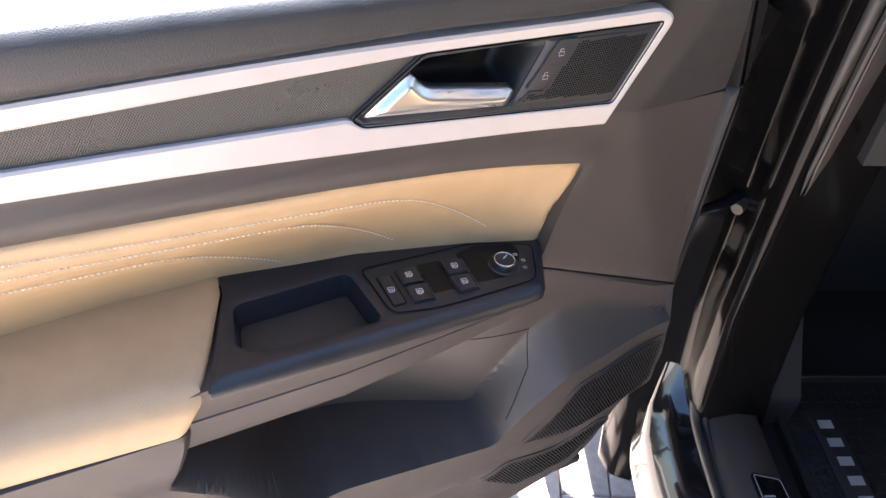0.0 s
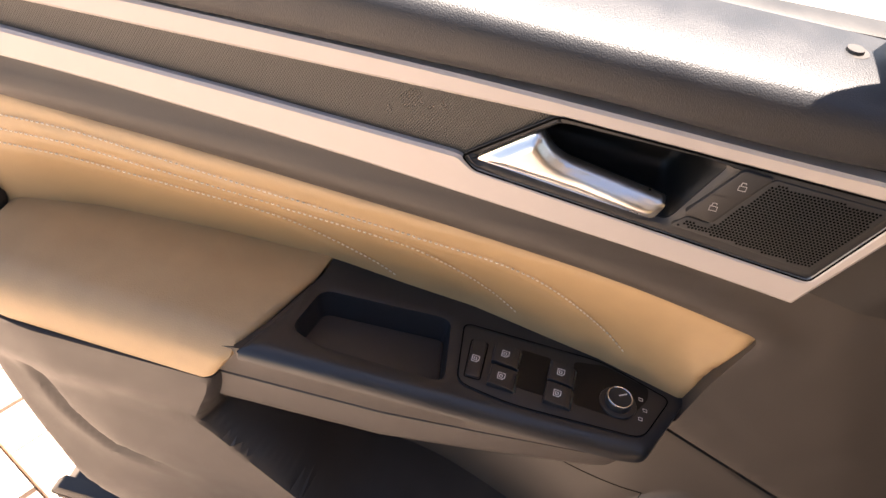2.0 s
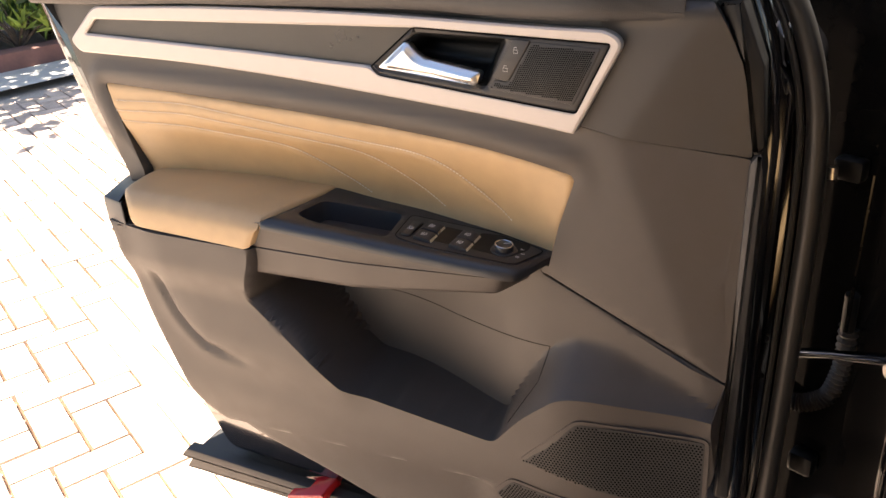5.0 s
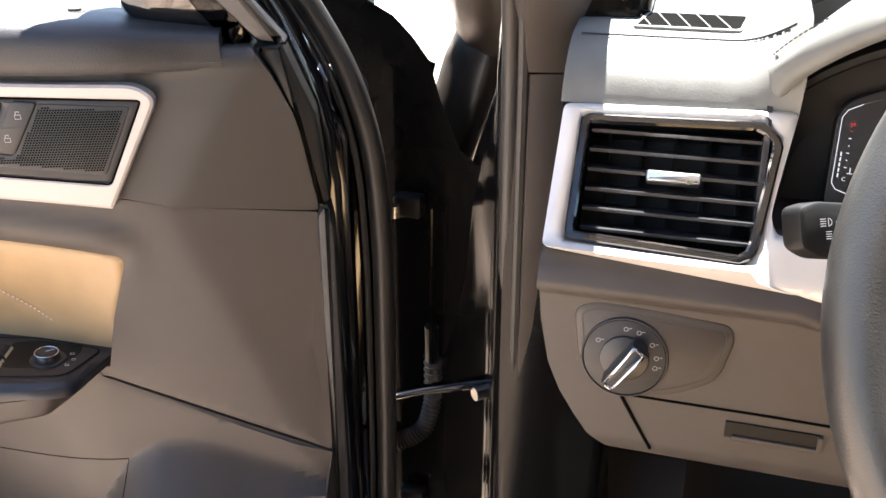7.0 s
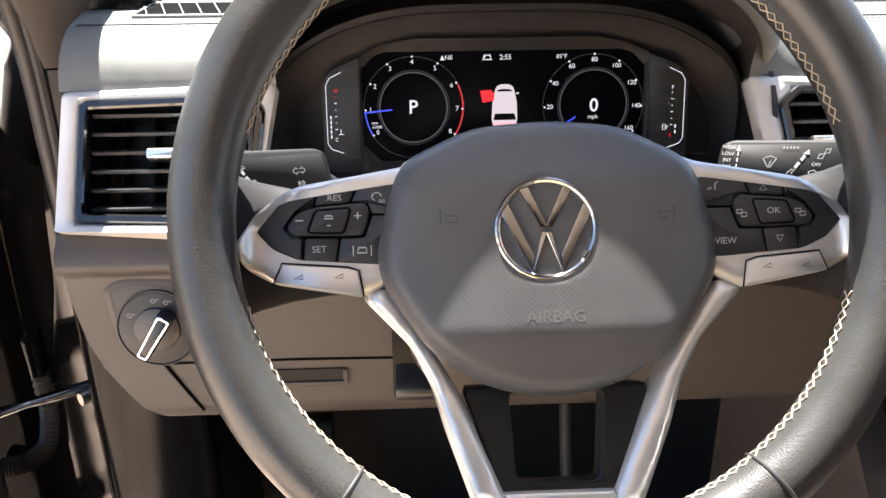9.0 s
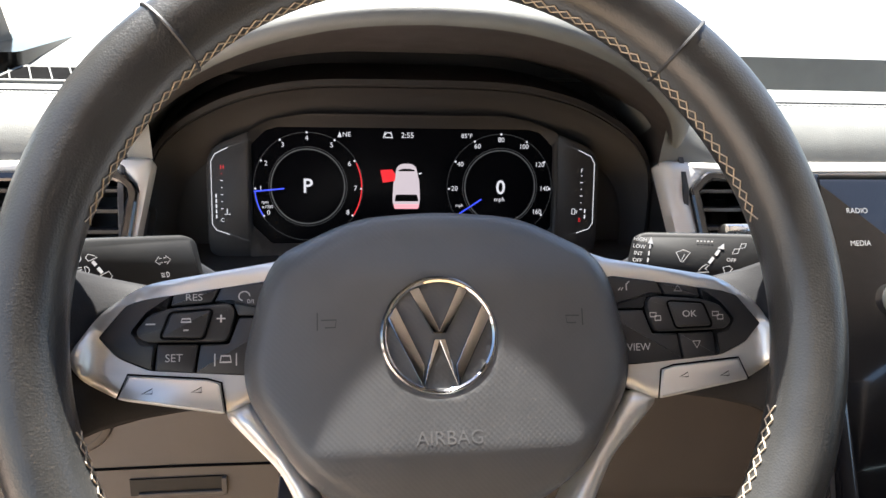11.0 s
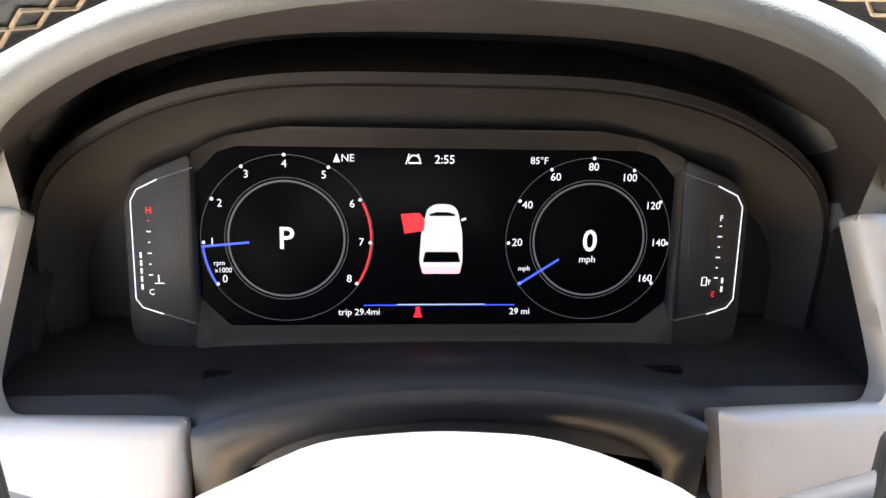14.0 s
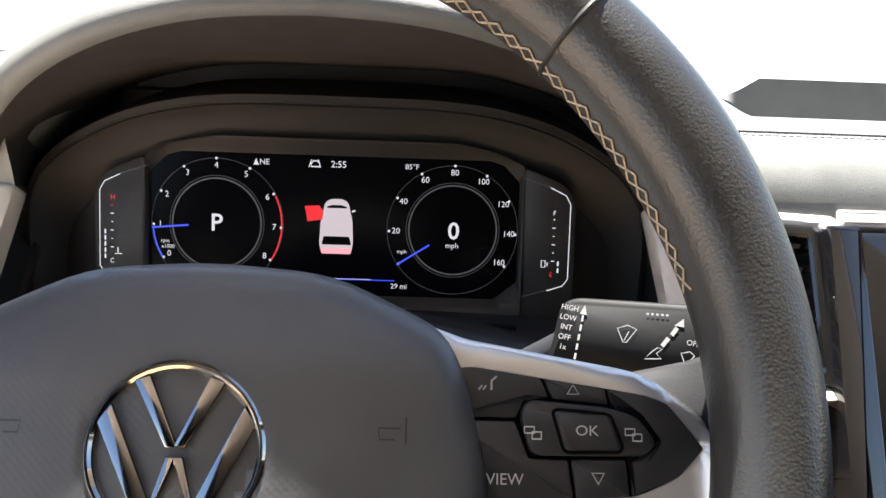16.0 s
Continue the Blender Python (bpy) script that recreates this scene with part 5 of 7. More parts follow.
def build_cluster():
    # hood: raked padded lip, dark underside, stepped liner down to the display
    lip = [(0, 1.2605), (0.03, 1.2597), (0.06, 1.2563), (0.09, 1.2490), (0.12, 1.2380), (0.147, 1.2235), (0.170, 1.2070), (0.188, 1.1890), (0.200, 1.1690), (0.204, 1.1400), (0.204, 1.0850)]
    step = [(0, 1.2118), (0.03, 1.2118), (0.06, 1.2115), (0.088, 1.2095), (0.115, 1.2045), (0.14, 1.1970), (0.16, 1.1870), (0.178, 1.1760), (0.194, 1.1600), (0.203, 1.1350), (0.203, 1.0750)]

    def both(half, grow=0.0):
        q = np.array(half, float)
        s = np.linspace(0, len(q) - 1, 41)
        k = np.arange(len(q))
        q = np.stack([np.interp(s, k, q[:, 0]), np.interp(s, k, q[:, 1])], 1)
        for _ in range(4):
            q[1:-1] = q[:-2] / 4 + q[2:] / 4 + q[1:-1] / 2
        d = np.gradient(q, axis=0)
        n = np.stack([-d[:, 1], d[:, 0]], 1) / np.linalg.norm(d, axis=1)[:, None]
        n[0] = (0, 1)
        q = q + n * grow
        return [(0.003 - x, z) for x, z in q[:0:-1]] + [(0.003 + x, z) for x, z in q]

    def rake(z, y0=0.47):
        return y0 + (1.258 - z) * 1.05
    prof = [(0.0, 0.0), (0.0025, -0.004), (0.0065, -0.0055), (0.011, -0.003), (0.0155, 0.003), (0.0195, 0.013), (0.024, 0.030), (0.027, 0.055), (0.025, 0.085), (0.012, 0.14)]
    base = both(lip)
    rows = []
    for g, dy in prof:
        row = []
        for k, (x0, z0) in enumerate(base):
            thin = min(1.0, max(0.0, (z0 - 1.150) / 0.030))
            flare = 1 - 0.25 * min(1.0, max(0.0, (1.235 - z0) / 0.045)) * (dy > 0.0) * min(1.0, dy / 0.03)
            x, z = both(lip, g * thin * flare)[k]
            side = min(1.0, max(0.0, (z0 - 1.185) / 0.05))
            back = dy * (0.35 + 0.65 * side * side * (3 - 2 * side))
            row.append((x, min(rake(z0) + (dy * thin if dy < 0 else back), 0.70), z - 0.12 * max(0, dy - 0.03)))
        rows.append(row)
    # the hood runs back and down into the dash top
    rows.append([(x, min(y + 0.05, 0.72), min(z, 1.245) - 0.012) for x, y, z in rows[-1]])
    rows.append([(x, 0.76, min(z, 1.205)) for x, y, z in rows[-1]])
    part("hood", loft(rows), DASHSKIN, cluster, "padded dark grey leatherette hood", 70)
    bm = bmesh.new()
    seam = [Vector((x, rake(z0) + 0.030, z + 0.0006)) for (x, z), (_, z0) in zip(both(lip, 0.0203), base)]
    for a, b in zip(seam, seam[1:]):
        m = max(1, int((b - a).length / 0.0042))
        for k in range(m):
            tube([a.lerp(b, k / m), a.lerp(b, (k + 0.62) / m)], 0.0006, 5, bm=bm)
    part("hood_stitching", bm, SATIN, cluster, "dark stitched seam")
    st = both(step)
    rows = [[(x, rake(z), z) for x, z in base]]
    for t, up in ((0.3, 0.006), (0.7, 0.014), (1.0, 0.020)):
        rows.append([(x0 + (x1 * 1.01 - x0) * t, rake(z0) + (0.60 - rake(z0)) * t, z0 + (z1 + up * (z1 > 1.12) - z0) * t) for (x0, z0), (x1, z1) in zip(base, st)])
    rows.append([(x * 1.01, 0.665, z + 0.014 * (z > 1.12)) for x, z in st])
    part("hood_liner", loft(rows), PLASTIC, cluster, "dark grained hood liner", 50)
    lo = both(step, -0.003)
    rows = [[(x, 0.668, z + 0.004) for x, z in st], [(x, 0.607, z + 0.001) for x, z in st], [(x, 0.601, z - 0.0005) for x, z in st], [(x, 0.600, z - 0.0015) for x, z in lo], [(x, 0.6012, z - 0.0030) for x, z in lo], [(x, 0.6000, z - 0.0040) for x, z in lo], [(x * 0.97, 0.607, z - 0.012) for x, z in lo], [(x * 0.92, 0.614, z - 0.034) for x, z in lo]]
    part("inner_liner", loft(rows), LINER, cluster, "dark plastic inner liner", 40)
    back = bmesh.new()
    back.faces.new([back.verts.new((x, 0.618, z)) for x, z in st])
    part("binnacle_back", back, MATTE, cluster)
    wall = bmesh.new()
    wall.faces.new([wall.verts.new((x, 0.671, z)) for x, z in both(step, 0.035)])
    part("binnacle_wall", wall, MATTE, cluster)
    for x0, x1 in ((-0.2060, -0.2020), (0.2080, 0.2120)):
        part("side_wall", loft([[(x, 0.525, 1.06), (x, 0.545, 1.140), (x, 0.575, 1.175), (x, 0.67, 1.175), (x, 0.67, 1.06)] for x in (x0, x1)], closed=True, ends=True), LINER, cluster)
    # shelf below the display, its rear edge raised over the column
    rows = []
    for i in range(31):
        x = -0.2025 + 0.411 * i / 30
        k = max(0.0, 1 - ((x - 0.0) / 0.115) ** 2)
        zz = 1.0775 + 0.0215 * k ** 0.7
        far = 0.016 * smooth((abs(x) - 0.108) / 0.006)
        rows.append([(x, 0.625, 1.0738), (x, 0.596, 1.0742), (x, 0.575, 1.0765 + 0.003 * k), (x, 0.552, 1.0772 + 0.012 * k), (x, 0.534 + 0.5 * far, zz - 0.001), (x, 0.524 + far, zz), (x, 0.518 + far, zz - 0.004), (x, 0.512 + far, zz - 0.014), (x, 0.510 + far, zz - 0.03)])
    part("shelf", loft(rows), MATTE, cluster, "matte black shelf below the display", 60)
    col, tunnel = [], []
    for i in range(43):
        x = -0.110 + 0.224 * min(40, max(0, i - 1)) / 40
        zo = 1.0775 + 0.0215 * max(0.0, 1 - (x / 0.115) ** 2) ** 0.7 - 0.003
        xi = 0.002 + (x - 0.002) * 0.83
        zi = zo - 0.014 - 0.010 * abs((x - 0.002) / 0.112) ** 8
        if i in (0, 42):
            zo, zi = 1.022, 1.018
        col.append([(x, 0.5125, zo), (x, 0.509, zo - 0.003), (xi, 0.507, zi + 0.004), (xi, 0.509, zi)])
        tunnel.append([(xi, 0.5088, zi + 0.0004), (xi, 0.5115, zi - 0.0006), (xi, 0.552, zi - 0.004)])
    part("column_gaiter", loft(col), SATIN, cluster, "black arched cover over the steering column", 60)
    # shade of the opening is painted on its tunnel and back
    part("gaiter_tunnel", loft(tunnel), BLACKHOLE, cluster, "inside of the column cover, blackened as shade", 60)
    part("column_opening", box(-0.112, 0.116, 0.551, 0.556, 1.0, 1.080, 0), DEEP, cluster)

    # display surround and pods
    s = 0.2832e-3
    P = lambda x, y: ((x - 775.5) * s, (412 - y) * s * 1.005)
    flat = on(SCR)

    def W(a, b, c):
        # the side pods stand a little closer in
        k = max(0.0, abs(a) - 0.0766) / 0.078
        return flat(a * (1 - (0.033 if a < 0 else 0.018) * k), b, c + (0.005 * min(1.0, (a - 0.1235) / 0.012) if a > 0.1235 else 0.0))
    frame_out = [P(*p) for p in ((340, 262), (400, 234), (500, 216), (1050, 216), (1140, 232), (1212, 262), (1212, 608), (340, 608))]
    frame_in = [P(*p) for p in ((345, 300), (385, 262), (420, 252), (1130, 252), (1165, 262), (1203, 300), (1203, 530), (1150, 572), (400, 572), (345, 520))]
    fo, fi = rounded(frame_out, 0.004), rounded(frame_in, 0.002)

    def hfr(x, y):
        d = reach(x, y, fi)
        return -0.002 + 0.008 * smooth(d / 0.011)
    part("display_surround", sheet(fo, hfr, 0.004, 0.012, holes=[fi], mapf=W), LINER, cluster, "dark bevelled display surround", 50)
    part("display", plate(fi, -0.010, -0.0025, 0, W), SCREEN, cluster, "black digital display")
    for sg, edge in ((-1, 340), (1, 1212)):
        pts = [(edge, 264), (edge, 608), (edge + sg * 85, 604), (edge + sg * 117, 595), (edge + sg * 124, 560), (edge + sg * 124, 350), (edge + sg * 110, 316), (edge + sg * 85, 297)]
        pod = part("gauge_pod", plate(rounded([P(*p) for p in pts], 0.004), -0.008, 0.0032, 0.0012, W), LINER, cluster, "satin black side gauge")
        ln = [P(*p) for p in ((edge - sg * 5, 287), (edge + sg * 65, 309))]
        a = strip(ln, 0.0004, 0.0034, None, W)
        strip([P(*p) for p in ((edge - sg * 5, 563), (edge + sg * 65, 541))], 0.0004, 0.0034, a, W)
        part("outline_thin", a, LITGREY, pod)["kind"] = "stuff"
        big = rounded([P(*p) for p in ((edge + sg * 60, 308), (edge + sg * 98, 325), (edge + sg * 110, 345), (edge + sg * 110, 515), (edge + sg * 98, 531), (edge + sg * 60, 543))], 0.0)
        b = strip(big, 0.0006, 0.0037, None, W)
        part("outline_lit", b, LITLINE, pod)["kind"] = "stuff"
        dots, red, bars = bmesh.new(), bmesh.new(), bmesh.new()
        xc = 260 if sg < 0 else 1284
        for k in range(6):
            y = 378 + 19 * k + (0 if sg < 0 else 2)
            strip([P(xc - (4 if k % 2 else 2), y), P(xc + (4 if k % 2 else 2), y)], 0.0006, 0.0035, red if (sg < 0 and k == 0) else dots, W)
        if sg < 0:
            for y in (438, 452, 466, 480, 494):
                strip([P(243, y - 5), P(243, y + 5)], 0.0011, 0.0035, bars, W)
            writing("H", 0.0048, *P(262, 361), 0.0035, bm=red, mapf=W)
            writing("C", 0.0042, *P(260, 504), 0.0035, bm=dots, mapf=W)
            strip([P(266, 488), P(284, 488)], 0.0005, 0.0035, dots, W)
            strip([P(274, 473), P(274, 486)], 0.0007, 0.0035, dots, W)
        else:
            for y in (480, 496):
                strip([P(1297, y - 5), P(1297, y + 5)], 0.0011, 0.0035, bars, W)
            writing("F", 0.0042, *P(1284, 366), 0.0035, bm=dots, mapf=W)
            writing("E", 0.0042, *P(1281, 506), 0.0035, bm=red, mapf=W)
            strip([P(1257, 474), P(1266, 474), P(1266, 489), P(1257, 489)], 0.0006, 0.0035, dots, W, True)
            strip([P(1269, 478), P(1271, 488), P(1273, 478)], 0.0005, 0.0035, dots, W)
        part("gauge_marks", dots, LITLINE, pod)["kind"] = "stuff"
        part("gauge_red_marks", red, LITRED, pod, "lit red mark")["kind"] = "stuff"
        if len(bars.verts):
            part("gauge_bars", bars, LITLINE, pod)["kind"] = "stuff"
    # dials on the display
    z = -0.0021
    white, grey, red, blue = bmesh.new(), bmesh.new(), bmesh.new(), bmesh.new()
    for cx, labels, big in ((503, [str(i) for i in range(9)], "P"), (1048, [str(20 * i) for i in range(9)], "0")):
        x0, y0 = P(cx, 414)
        strip(circle(x0, y0, 0.0292, 64), 0.0010, z, grey, W, True)
        strip(circle(x0, y0, 0.0310, 64), 0.0003, z, grey, W, True)
        strip(circle(x0, y0, 0.0435, 80, squash=0.97), 0.00025, z, grey, W, True)
        for i, t in enumerate(labels):
            a = radians(213 - 30.75 * i)
            if not (cx > 600 and i == 0):
                writing(t, 0.0055, x0 + 0.0376 * math.cos(a), y0 + 0.0376 * math.sin(a), z, bm=white, mapf=W, thick=0.0)
            strip(circle(x0 + 0.0421 * math.cos(a), y0 + 0.0421 * math.sin(a), 0.00045, 8), 0.0009, z + 0.0001, white, W, True)
        writing(big, 0.0158, x0 + 0.0003, y0 - (0.0 if big == "P" else 0.001), z, bm=white, mapf=W, thick=0.012)
        na = radians(185 if big == "P" else 213)
        strip([(x0 + r * math.cos(na), y0 + r * math.sin(na)) for r in (0.0185, 0.0435)], 0.0011, z + 0.0003, blue, W)
    x0, y0 = P(503, 414)
    strip(circle(x0, y0, 0.0425, 20, 26, -33), 0.0009, z + 0.0001, red, W)
    strip(circle(x0, y0, 0.0425, 14, 185, 213), 0.0009, z + 0.0001, blue, W)
    writing("mph", 0.0050, *P(1046, 450), z, bm=white, mapf=W)
    writing("mph", 0.0036, *P(930, 467), z, bm=white, mapf=W)
    writing("rpm", 0.0036, *P(382, 457), z, bm=white, mapf=W)
    writing("x1000", 0.0036, *P(389, 470), z, bm=white, mapf=W)
    writing("NE", 0.0052, *P(612, 271), z, bm=white, mapf=W)
    plate([P(587, 278), P(593, 263), P(599, 278)], z, z + 0.0002, 0, W, white)
    writing("2:55", 0.0060, *P(781, 272), z, bm=white, mapf=W, thick=0.004)
    writing("85\u00b0F", 0.0049, *P(949, 272), z, bm=white, mapf=W)
    writing("trip 29.4mi", 0.0048, *P(632, 548), z, bm=white, mapf=W)
    writing("29 mi", 0.0048, *P(925, 548), z, bm=white, mapf=W)
    for dx in (-14, 12):
        strip([P(727 + dx, 280), P(727 + dx * 0.6, 262)], 0.0006, z, white, W)
    strip([P(718, 278), P(718, 271), P(723, 265), P(732, 265), P(737, 271), P(737, 278)], 0.0008, z, white, W, True)
    strip([P(640, 535), P(915, 535)], 0.0005, z + 0.0001, blue, W)
    strip([P(700, 533.5), P(860, 533.5)], 0.0003, z + 0.0002, white, W)
    # door-open picture: a car from above with one red door, and a seat belt sign
    carp = [P(*p) for p in ((752, 358), (765, 350), (792, 350), (805, 358), (815, 400), (817, 455), (812, 474), (745, 474), (739, 455), (742, 400))]
    part("car_picture", plate(rounded(carp, 0.003), z, z + 0.0002, 0, W), LITPICTURE, cluster, "pale car picture")
    part("car_window", plate(rounded([P(*p) for p in ((749, 436), (808, 436), (813, 455), (745, 455))], 0.001), z + 0.0002, z + 0.0005, 0, W), SCREEN, cluster)
    part("car_glass", plate(rounded([P(*p) for p in ((755, 368), (768, 364), (789, 364), (802, 368), (800, 371), (757, 371))], 0.0003), z + 0.0002, z + 0.0005, 0, W), SCREEN, cluster)
    for q in (741, 817):
        plate([P(q - 4, 376), P(q + 4, 374), P(q + 4, 378), P(q - 4, 380)], z, z + 0.0002, 0, W, white)
    part("car_tail", plate(rounded([P(*p) for p in ((742, 463), (815, 463), (812, 476), (745, 476))], 0.001), z + 0.0002, z + 0.0005, 0, W), LITPINK, cluster)
    plate([P(705, 368), P(738, 366), P(748, 380), P(746, 398), P(712, 403)], z, z + 0.0003, 0, W, red)
    strip(circle(*P(738, 542), 0.0007, 10), 0.0013, z + 0.0002, red, W, True)
    plate(rounded([P(*p) for p in ((734, 546), (742, 546), (746, 558), (730, 558))], 0.0005), z, z + 0.0003, 0, W, red)
    part("display_white", white, LITWHITE, cluster, "white digits and marks")["kind"] = "stuff"
    part("display_grey", grey, LITGREY, cluster, "grey dial rings")["kind"] = "stuff"
    part("display_red", red, LITRED, cluster, "red warning marks")["kind"] = "stuff"
    part("display_blue", blue, LITBLUE, cluster, "blue needles")["kind"] = "stuff"


LITLINE = glow("lit pale line", (0.85, 0.86, 0.9), 0.13)
LITPINK = glow("lit pink tail", (0.9, 0.4, 0.45), 0.15)
build_cluster()

# ---- steering wheel ----
HUBSHELL = material("smooth dark grey plastic", (0.10, 0.10, 0.102), 0.40, spec=0.85, vary=0.05, bump=0.1)
WHEELPOSE = pose(-0.014, 0.2912, 1.148, 62.4, 0, 0)
wheel = thing("steering_wheel", WHEELPOSE, "black leather steering wheel with silver spokes and pale cross stitching", "steering wheel")


def build_wheel():
    R, r = 0.1690, 0.0160

    def rimpoint(a, t, grow=0.0):
        # t turns round the section from the outer side towards the driver
        swell = 1.0 + 0.10 * math.exp(-((math.degrees(a) % 360 - 35) / 18) ** 2) + 0.10 * math.exp(-((math.degrees(a) % 360 - 145) / 18) ** 2)
        rr = (r * swell + grow)
        q = R + rr * math.cos(t) * 1.0
        return (q * math.cos(a), q * math.sin(a), 0.004 + rr * 1.12 * math.sin(t))
    n, m = 144, 22
    rows = [[rimpoint(2 * math.pi * i / n, 2 * math.pi * j / m) for j in range(m)] for i in range(n + 1)]
    bm = loft(rows, closed=True)
    bmesh.ops.remove_doubles(bm, verts=bm.verts, dist=1e-5)
    part("rim", bm, WHEELHIDE, wheel, "black grained leather rim", 80)
    for deg in (47, 133, 232, 308):
        a = radians(deg)
        part("rim_seam", tube([rimpoint(a + 0.0 * j, 2 * math.pi * j / 24, 0.0003) for j in range(24)], 0.0009, 6, closed=True), MATTE, wheel)
    # cross stitching along the inner side
    bm = bmesh.new()
    for a0, a1 in ((16, 164), (196, 246), (294, 344)):
        k = int((a1 - a0) * 0.42)
        for ph in (0, 1):
            pts = []
            for i in range(k + 1):
                a = radians(a0 + (a1 - a0) * i / k)
                up = (i + ph) % 2
                pts.append(rimpoint(a, radians(180 + 6 if up else 180 - 13), 0.0004))
            for p, q in zip(pts, pts[1:]):
                pv, qv = Vector(p), Vector(q)
                mid = (pv + qv) / 2
                tube([pv, mid, qv], 0.00036, 5, bm=bm)
    part("rim_stitching", bm, WHEELTHREAD, wheel, "tan cross stitching")["kind"] = "stuff"

    for s in (-1, 1):
        def mir(pts):
            return [(s * a, b) for a, b in pts]
        out = rounded(mir([(-0.1535, -0.011), (-0.1470, -0.021), (-0.1330, -0.0285), (-0.0915, -0.0355), (-0.080, -0.030), (-0.060, -0.02), (-0.060, 0.035), (-0.0715, 0.0305), (-0.1250, 0.0205), (-0.1410, 0.0080)]), [0.006, 0.006, 0.004, 0.004, 0.004, 0, 0, 0.003, 0.008, 0.006])

        def hs(x, y):
            return 0.012 + 0.002 * np.clip((0.155 - np.abs(x)) / 0.095, 0, 1) - 0.003 * np.clip(1 - reach(x, y, out) / 0.004, 0, 1) ** 2
        keys = rounded(mir([(-0.1418, -0.0035), (-0.1310, 0.0110), (-0.1240, 0.0135), (-0.0730, 0.0215), (-0.066, 0.02), (-0.068, -0.02), (-0.0815, -0.0205), (-0.1215, -0.0175), (-0.1340, -0.0120)]), 0.003)
        part("side_spoke", sheet(out, hs, 0.004, 0.007, holes=[inset(ccw(keys), 0.0003)], mapf=FLAT), WHEELSILVER, wheel, "satin silver side spoke", 60)

        def lift(pts, c0, c1, bev=0.0008, bm=None):
            # follows the rise of the spoke towards the hub
            b = plate(pts, c0, c1, bev, bm=bm)
            for v in b.verts:
                v.co.z += float(0.002 * np.clip((0.155 - abs(v.co.x)) / 0.095, 0, 1))
            return b
        bank = part("button_bank", lift(keys, 0.000, 0.0112), BLACKHOLE, wheel, "black multifunction button bank")
        for key in ([(-0.1410, -0.0035), (-0.1306, 0.0104), (-0.1240, 0.0129), (-0.1131, 0.0147), (-0.1144, 0.0096), (-0.1222, 0.0068), (-0.1280, -0.0019), (-0.1242, -0.0068), (-0.1191, -0.0068), (-0.1199, -0.0171), (-0.1334, -0.0115)],
                    [(-0.1121, 0.0149), (-0.0943, 0.0177), (-0.0969, 0.0112), (-0.1132, 0.0097)],
                    [(-0.0932, 0.0179), (-0.0730, 0.0209), (-0.0668, 0.0196), (-0.0674, 0.0048), (-0.0863, 0.0048), (-0.0888, 0.0116), (-0.0959, 0.0113)],
                    [(-0.0860, 0.0036), (-0.0674, 0.0036), (-0.0684, -0.0194), (-0.0815, -0.0199), (-0.1028, -0.0184), (-0.1012, -0.0073), (-0.0899, -0.0072)],
                    [(-0.1181, -0.0068), (-0.1022, -0.0072), (-0.1038, -0.0183), (-0.1189, -0.0172)]):
            part("key", lift(rounded(mir(key), 0.0008), 0.011, 0.0134, 0.0007), KEYMAT, bank)
        pill = rounded(mir([(-0.1270, -0.0020), (-0.1215, 0.0060), (-0.1130, 0.0088), (-0.0895, 0.0108), (-0.0872, 0.0060), (-0.0905, -0.0063), (-0.1235, -0.0059)]), 0.003)
        part("rocker", lift(pill, 0.011, 0.0150, 0.0012), KEYMAT, bank, "black rocker key")
        mid = rounded(mir([(-0.1160, -0.0042), (-0.1125, 0.0060), (-0.0968, 0.0072), (-0.1000, -0.0046)]), 0.0015)
        part("key_gap", strip(inset(ccw(mid), -0.0006), 0.0010, 0.0171, closed=True), BLACKHOLE, bank)
        part("centre_key", lift(mid, 0.013, 0.0164), KEYMAT, bank, "black centre key")
        w = bmesh.new()

        def text(t, size, a, b):
            writing(t, size, a, b, 0.0, bm=w)
        if s < 0:
            text("RES", 0.0045, -0.1040, 0.0134)
            text("SET", 0.0045, -0.1115, -0.0125)
            text("\u2212", 0.008, -0.1205, 0.0010)
            text("+", 0.0075, -0.0930, 0.0030)
            strip(circle(-0.0840, 0.0137, 0.0022, 12, 0, 250), 0.0005, 0, w)
            text("0/I", 0.0028, -0.0815, 0.0112)
            strip([(-0.1085, 0.0020), (-0.1080, 0.0035), (-0.1050, 0.0035), (-0.1045, 0.0020)], 0.0007, 0, w, closed=True)
            strip([(-0.1075, -0.0015), (-0.1055, -0.0015)], 0.0006, 0, w)
            strip([(-0.0935, -0.0145), (-0.0930, -0.0120), (-0.0895, -0.0120), (-0.0890, -0.0145)], 0.0007, 0, w, closed=True)
            for q in (-0.0955, -0.0870):
                strip([(q, -0.0160), (q, -0.0110)], 0.0005, 0, w)
        else:
            text("OK", 0.0046, 0.1060, 0.0010)
            text("VIEW", 0.0045, 0.0830, -0.0130)
            strip([(0.1010, 0.0128), (0.1045, 0.0128), (0.1028, 0.0158)], 0.0005, 0, w, closed=True)
            strip([(0.1080, -0.0108), (0.1115, -0.0108), (0.1098, -0.0138)], 0.0005, 0, w, closed=True)
            for a in (0.0905, 0.1195):
                strip([(a - 0.0022, 0.0), (a + 0.0006, 0.0), (a + 0.0006, 0.0020), (a - 0.0022, 0.0020)], 0.0005, 0, w, closed=True)
                strip([(a, -0.0016), (a + 0.0026, -0.0016), (a + 0.0026, 0.0004), (a, 0.0004)], 0.0005, 0, w, closed=True)
            strip([(0.0790, 0.0135), (0.0790, 0.0165), (0.0805, 0.0180)], 0.0006, 0, w)
            for q in (0.0, 0.0012):
                strip([(0.0765 - q, 0.0135), (0.0775 - q, 0.0150)], 0.0005, 0, w)
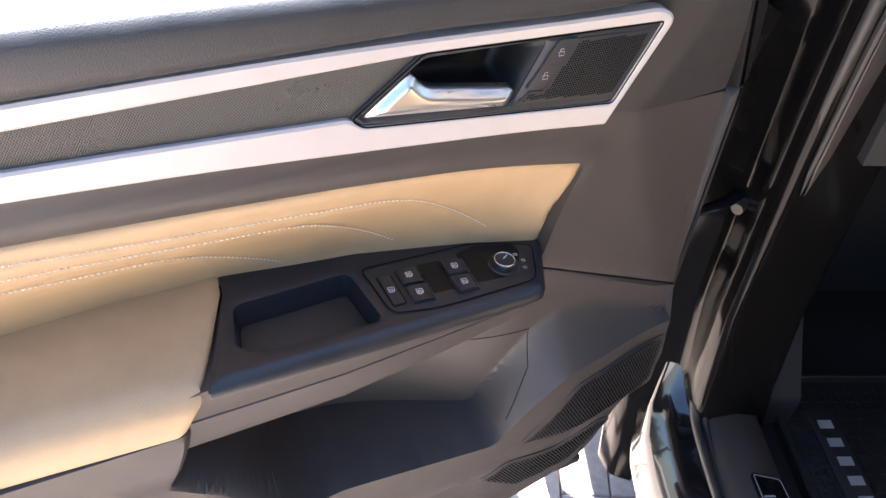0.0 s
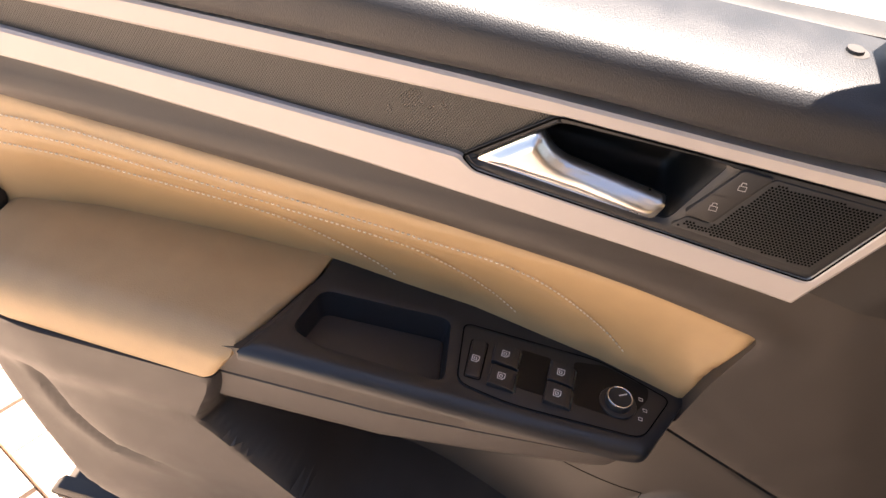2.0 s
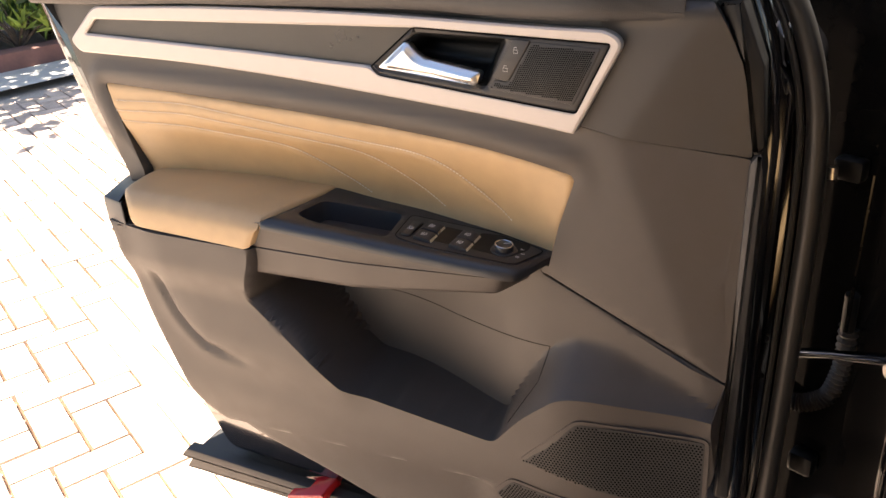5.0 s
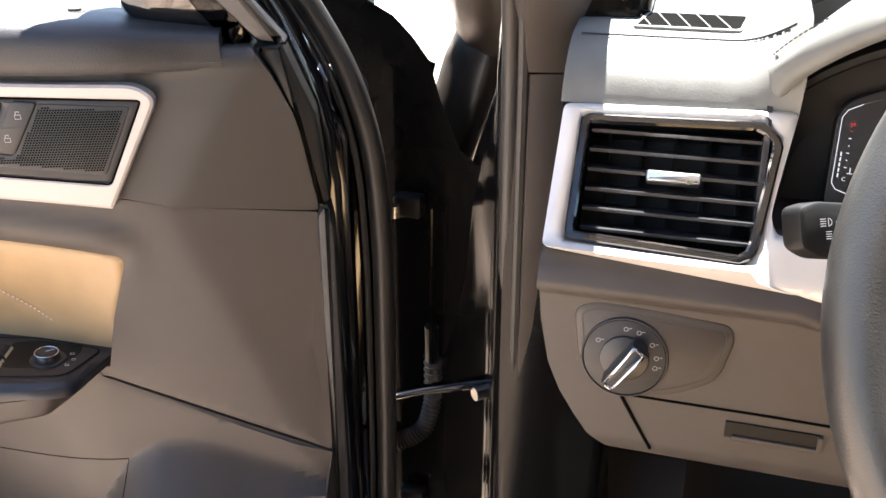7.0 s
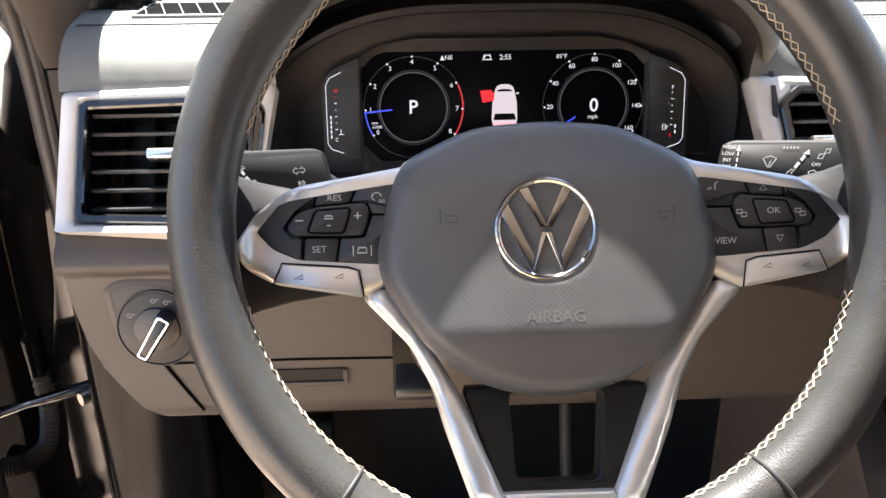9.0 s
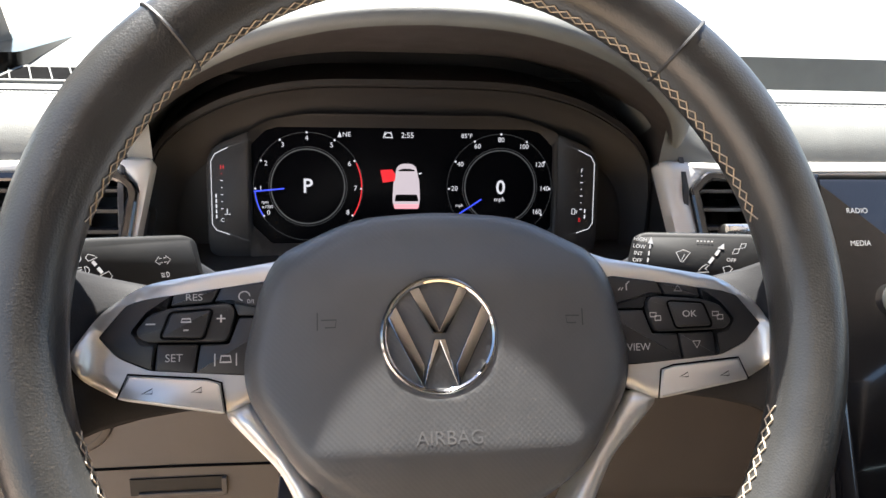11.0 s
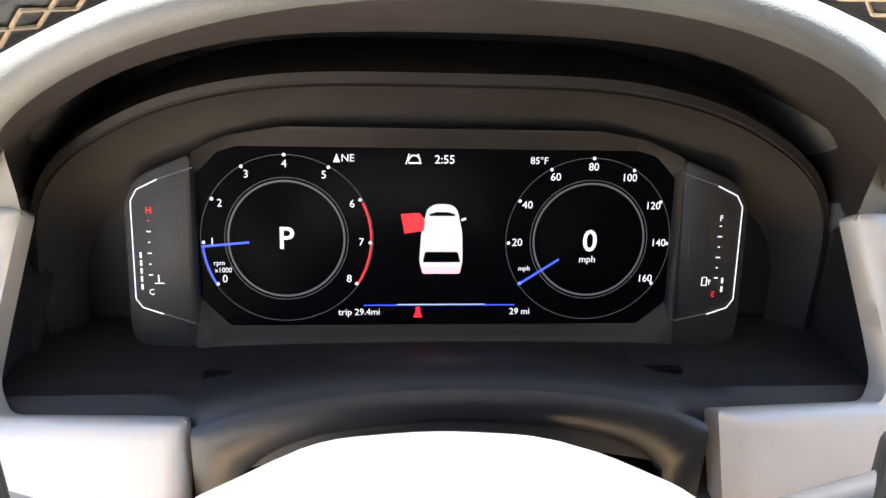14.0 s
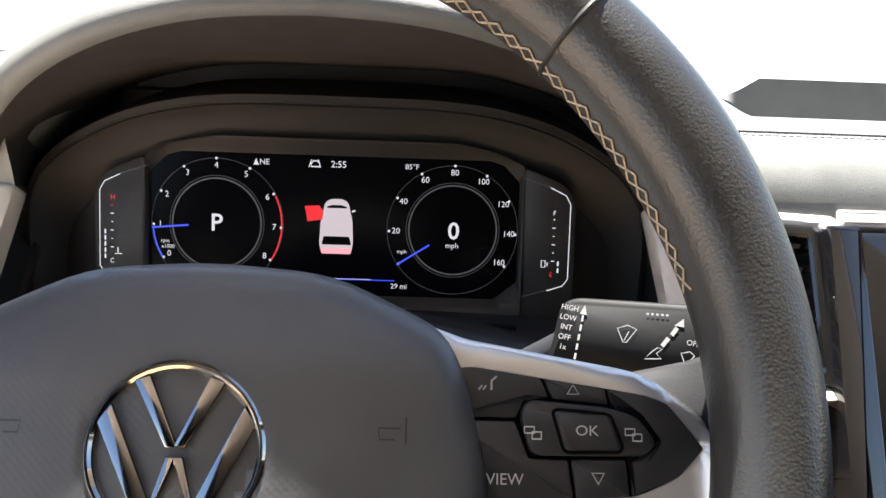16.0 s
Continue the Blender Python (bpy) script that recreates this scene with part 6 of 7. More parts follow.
        for v in w.verts:
            v.co.z = 0.0169 + float(0.002 * np.clip((0.155 - abs(v.co.x)) / 0.095, 0, 1)) - (0.0031 if abs(v.co.y) > 0.0085 or abs(v.co.x) < 0.0868 else 0.0)
            if 0.0085 > abs(v.co.y) and (abs(v.co.x) > 0.1165 or abs(v.co.x) < 0.0965) and abs(v.co.x) > 0.0868:
                v.co.z -= 0.0012
        part("key_print", w, KEYPRINT, bank, "pale key symbols")["kind"] = "stuff"
        lowb = rounded(mir([(-0.1330, -0.0280), (-0.1290, -0.0190), (-0.0985, -0.0215), (-0.0935, -0.0230), (-0.0915, -0.0350)]), 0.0015)
        lk = part("volume_key", lift(lowb, 0.008, 0.0140, 0.0010), WHEELSILVER, wheel, "satin silver rocker key")
        e = strip([(s * -0.1335, -0.0282), (s * -0.1295, -0.0184), (s * -0.0985, -0.0209), (s * -0.0929, -0.0226), (s * -0.0909, -0.0352)], 0.0008, 0)
        for v in e.verts:
            v.co.z = 0.0127 + float(0.002 * np.clip((0.155 - abs(v.co.x)) / 0.095, 0, 1))
        part("key_gap", e, BLACKHOLE, lk)
        sy = bmesh.new()
        for a in (-0.1215, -0.1025):
            strip([(s * a - 0.002, -0.0262), (s * a + 0.002, -0.0262), (s * a + 0.002, -0.0242)], 0.0005, 0, sy, closed=True)
        for v in sy.verts:
            v.co.z = 0.0143 + float(0.002 * np.clip((0.155 - abs(v.co.x)) / 0.095, 0, 1))
        part("key_print", sy, MATTE, lk)["kind"] = "stuff"
        # leather-wrapped spoke root behind the silver cover
        rows = []
        for k in range(7):
            t = k / 6
            x = 0.060 + 0.100 * t
            hh = 0.026 - 0.002 * t + 0.016 * t ** 3
            c = -0.007
            rows.append([(s * x, c + hh * math.cos(q), -0.006 + (0.014 + 0.0 * t) * math.sin(q)) for q in [2 * math.pi * i / 20 for i in range(20)]])
        part("spoke_core", loft(rows, closed=True, ends=True), SHADEDHIDE, wheel, "black leather spoke root", 70)
        # lower spoke, a silver band running down to the rim
        band = rounded(mir([(-0.0935, -0.0345), (-0.0800, -0.0300), (-0.0660, -0.0500), (-0.0480, -0.0800), (-0.0270, -0.1300), (-0.0180, -0.1520), (-0.0330, -0.1545), (-0.0430, -0.1320), (-0.0545, -0.0990), (-0.0600, -0.0790), (-0.0700, -0.0590)]), 0.006)

        def hl(x, y):
            return 0.013 - 0.006 * smooth((-0.08 - y) / 0.07) - 0.004 * np.clip(1 - reach(x, y, band) / 0.005, 0, 1) ** 2
        part("lower_spoke", sheet(band, hl, 0.004, 0.02, mapf=FLAT), WHEELSILVER, wheel, "satin silver lower spoke", 60)
    part("spoke_bridge", plate(rounded([(-0.0290, -0.130), (0.0290, -0.130), (0.0190, -0.1530), (-0.0190, -0.1530)], 0.004), -0.012, 0.0075, 0.003), WHEELSILVER, wheel, "satin silver bridge")
    insetp = rounded([(-0.046, -0.080), (0.046, -0.080), (0.027, -0.132), (-0.027, -0.132)], 0.004)
    holep = rounded([(-0.0230, -0.083), (0.0230, -0.083), (0.0200, -0.1265), (-0.0200, -0.1265)], 0.004)
    # darker than its own black, with the hub's shade in the colour
    part("lower_insert", ringplate(resample(insetp, 60), resample(holep, 60), -0.010, 0.004, 0.001), DEEP, wheel, "black insert, deepened for the hub shade")

    # airbag cover
    hub = rounded([(a - 0.003, b) for a, b in [(0.0, 0.0465), (-0.036, 0.0440), (-0.068, 0.0290), (-0.0745, 0.0150), (-0.0815, -0.0150), (-0.0795, -0.0300), (-0.0560, -0.0640), (-0.0300, -0.0800), (0.0, -0.0855), (0.0300, -0.0800), (0.0560, -0.0640), (0.0795, -0.0300), (0.0815, -0.0150), (0.0745, 0.0150), (0.068, 0.0290), (0.036, 0.0440)]], 0.012)

    def hh(x, y):
        d = reach(x, y, hub)
        v = 0.0315 - 0.010 * np.clip(np.abs(x + 0.003) / 0.08, 0, 1) ** 2.5 - 0.006 * np.clip(1 - d / 0.009, 0, 1) ** 2
        top = smooth((y - 0.012) / 0.03)
        fold = smooth((-0.050 - y) / 0.036)
        seat = smooth((0.0226 - np.hypot(x + 0.006, y + 0.0065)) / 0.0012)
        return v - 0.008 * top - 0.010 * fold - 0.0022 * seat
    ab = part("airbag_cover", sheet(hub, hh, 0.0028, 0.034, mapf=FLAT), HUBSKIN, wheel, "textured dark grey airbag cover", 60)
    wt = writing("AIRBAG", 0.0078, -0.003, -0.0470, 0.0, thick=0.0)
    for v in wt.verts:
        v.co.z = float(hh(np.array([v.co.x]), np.array([v.co.y]))[0]) + 0.00012
    part("airbag_lettering", wt, HUBSHELL, ab, "embossed lettering")
    for s in (-1, 1):
        hm = bmesh.new()
        strip([(s * 0.0545, -0.0035), (s * 0.0545, 0.0035)], 0.0005, 0, hm)
        strip([(s * 0.0530, 0.0005), (s * 0.0470, 0.0005), (s * 0.0475, -0.0025), (s * 0.0515, -0.0025)], 0.0005, 0, hm)
        for v in hm.verts:
            v.co.z = float(hh(np.array([v.co.x]), np.array([v.co.y]))[0]) + 0.0005
        part("horn_symbol", hm, SATIN, ab)
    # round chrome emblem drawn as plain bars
    bc = (-0.006, -0.0065)
    zb = 0.0294
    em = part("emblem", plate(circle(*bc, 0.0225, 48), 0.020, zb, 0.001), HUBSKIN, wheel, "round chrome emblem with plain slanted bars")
    part("emblem_ring", ringplate(circle(*bc, 0.0238, 64), circle(*bc, 0.0215, 64), 0.022, zb + 0.0024, 0.0008), DIMCHROME, em, "chrome ring with painted dark reflection")
    for pts in ([(-0.0120, 0.0180), (-0.0080, 0.0195), (0.0006, 0.0008), (-0.0026, 0.0008)], [(0.0120, 0.0180), (0.0080, 0.0195), (-0.0006, 0.0008), (0.0026, 0.0008)],
                [(-0.0208, 0.0070), (-0.0175, 0.0120), (-0.0062, -0.0120), (-0.0072, -0.0203)], [(0.0208, 0.0070), (0.0175, 0.0120), (0.0062, -0.0120), (0.0072, -0.0203)],
                [(-0.0068, -0.0203), (-0.0052, -0.0120), (-0.0022, -0.0016), (0.0006, -0.0016)], [(0.0068, -0.0203), (0.0052, -0.0120), (0.0022, -0.0016), (-0.0006, -0.0016)]):
        part("emblem_bar", plate([(bc[0] + a, bc[1] + b) for a, b in pts], zb - 0.001, zb + 0.0020, 0.0005), DIMCHROME, em)
    # boss behind the hub
    rows = []
    for c, k, rise, low in ((0.012, 0.0, 0.0, 1.0), (-0.015, 0.25, 0.0043, 1.0), (-0.030, 0.5, 0.0084, 1.0), (-0.045, 0.75, 0.0119, 1.0), (-0.060, 1.0, 0.0147, 0.98), (-0.075, 1.0, 0.0161, 0.9), (-0.090, 0.9, 0.0166, 0.7), (-0.105, 0.7, 0.0152, 0.5), (-0.120, 0.5, 0.0132, 0.4), (-0.126, 0.2, 0.0070, 0.3)):
        rows.append([(a * (0.985 + 0.03 * k) * (0.86 + 0.14 * min(1.0, low + 0.3)), (b * (0.985 - 0.05 * k) + rise) if b > 0 else b * low * (0.985 - 0.05 * k), c) for a, b in hub])
    part("hub_shell", loft(rows, closed=True, ends=True), HUBSHELL, wheel, "smooth dark grey hub shell", 60)
    rows = [[(q * math.cos(a), -0.01 + 0.8 * q * math.sin(a), c) for a in [2 * math.pi * i / 28 for i in range(28)]] for q, c in ((0.055, -0.05), (0.055, -0.07), (0.05, -0.11))]
    part("boss", loft(rows, closed=True, ends=True), MATTE, wheel, "black wheel boss", 50)


def dish(ob, side):
    """Sinks hub and spokes below the plane of the rim, keeping their proportions."""
    for v in ob.data.vertices:
        x, y, z = v.co
        if side and y > 0:
            y *= 0.88
        y -= 0.0035
        k = max(min(1.0, max(0.0, (abs(x) - 0.1425) / 0.012)), min(1.0, max(0.0, (-y - 0.085) / 0.07)))
        drop = (0.031 - 0.017 * k) * min(1.0, max(0.0, (z + 0.06) / 0.06))
        s = (0.406 - z + drop) / (0.406 - z)
        v.co = (-0.069 + (x + 0.069) * s, -0.045 + (y + 0.045) * s, z - drop)
    ob.data.update()


build_wheel()
for ob in wheel.children_recursive:
    if not ob.name.startswith("rim"):
        line = [ob, ob.parent, ob.parent.parent] if ob.parent != wheel else [ob]
        dish(ob, any(o and o.name.split(".")[0] in ("side_spoke", "button_bank", "volume_key", "spoke_core") for o in line))

# ---- column stalks ----


def stalk(side, label):
    e = thing("column_stalk", pose(0, 0, 0), label, "stalk", "steering column stalks")
    m = pose(-0.0095 + side * 0.1545, 0.388, 1.1385, 66, 0, side * -27)
    m = m @ Matrix.Diagonal((0.64, 0.66, 0.8, 1))
    b = rounded([(-0.056, -0.017), (-0.054, 0.019), (-0.045, 0.0235), (0.050, 0.0245), (0.066, 0.019), (0.066, -0.012), (0.05, -0.020), (-0.05, -0.021)], 0.006)
    b = [(side * p, q + side * side * p * 0.10) for p, q in b]
    part("paddle", plate(b, -0.012, 0.008, 0.004, on(m)), DEEP, e, "satin black stalk paddle")
    part("arm", tube([on(m)(-side * 0.046, -0.010, -0.003), (-0.012 + side * 0.088, 0.420, 1.095), (-0.012 + side * 0.045, 0.44, 1.070)], [0.0070, 0.0080, 0.010], 12), SATIN, e)
    w = bmesh.new()
    z = 0.0083
    f = on(m)
    if side > 0:
        for i, t in enumerate(("HIGH", "LOW", "INT", "OFF", "1x")):
            writing(t, 0.0048, -0.0465, 0.0115 - 0.0062 * i, z, "CENTER", w, f, thick=0.004)
        for i in range(5):
            strip([(-0.0372, 0.0085 - 0.006 * i), (-0.0372, 0.0045 - 0.006 * i)], 0.0014, z, w, f)
        plate([(-0.0395, 0.009), (-0.0349, 0.009), (-0.0372, 0.0150)], z - 0.0002, z, 0, f, w)
        strip([(-0.014, 0.0045), (-0.008, 0.0075), (-0.002, 0.0060), (-0.007, -0.0030), (-0.009, -0.0030)], 0.0006, z, w, f, True)
        strip([(-0.0065, 0.004), (-0.0085, -0.002)], 0.0005, z, w, f)
        for p, q in (((0.015, -0.001), (0.018, 0.0045)), ((0.0195, 0.0065), (0.022, 0.0115))):
            strip([p, q], 0.0026, z, w, f)
        strip([(0.006, -0.0105), (0.016, -0.0085), (0.0125, -0.006), (0.0155, -0.0025), (0.0125, -0.0025), (0.0095, -0.0055)], 0.0006, z, w, f, True)
        plate([(0.020, 0.0125), (0.026, 0.0125), (0.0250, 0.0175)], z - 0.0002, z, 0, f, w)
        writing("OFF", 0.0046, 0.0330, 0.004, z, "CENTER", w, f)
        strip([(0.027, -0.003), (0.032, -0.001), (0.035, -0.003), (0.0315, -0.0085), (0.0300, -0.0085)], 0.0006, z, w, f, True)
        for q in range(4):
            strip([(0.0275 + 0.0018 * q, -0.0105), (0.0272 + 0.0018 * q, -0.0125)], 0.0005, z, w, f)
        strip([(0.033, 0.0095), (0.0375, 0.0105), (0.0385, 0.0145), (0.0345, 0.0140)], 0.0006, z, w, f, True)
        strip([(0.0385, 0.0150), (0.0425, 0.0160), (0.0435, 0.0200), (0.0395, 0.0190)], 0.0006, z, w, f, True)
        for q in range(5):
            strip([(0.002 + 0.003 * q, 0.0165 + 0.0003 * q), (0.0036 + 0.003 * q, 0.0167 + 0.0003 * q)], 0.0012, z, w, f)
    else:
        for i in range(3):
            x, y = -0.0415 + 0.0045 * i, 0.0125 - 0.0100 * i
            strip(circle(x, y, 0.0030, 10, -90, 90), 0.0006, z, w, f, True)
            for k in range(4):
                strip([(x - 0.0072, y + 0.0027 - 0.0018 * k), (x - 0.0022, y + 0.0027 - 0.0018 * k)], 0.0006, z, w, f)
        writing("1x", 0.0038, -0.0270, -0.0095, z, "CENTER", w, f)
        for p, q in (((-0.0305, 0.0085), (-0.0285, 0.0050)), ((-0.0275, 0.0030), (-0.0250, -0.0015))):
            strip([p, q], 0.0026, z, w, f)
        strip([(-0.0335, 0.0090), (-0.0265, 0.0110), (-0.0285, 0.0125), (-0.0330, 0.0145), (-0.0350, 0.0120)], 0.0006, z, w, f, True)
        strip([(-0.0275, -0.0035), (-0.0200, -0.0010), (-0.0180, -0.0050), (-0.0210, -0.0085), (-0.0270, -0.0070)], 0.0006, z, w, f, True)
        for k in (-1, 1):
            strip([(0.023 + k * 0.0006, 0.0025), (0.023 + k * 0.0028, 0.0025), (0.023 + k * 0.0028, 0.0042), (0.023 + k * 0.0062, 0.0008), (0.023 + k * 0.0028, -0.0026), (0.023 + k * 0.0028, -0.0009), (0.023 + k * 0.0006, -0.0009)], 0.0005, z, w, f)
        strip(circle(0.024, -0.0110, 0.0020, 10, -90, 90), 0.0005, z, w, f, True)
        for k in range(3):
            strip([(0.0195, -0.0095 - 0.0014 * k), (0.0225, -0.0095 - 0.0014 * k)], 0.0005, z, w, f)
    part("stalk_print", w, STALKPRINT, e, "white printed symbols")["kind"] = "stuff"


stalk(-1, "black light and turn signal stalk with white symbols")
stalk(1, "black wiper stalk with white lettering")

# ---- steering column, pedals, mat ----
column = thing("steering_column", pose(0, 0, 0), "dark plastic steering column shroud", "steering column")
rows = []
for y, z, w, h in ((0.335, 1.115, 0.056, 0.042), (0.36, 1.088, 0.060, 0.052), (0.39, 1.055, 0.066, 0.060), (0.42, 1.033, 0.071, 0.064), (0.46, 1.012, 0.073, 0.064), (0.54, 0.985, 0.073, 0.06)):
    rows.append([(-0.014 + w * math.copysign(abs(math.cos(a)) ** 0.6, math.cos(a)), y + 0.3 * h * math.sin(a), z + h * math.copysign(abs(math.sin(a)) ** 0.6, math.sin(a))) for a in [2 * math.pi * i / 32 for i in range(32)]])
part("shroud", loft(rows, closed=True, ends=True), PLASTIC, column, "dark plastic shroud", 50)
part("tilt_lever", box(-0.097, -0.045, 0.435, 0.475, 0.9435, 0.955, 0.004), SATIN, column, "black tilt lever")

brake = thing("brake_pedal", pose(0, 0, 0), "black ribbed brake pedal", "pedal")
part("pad", box(-0.055, 0.055, 0.775, 0.79, 0.47, 0.53, 0.006), MATRUBBER, brake)
for i in range(6):
    part("rib", box(-0.045 + 0.018 * i, -0.036 + 0.018 * i, 0.772, 0.777, 0.476, 0.524, 0.001), MATRUBBER, brake)
part("arm", tube([(0.0, 0.79, 0.51), (0.0, 0.87, 0.68), (0.0, 0.90, 0.88)], 0.011, 10), MATTE, brake)
gas = thing("accelerator_pedal", pose(0, 0, 0), "black accelerator pedal above the mat", "pedal")
part("pad", box(0.105, 0.155, 0.80, 0.815, 0.33, 0.50, 0.006), MATRUBBER, gas)
part("arm", tube([(0.13, 0.815, 0.48), (0.13, 0.90, 0.70)], 0.010, 10), MATTE, gas)
rest = thing("foot_rest", pose(0, 0, 0), "smooth black foot rest beside the kick panel", "foot rest")
part("rest_pad", loft([[(x, y, z) for y, z in rounded([(0.70, 0.37), (0.72, 0.39), (0.90, 0.60), (0.93, 0.60), (0.93, 0.3), (0.70, 0.3)], 0.01)] for x in (-0.305, -0.20)], closed=True, ends=True), MATTE, rest, "", 50)

mat = thing("floor_mat", pose(0, 0, 0), "black ribbed rubber floor mat on the footwell floor", "floor mat")
part("mat_base", plate(rounded([(-0.225, -0.2), (0.22, -0.2), (0.22, 0.79), (-0.225, 0.79)], 0.03), 0.300, 0.310, 0.003), MATRUBBER, mat)
part("mat_lip", ringplate(resample(rounded([(-0.225, -0.2), (0.22, -0.2), (0.22, 0.79), (-0.225, 0.79)], 0.03), 80), resample(rounded([(-0.217, -0.19), (0.212, -0.19), (0.212, 0.782), (-0.217, 0.782)], 0.03), 80), 0.305, 0.325, 0.002), MATRUBBER, mat, "raised mat lip")
ribs = bmesh.new()
for i in range(30):
    for j in range(40):
        x, y = -0.205 + 0.0138 * i, 0.06 + 0.0178 * j
        if (i + j) % 2:
            box(x, x + 0.013, y + 0.002, y + 0.006, 0.309, 0.3125, 0, ribs)
        else:
            box(x + 0.004, x + 0.008, y - 0.002, y + 0.013, 0.309, 0.3125, 0, ribs)
part("mat_ribs", ribs, MATRUBBER, mat)["kind"] = "stuff"
plq = part("mat_plaque", plate(rounded([(-0.160, 0.50), (-0.112, 0.50), (-0.118, 0.72), (-0.166, 0.72)], 0.004), 0.308, 0.3145, 0.001), MATTE, mat, "plain mat plaque")
for i in range(5):
    part("plaque_bar", strip([(-0.153 + 0.0028 * i, 0.690 - 0.036 * i), (-0.128 + 0.0028 * i, 0.690 - 0.036 * i)], 0.017, 0.3149), GREYMARK, plq, "pale grey bar")

# ---- forecourt ----
def build_ground():
    bm = bmesh.new()
    bmesh.ops.create_grid(bm, x_segments=8, y_segments=8, size=400)
    g = finish(bm, "ground", SAND)
    g.location.z = -0.03
    tagged(g, "sandy ground under and round the paving", "ground", kind="structure")
    # kerb, edging and bed on the far side
    kerb = [[(x, y, z) for x, z in ((-6.25 - 0.10 * (y - 1.4), 0.03), (-6.27 - 0.10 * (y - 1.4), 0.04), (-6.75 - 0.10 * (y - 1.4), 0.045), (-6.78 - 0.10 * (y - 1.4), -0.02))] for y in (-3, 0, 1, 2, 3, 6)]
    k = finish(loft(kerb), "kerb", KERB)
    tagged(k, "pale concrete kerb beside the paving", "kerb", kind="structure")
    wall = [[(x - 0.10 * (y - 1.4), y, z) for x, z in ((-6.78, 0.0), (-6.78, 0.16), (-6.80, 0.17), (-6.93, 0.17), (-6.95, 0.1))] for y in (-3, 0, 1, 2, 3, 6)]
    w = finish(loft(wall), "bed_edging", BEDWALL)
    tagged(w, "low red-brown edging block along the planting bed", "edging", kind="structure")
    soil = [[(x, y, 0.13 + 0.05 * noise.noise((x, y, 0))) for y in [-3 + 0.4 * j for j in range(24)]] for x in [-6.9 - 0.4 * i for i in range(12)]]
    s = finish(loft(soil), "planting_bed", SOIL)
    tagged(s, "dark mulch soil of the planting bed", "soil", kind="structure")


def shrub(x, y, size, mat, seed, label, long_leaf):
    rnd = random.Random(seed)
    e = thing("shrub", pose(x, y, 0.12), label, "shrub", "shrubs in the bed")
    stems, leaves = bmesh.new(), bmesh.new()
    for i in range(14 if not long_leaf else 18):
        a, el = rnd.uniform(0, 2 * math.pi), rnd.uniform(0.5, 1.3)
        L = size * rnd.uniform(0.6, 1.1)
        tip = Vector((math.cos(a) * math.cos(el), math.sin(a) * math.cos(el), math.sin(el))) * L
        mid = tip * 0.5 + Vector((0, 0, 0.12 * L))
        tube([(0, 0, 0), mid, tip], [0.012, 0.008, 0.003], 5, bm=stems)
        for j in range(30 if not long_leaf else 16):
            t = rnd.uniform(0.25, 1.05)
            p = mid.lerp(tip, t) + Vector([rnd.gauss(0, 0.05 * size) for _ in range(3)])
            d = Vector([rnd.gauss(0, 1) for _ in range(3)]) + tip.normalized() * (2 if long_leaf else 0.6)
            d.normalize()
            n = d.cross(Vector([rnd.gauss(0, 1) for _ in range(3)])).normalized()
            ln = (0.17 if long_leaf else 0.085) * rnd.uniform(0.7, 1.3)
            wd = ln * (0.10 if long_leaf else 0.28)
            up = d.cross(n)
            q = [p, p + d * ln * 0.4 + n * wd, p + d * ln + up * -0.15 * ln, p + d * ln * 0.4 - n * wd]
            c = leaves.verts.new(p + d * ln * 0.45 - up * 0.12 * wd)
            v = [leaves.verts.new(k) for k in q]
            for k in range(4):
                leaves.faces.new((v[k - 1], v[k], c))
    part("stems", stems, SOIL, e)
    part("foliage", leaves, mat, e)
    return e


build_ground()
random.seed(5)
for i in range(16):
    x, y = -7.3 - 0.38 * (i % 5) + random.uniform(-0.1, 0.1), 0.2 + 0.48 * (i // 2 % 8) * 0.8 + random.uniform(-0.15, 0.15)
    shrub(x, y, 0.55 + 0.16 * (i % 5), LEAF, i, "leafy green shrub in the planting bed", False)
for i, (x, y) in enumerate(((-7.05, 1.15), (-7.1, 1.75), (-7.0, 2.2), (-7.1, 0.6))):
    shrub(x, y, 0.42, PALELEAF, 40 + i, "low yellow-green fan-leaved plant at the bed's edge", True)



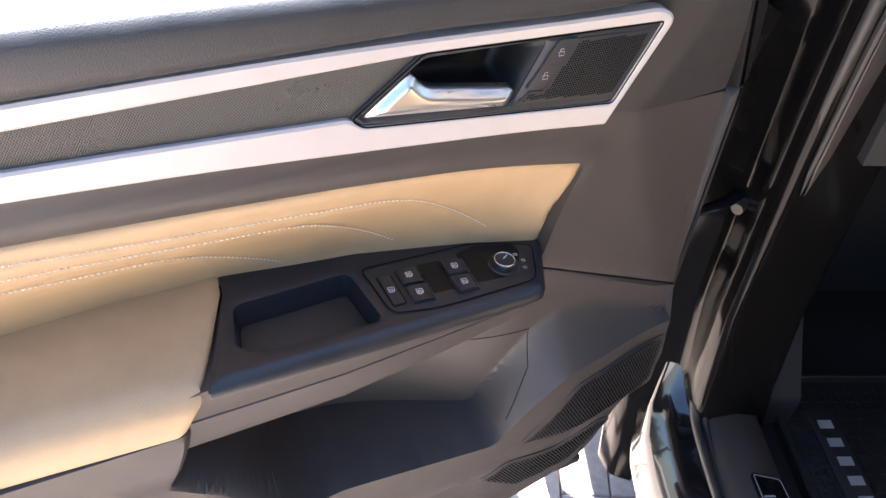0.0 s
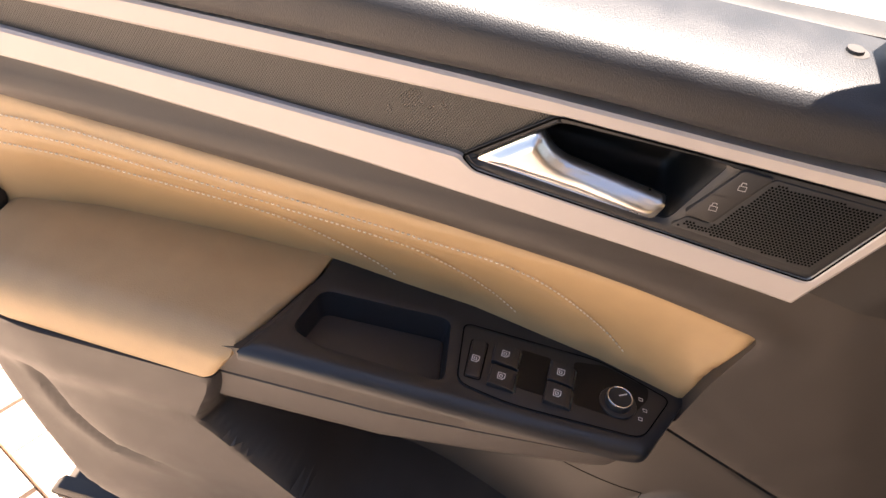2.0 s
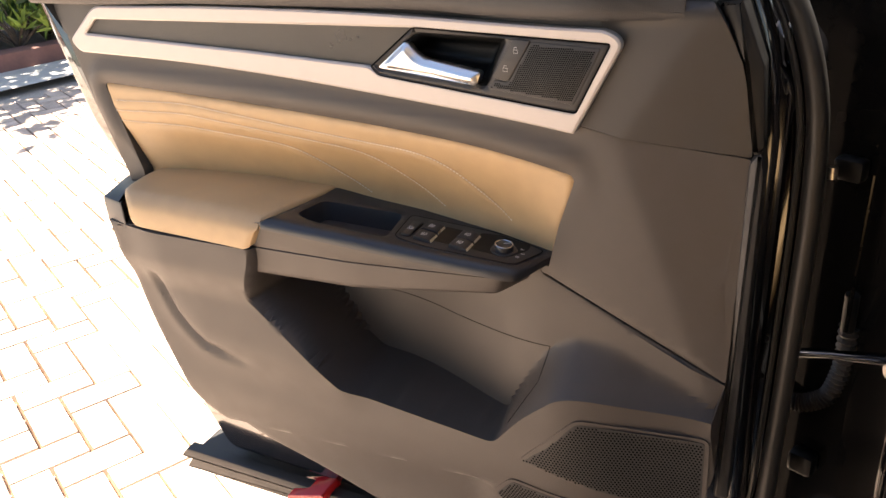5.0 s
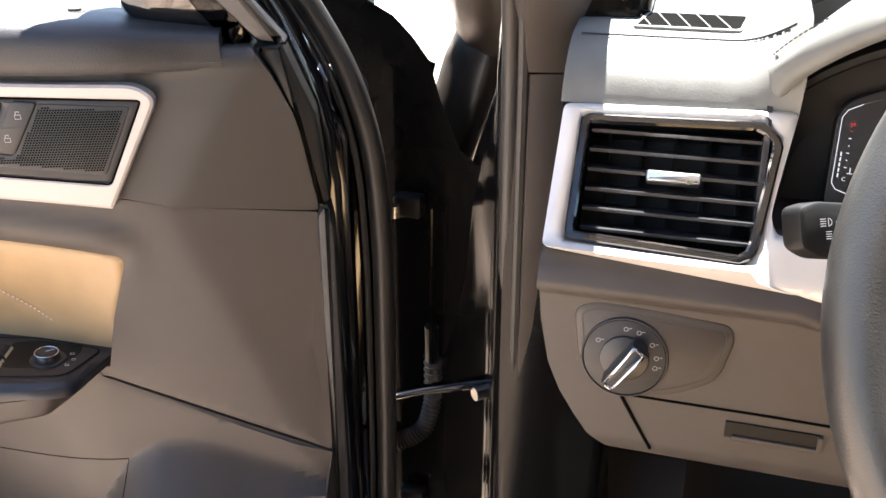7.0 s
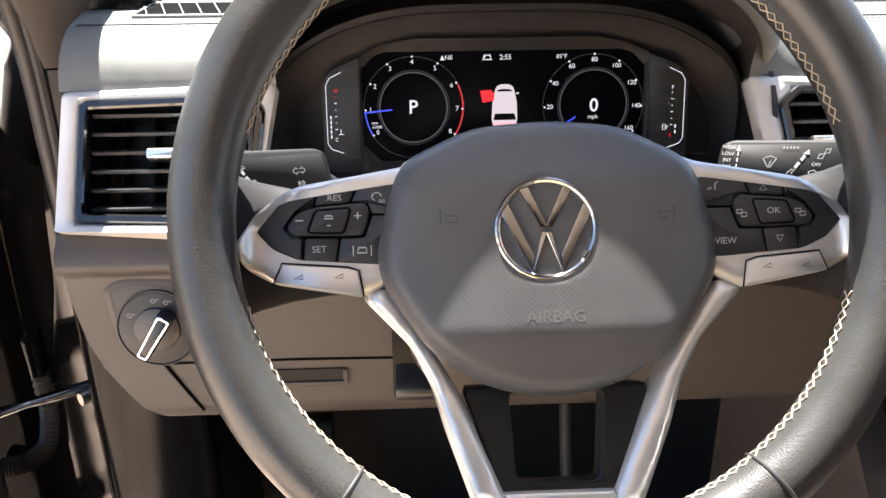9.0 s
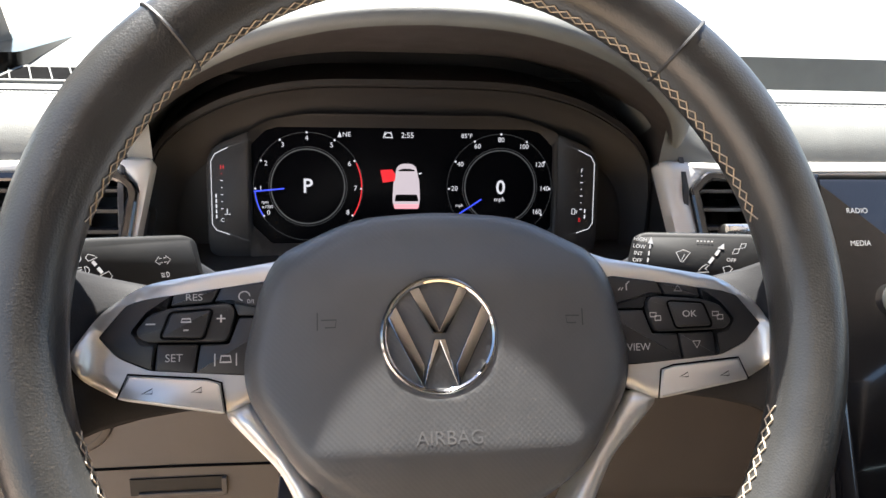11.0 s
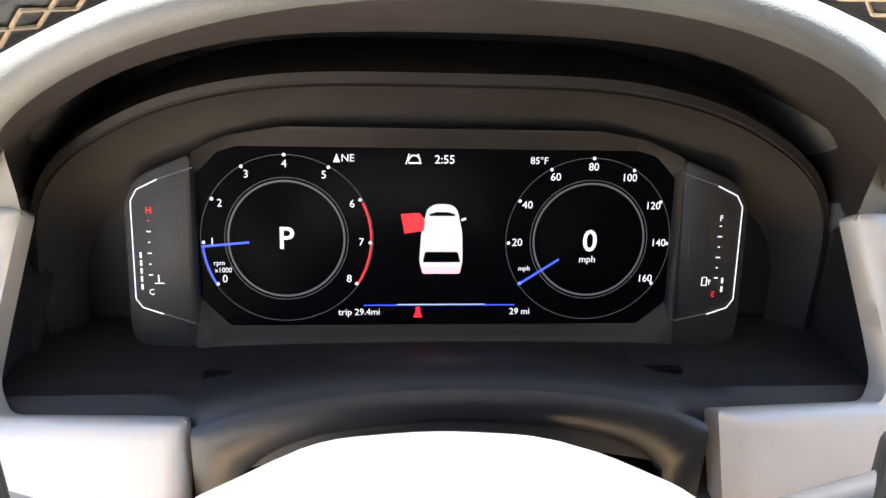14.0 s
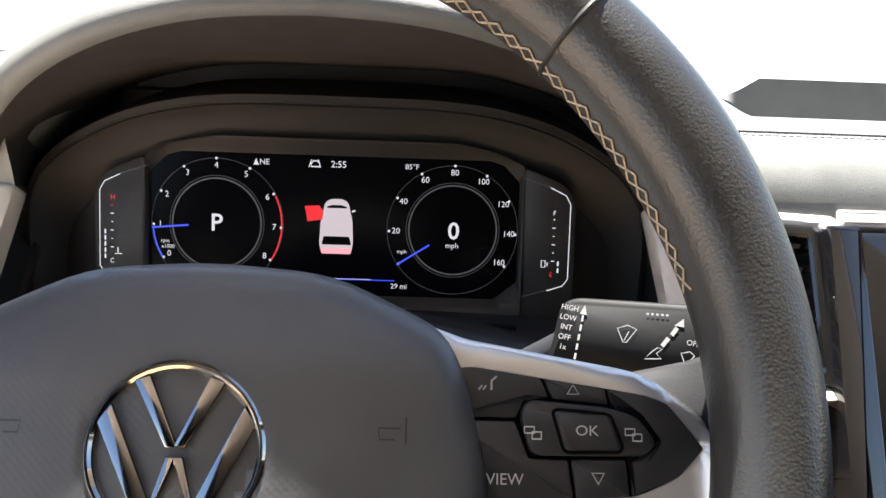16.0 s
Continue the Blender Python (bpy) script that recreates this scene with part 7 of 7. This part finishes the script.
def shade_tree():
    """A tree in the bed whose crown reaches over the kerb."""
    rnd = random.Random(11)
    e = thing("tree", pose(-8.7, 3.6, 0.1), "leafy green tree shading the planting bed and kerb", "tree")
    trunk, leaves = bmesh.new(), bmesh.new()
    tube([(0, 0, 0), (0.1, -0.05, 1.2), (0.25, -0.15, 2.4), (0.4, -0.3, 3.4)], [0.13, 0.11, 0.085, 0.05], 9, bm=trunk)
    for i in range(46):
        at = Vector((0.25, -0.15, 2.4)).lerp(Vector((0.4, -0.3, 3.4)), rnd.random())
        tip = Vector((rnd.uniform(-0.9, 2.95), rnd.uniform(-3.0, 1.6), rnd.uniform(3.0, 4.6)))
        mid = at.lerp(tip, 0.5) + Vector((0, 0, 0.25))
        tube([at, mid, tip], [0.035, 0.02, 0.006], 5, bm=trunk)
        for j in range(130):
            p = mid.lerp(tip, rnd.uniform(0.5, 1.1)) + Vector((rnd.gauss(0, 0.26), rnd.gauss(0, 0.26), rnd.gauss(0, 0.14)))
            a = rnd.uniform(0, 2 * math.pi)
            d = Vector((math.cos(a), math.sin(a), rnd.uniform(-0.5, 0.2))).normalized()
            n = d.cross(Vector((rnd.gauss(0, 0.4), rnd.gauss(0, 0.4), 1))).normalized()
            ln = rnd.uniform(0.14, 0.24)
            q = [leaves.verts.new(k) for k in (p, p + d * ln * 0.45 + n * ln * 0.25, p + d * ln + Vector((0, 0, -0.2 * ln)), p + d * ln * 0.45 - n * ln * 0.25)]
            leaves.faces.new(q)
    part("trunk", trunk, SOIL, e, "brown trunk and limbs")
    part("crown", leaves, LEAF, e, "loose green crown")


shade_tree()

# pavers in a herringbone bond
paving = thing("paving", pose(0, 0, 0, 0, 0, -5), "sunlit tan and red concrete block paving in herringbone bond", "paving", kind="structure")


def paver_mesh(lx, ly):
    bm = plate([(0.0014, 0.0014), (lx - 0.0014, 0.0014), (lx - 0.0014, ly - 0.0014), (0.0014, ly - 0.0014)], -0.035, 0.0, 0.004)
    me = bpy.data.meshes.new("paver")
    bm.to_mesh(me)
    bm.free()
    me.materials.append(PAVER)
    return me


def pave():
    wide, tall = paver_mesh(0.2, 0.1), paver_mesh(0.1, 0.2)
    rest = bmesh.new()
    near = 0
    rnd = random.Random(3)
    for i in range(-80, 30):
        for j in range(-60, 60):
            # herringbone cells
            k = (i - j) % 4
            if k == 0:
                me, x, y, lx, ly = wide, i * 0.1, j * 0.1, 0.2, 0.1
            elif k == 3:
                me, x, y, lx, ly = tall, i * 0.1, j * 0.1, 0.1, 0.2
            else:
                continue
            if not (-6.6 < x < 1.5 and -2.5 < y < 3.4):
                continue
            if x < -6.2 - 0.10 * (y - 1.4) + 0.5 - 0.55:
                continue
            dz = rnd.uniform(-0.0015, 0.0015)
            if -2.95 < x < -0.3 and 0.15 < y < 1.25 and near < 300:
                o = new("paver", me)
                o.parent = paving
                o.location = (x, y, dz)
                near += 1
            else:
                b = 0.004
                q = [(x + 0.0014, y + 0.0014), (x + lx - 0.0014, y + 0.0014), (x + lx - 0.0014, y + ly - 0.0014), (x + 0.0014, y + ly - 0.0014)]
                lo = [rest.verts.new((a, c, dz - 0.033)) for a, c in q]
                c0 = (x + lx / 2, y + ly / 2)
                hi = [rest.verts.new((a + math.copysign(b, c0[0] - a), c + math.copysign(b, c0[1] - c), dz)) for a, c in q]
                for t in range(4):
                    rest.faces.new((lo[t - 1], lo[t], hi[t], hi[t - 1]))
                rest.faces.new(hi)
    me = bpy.data.meshes.new("paver_field")
    rest.to_mesh(me)
    rest.free()
    me.materials.append(PAVER)
    o = new("paver_field", me)
    o.parent = paving
    o["kind"] = "stuff"


pave()
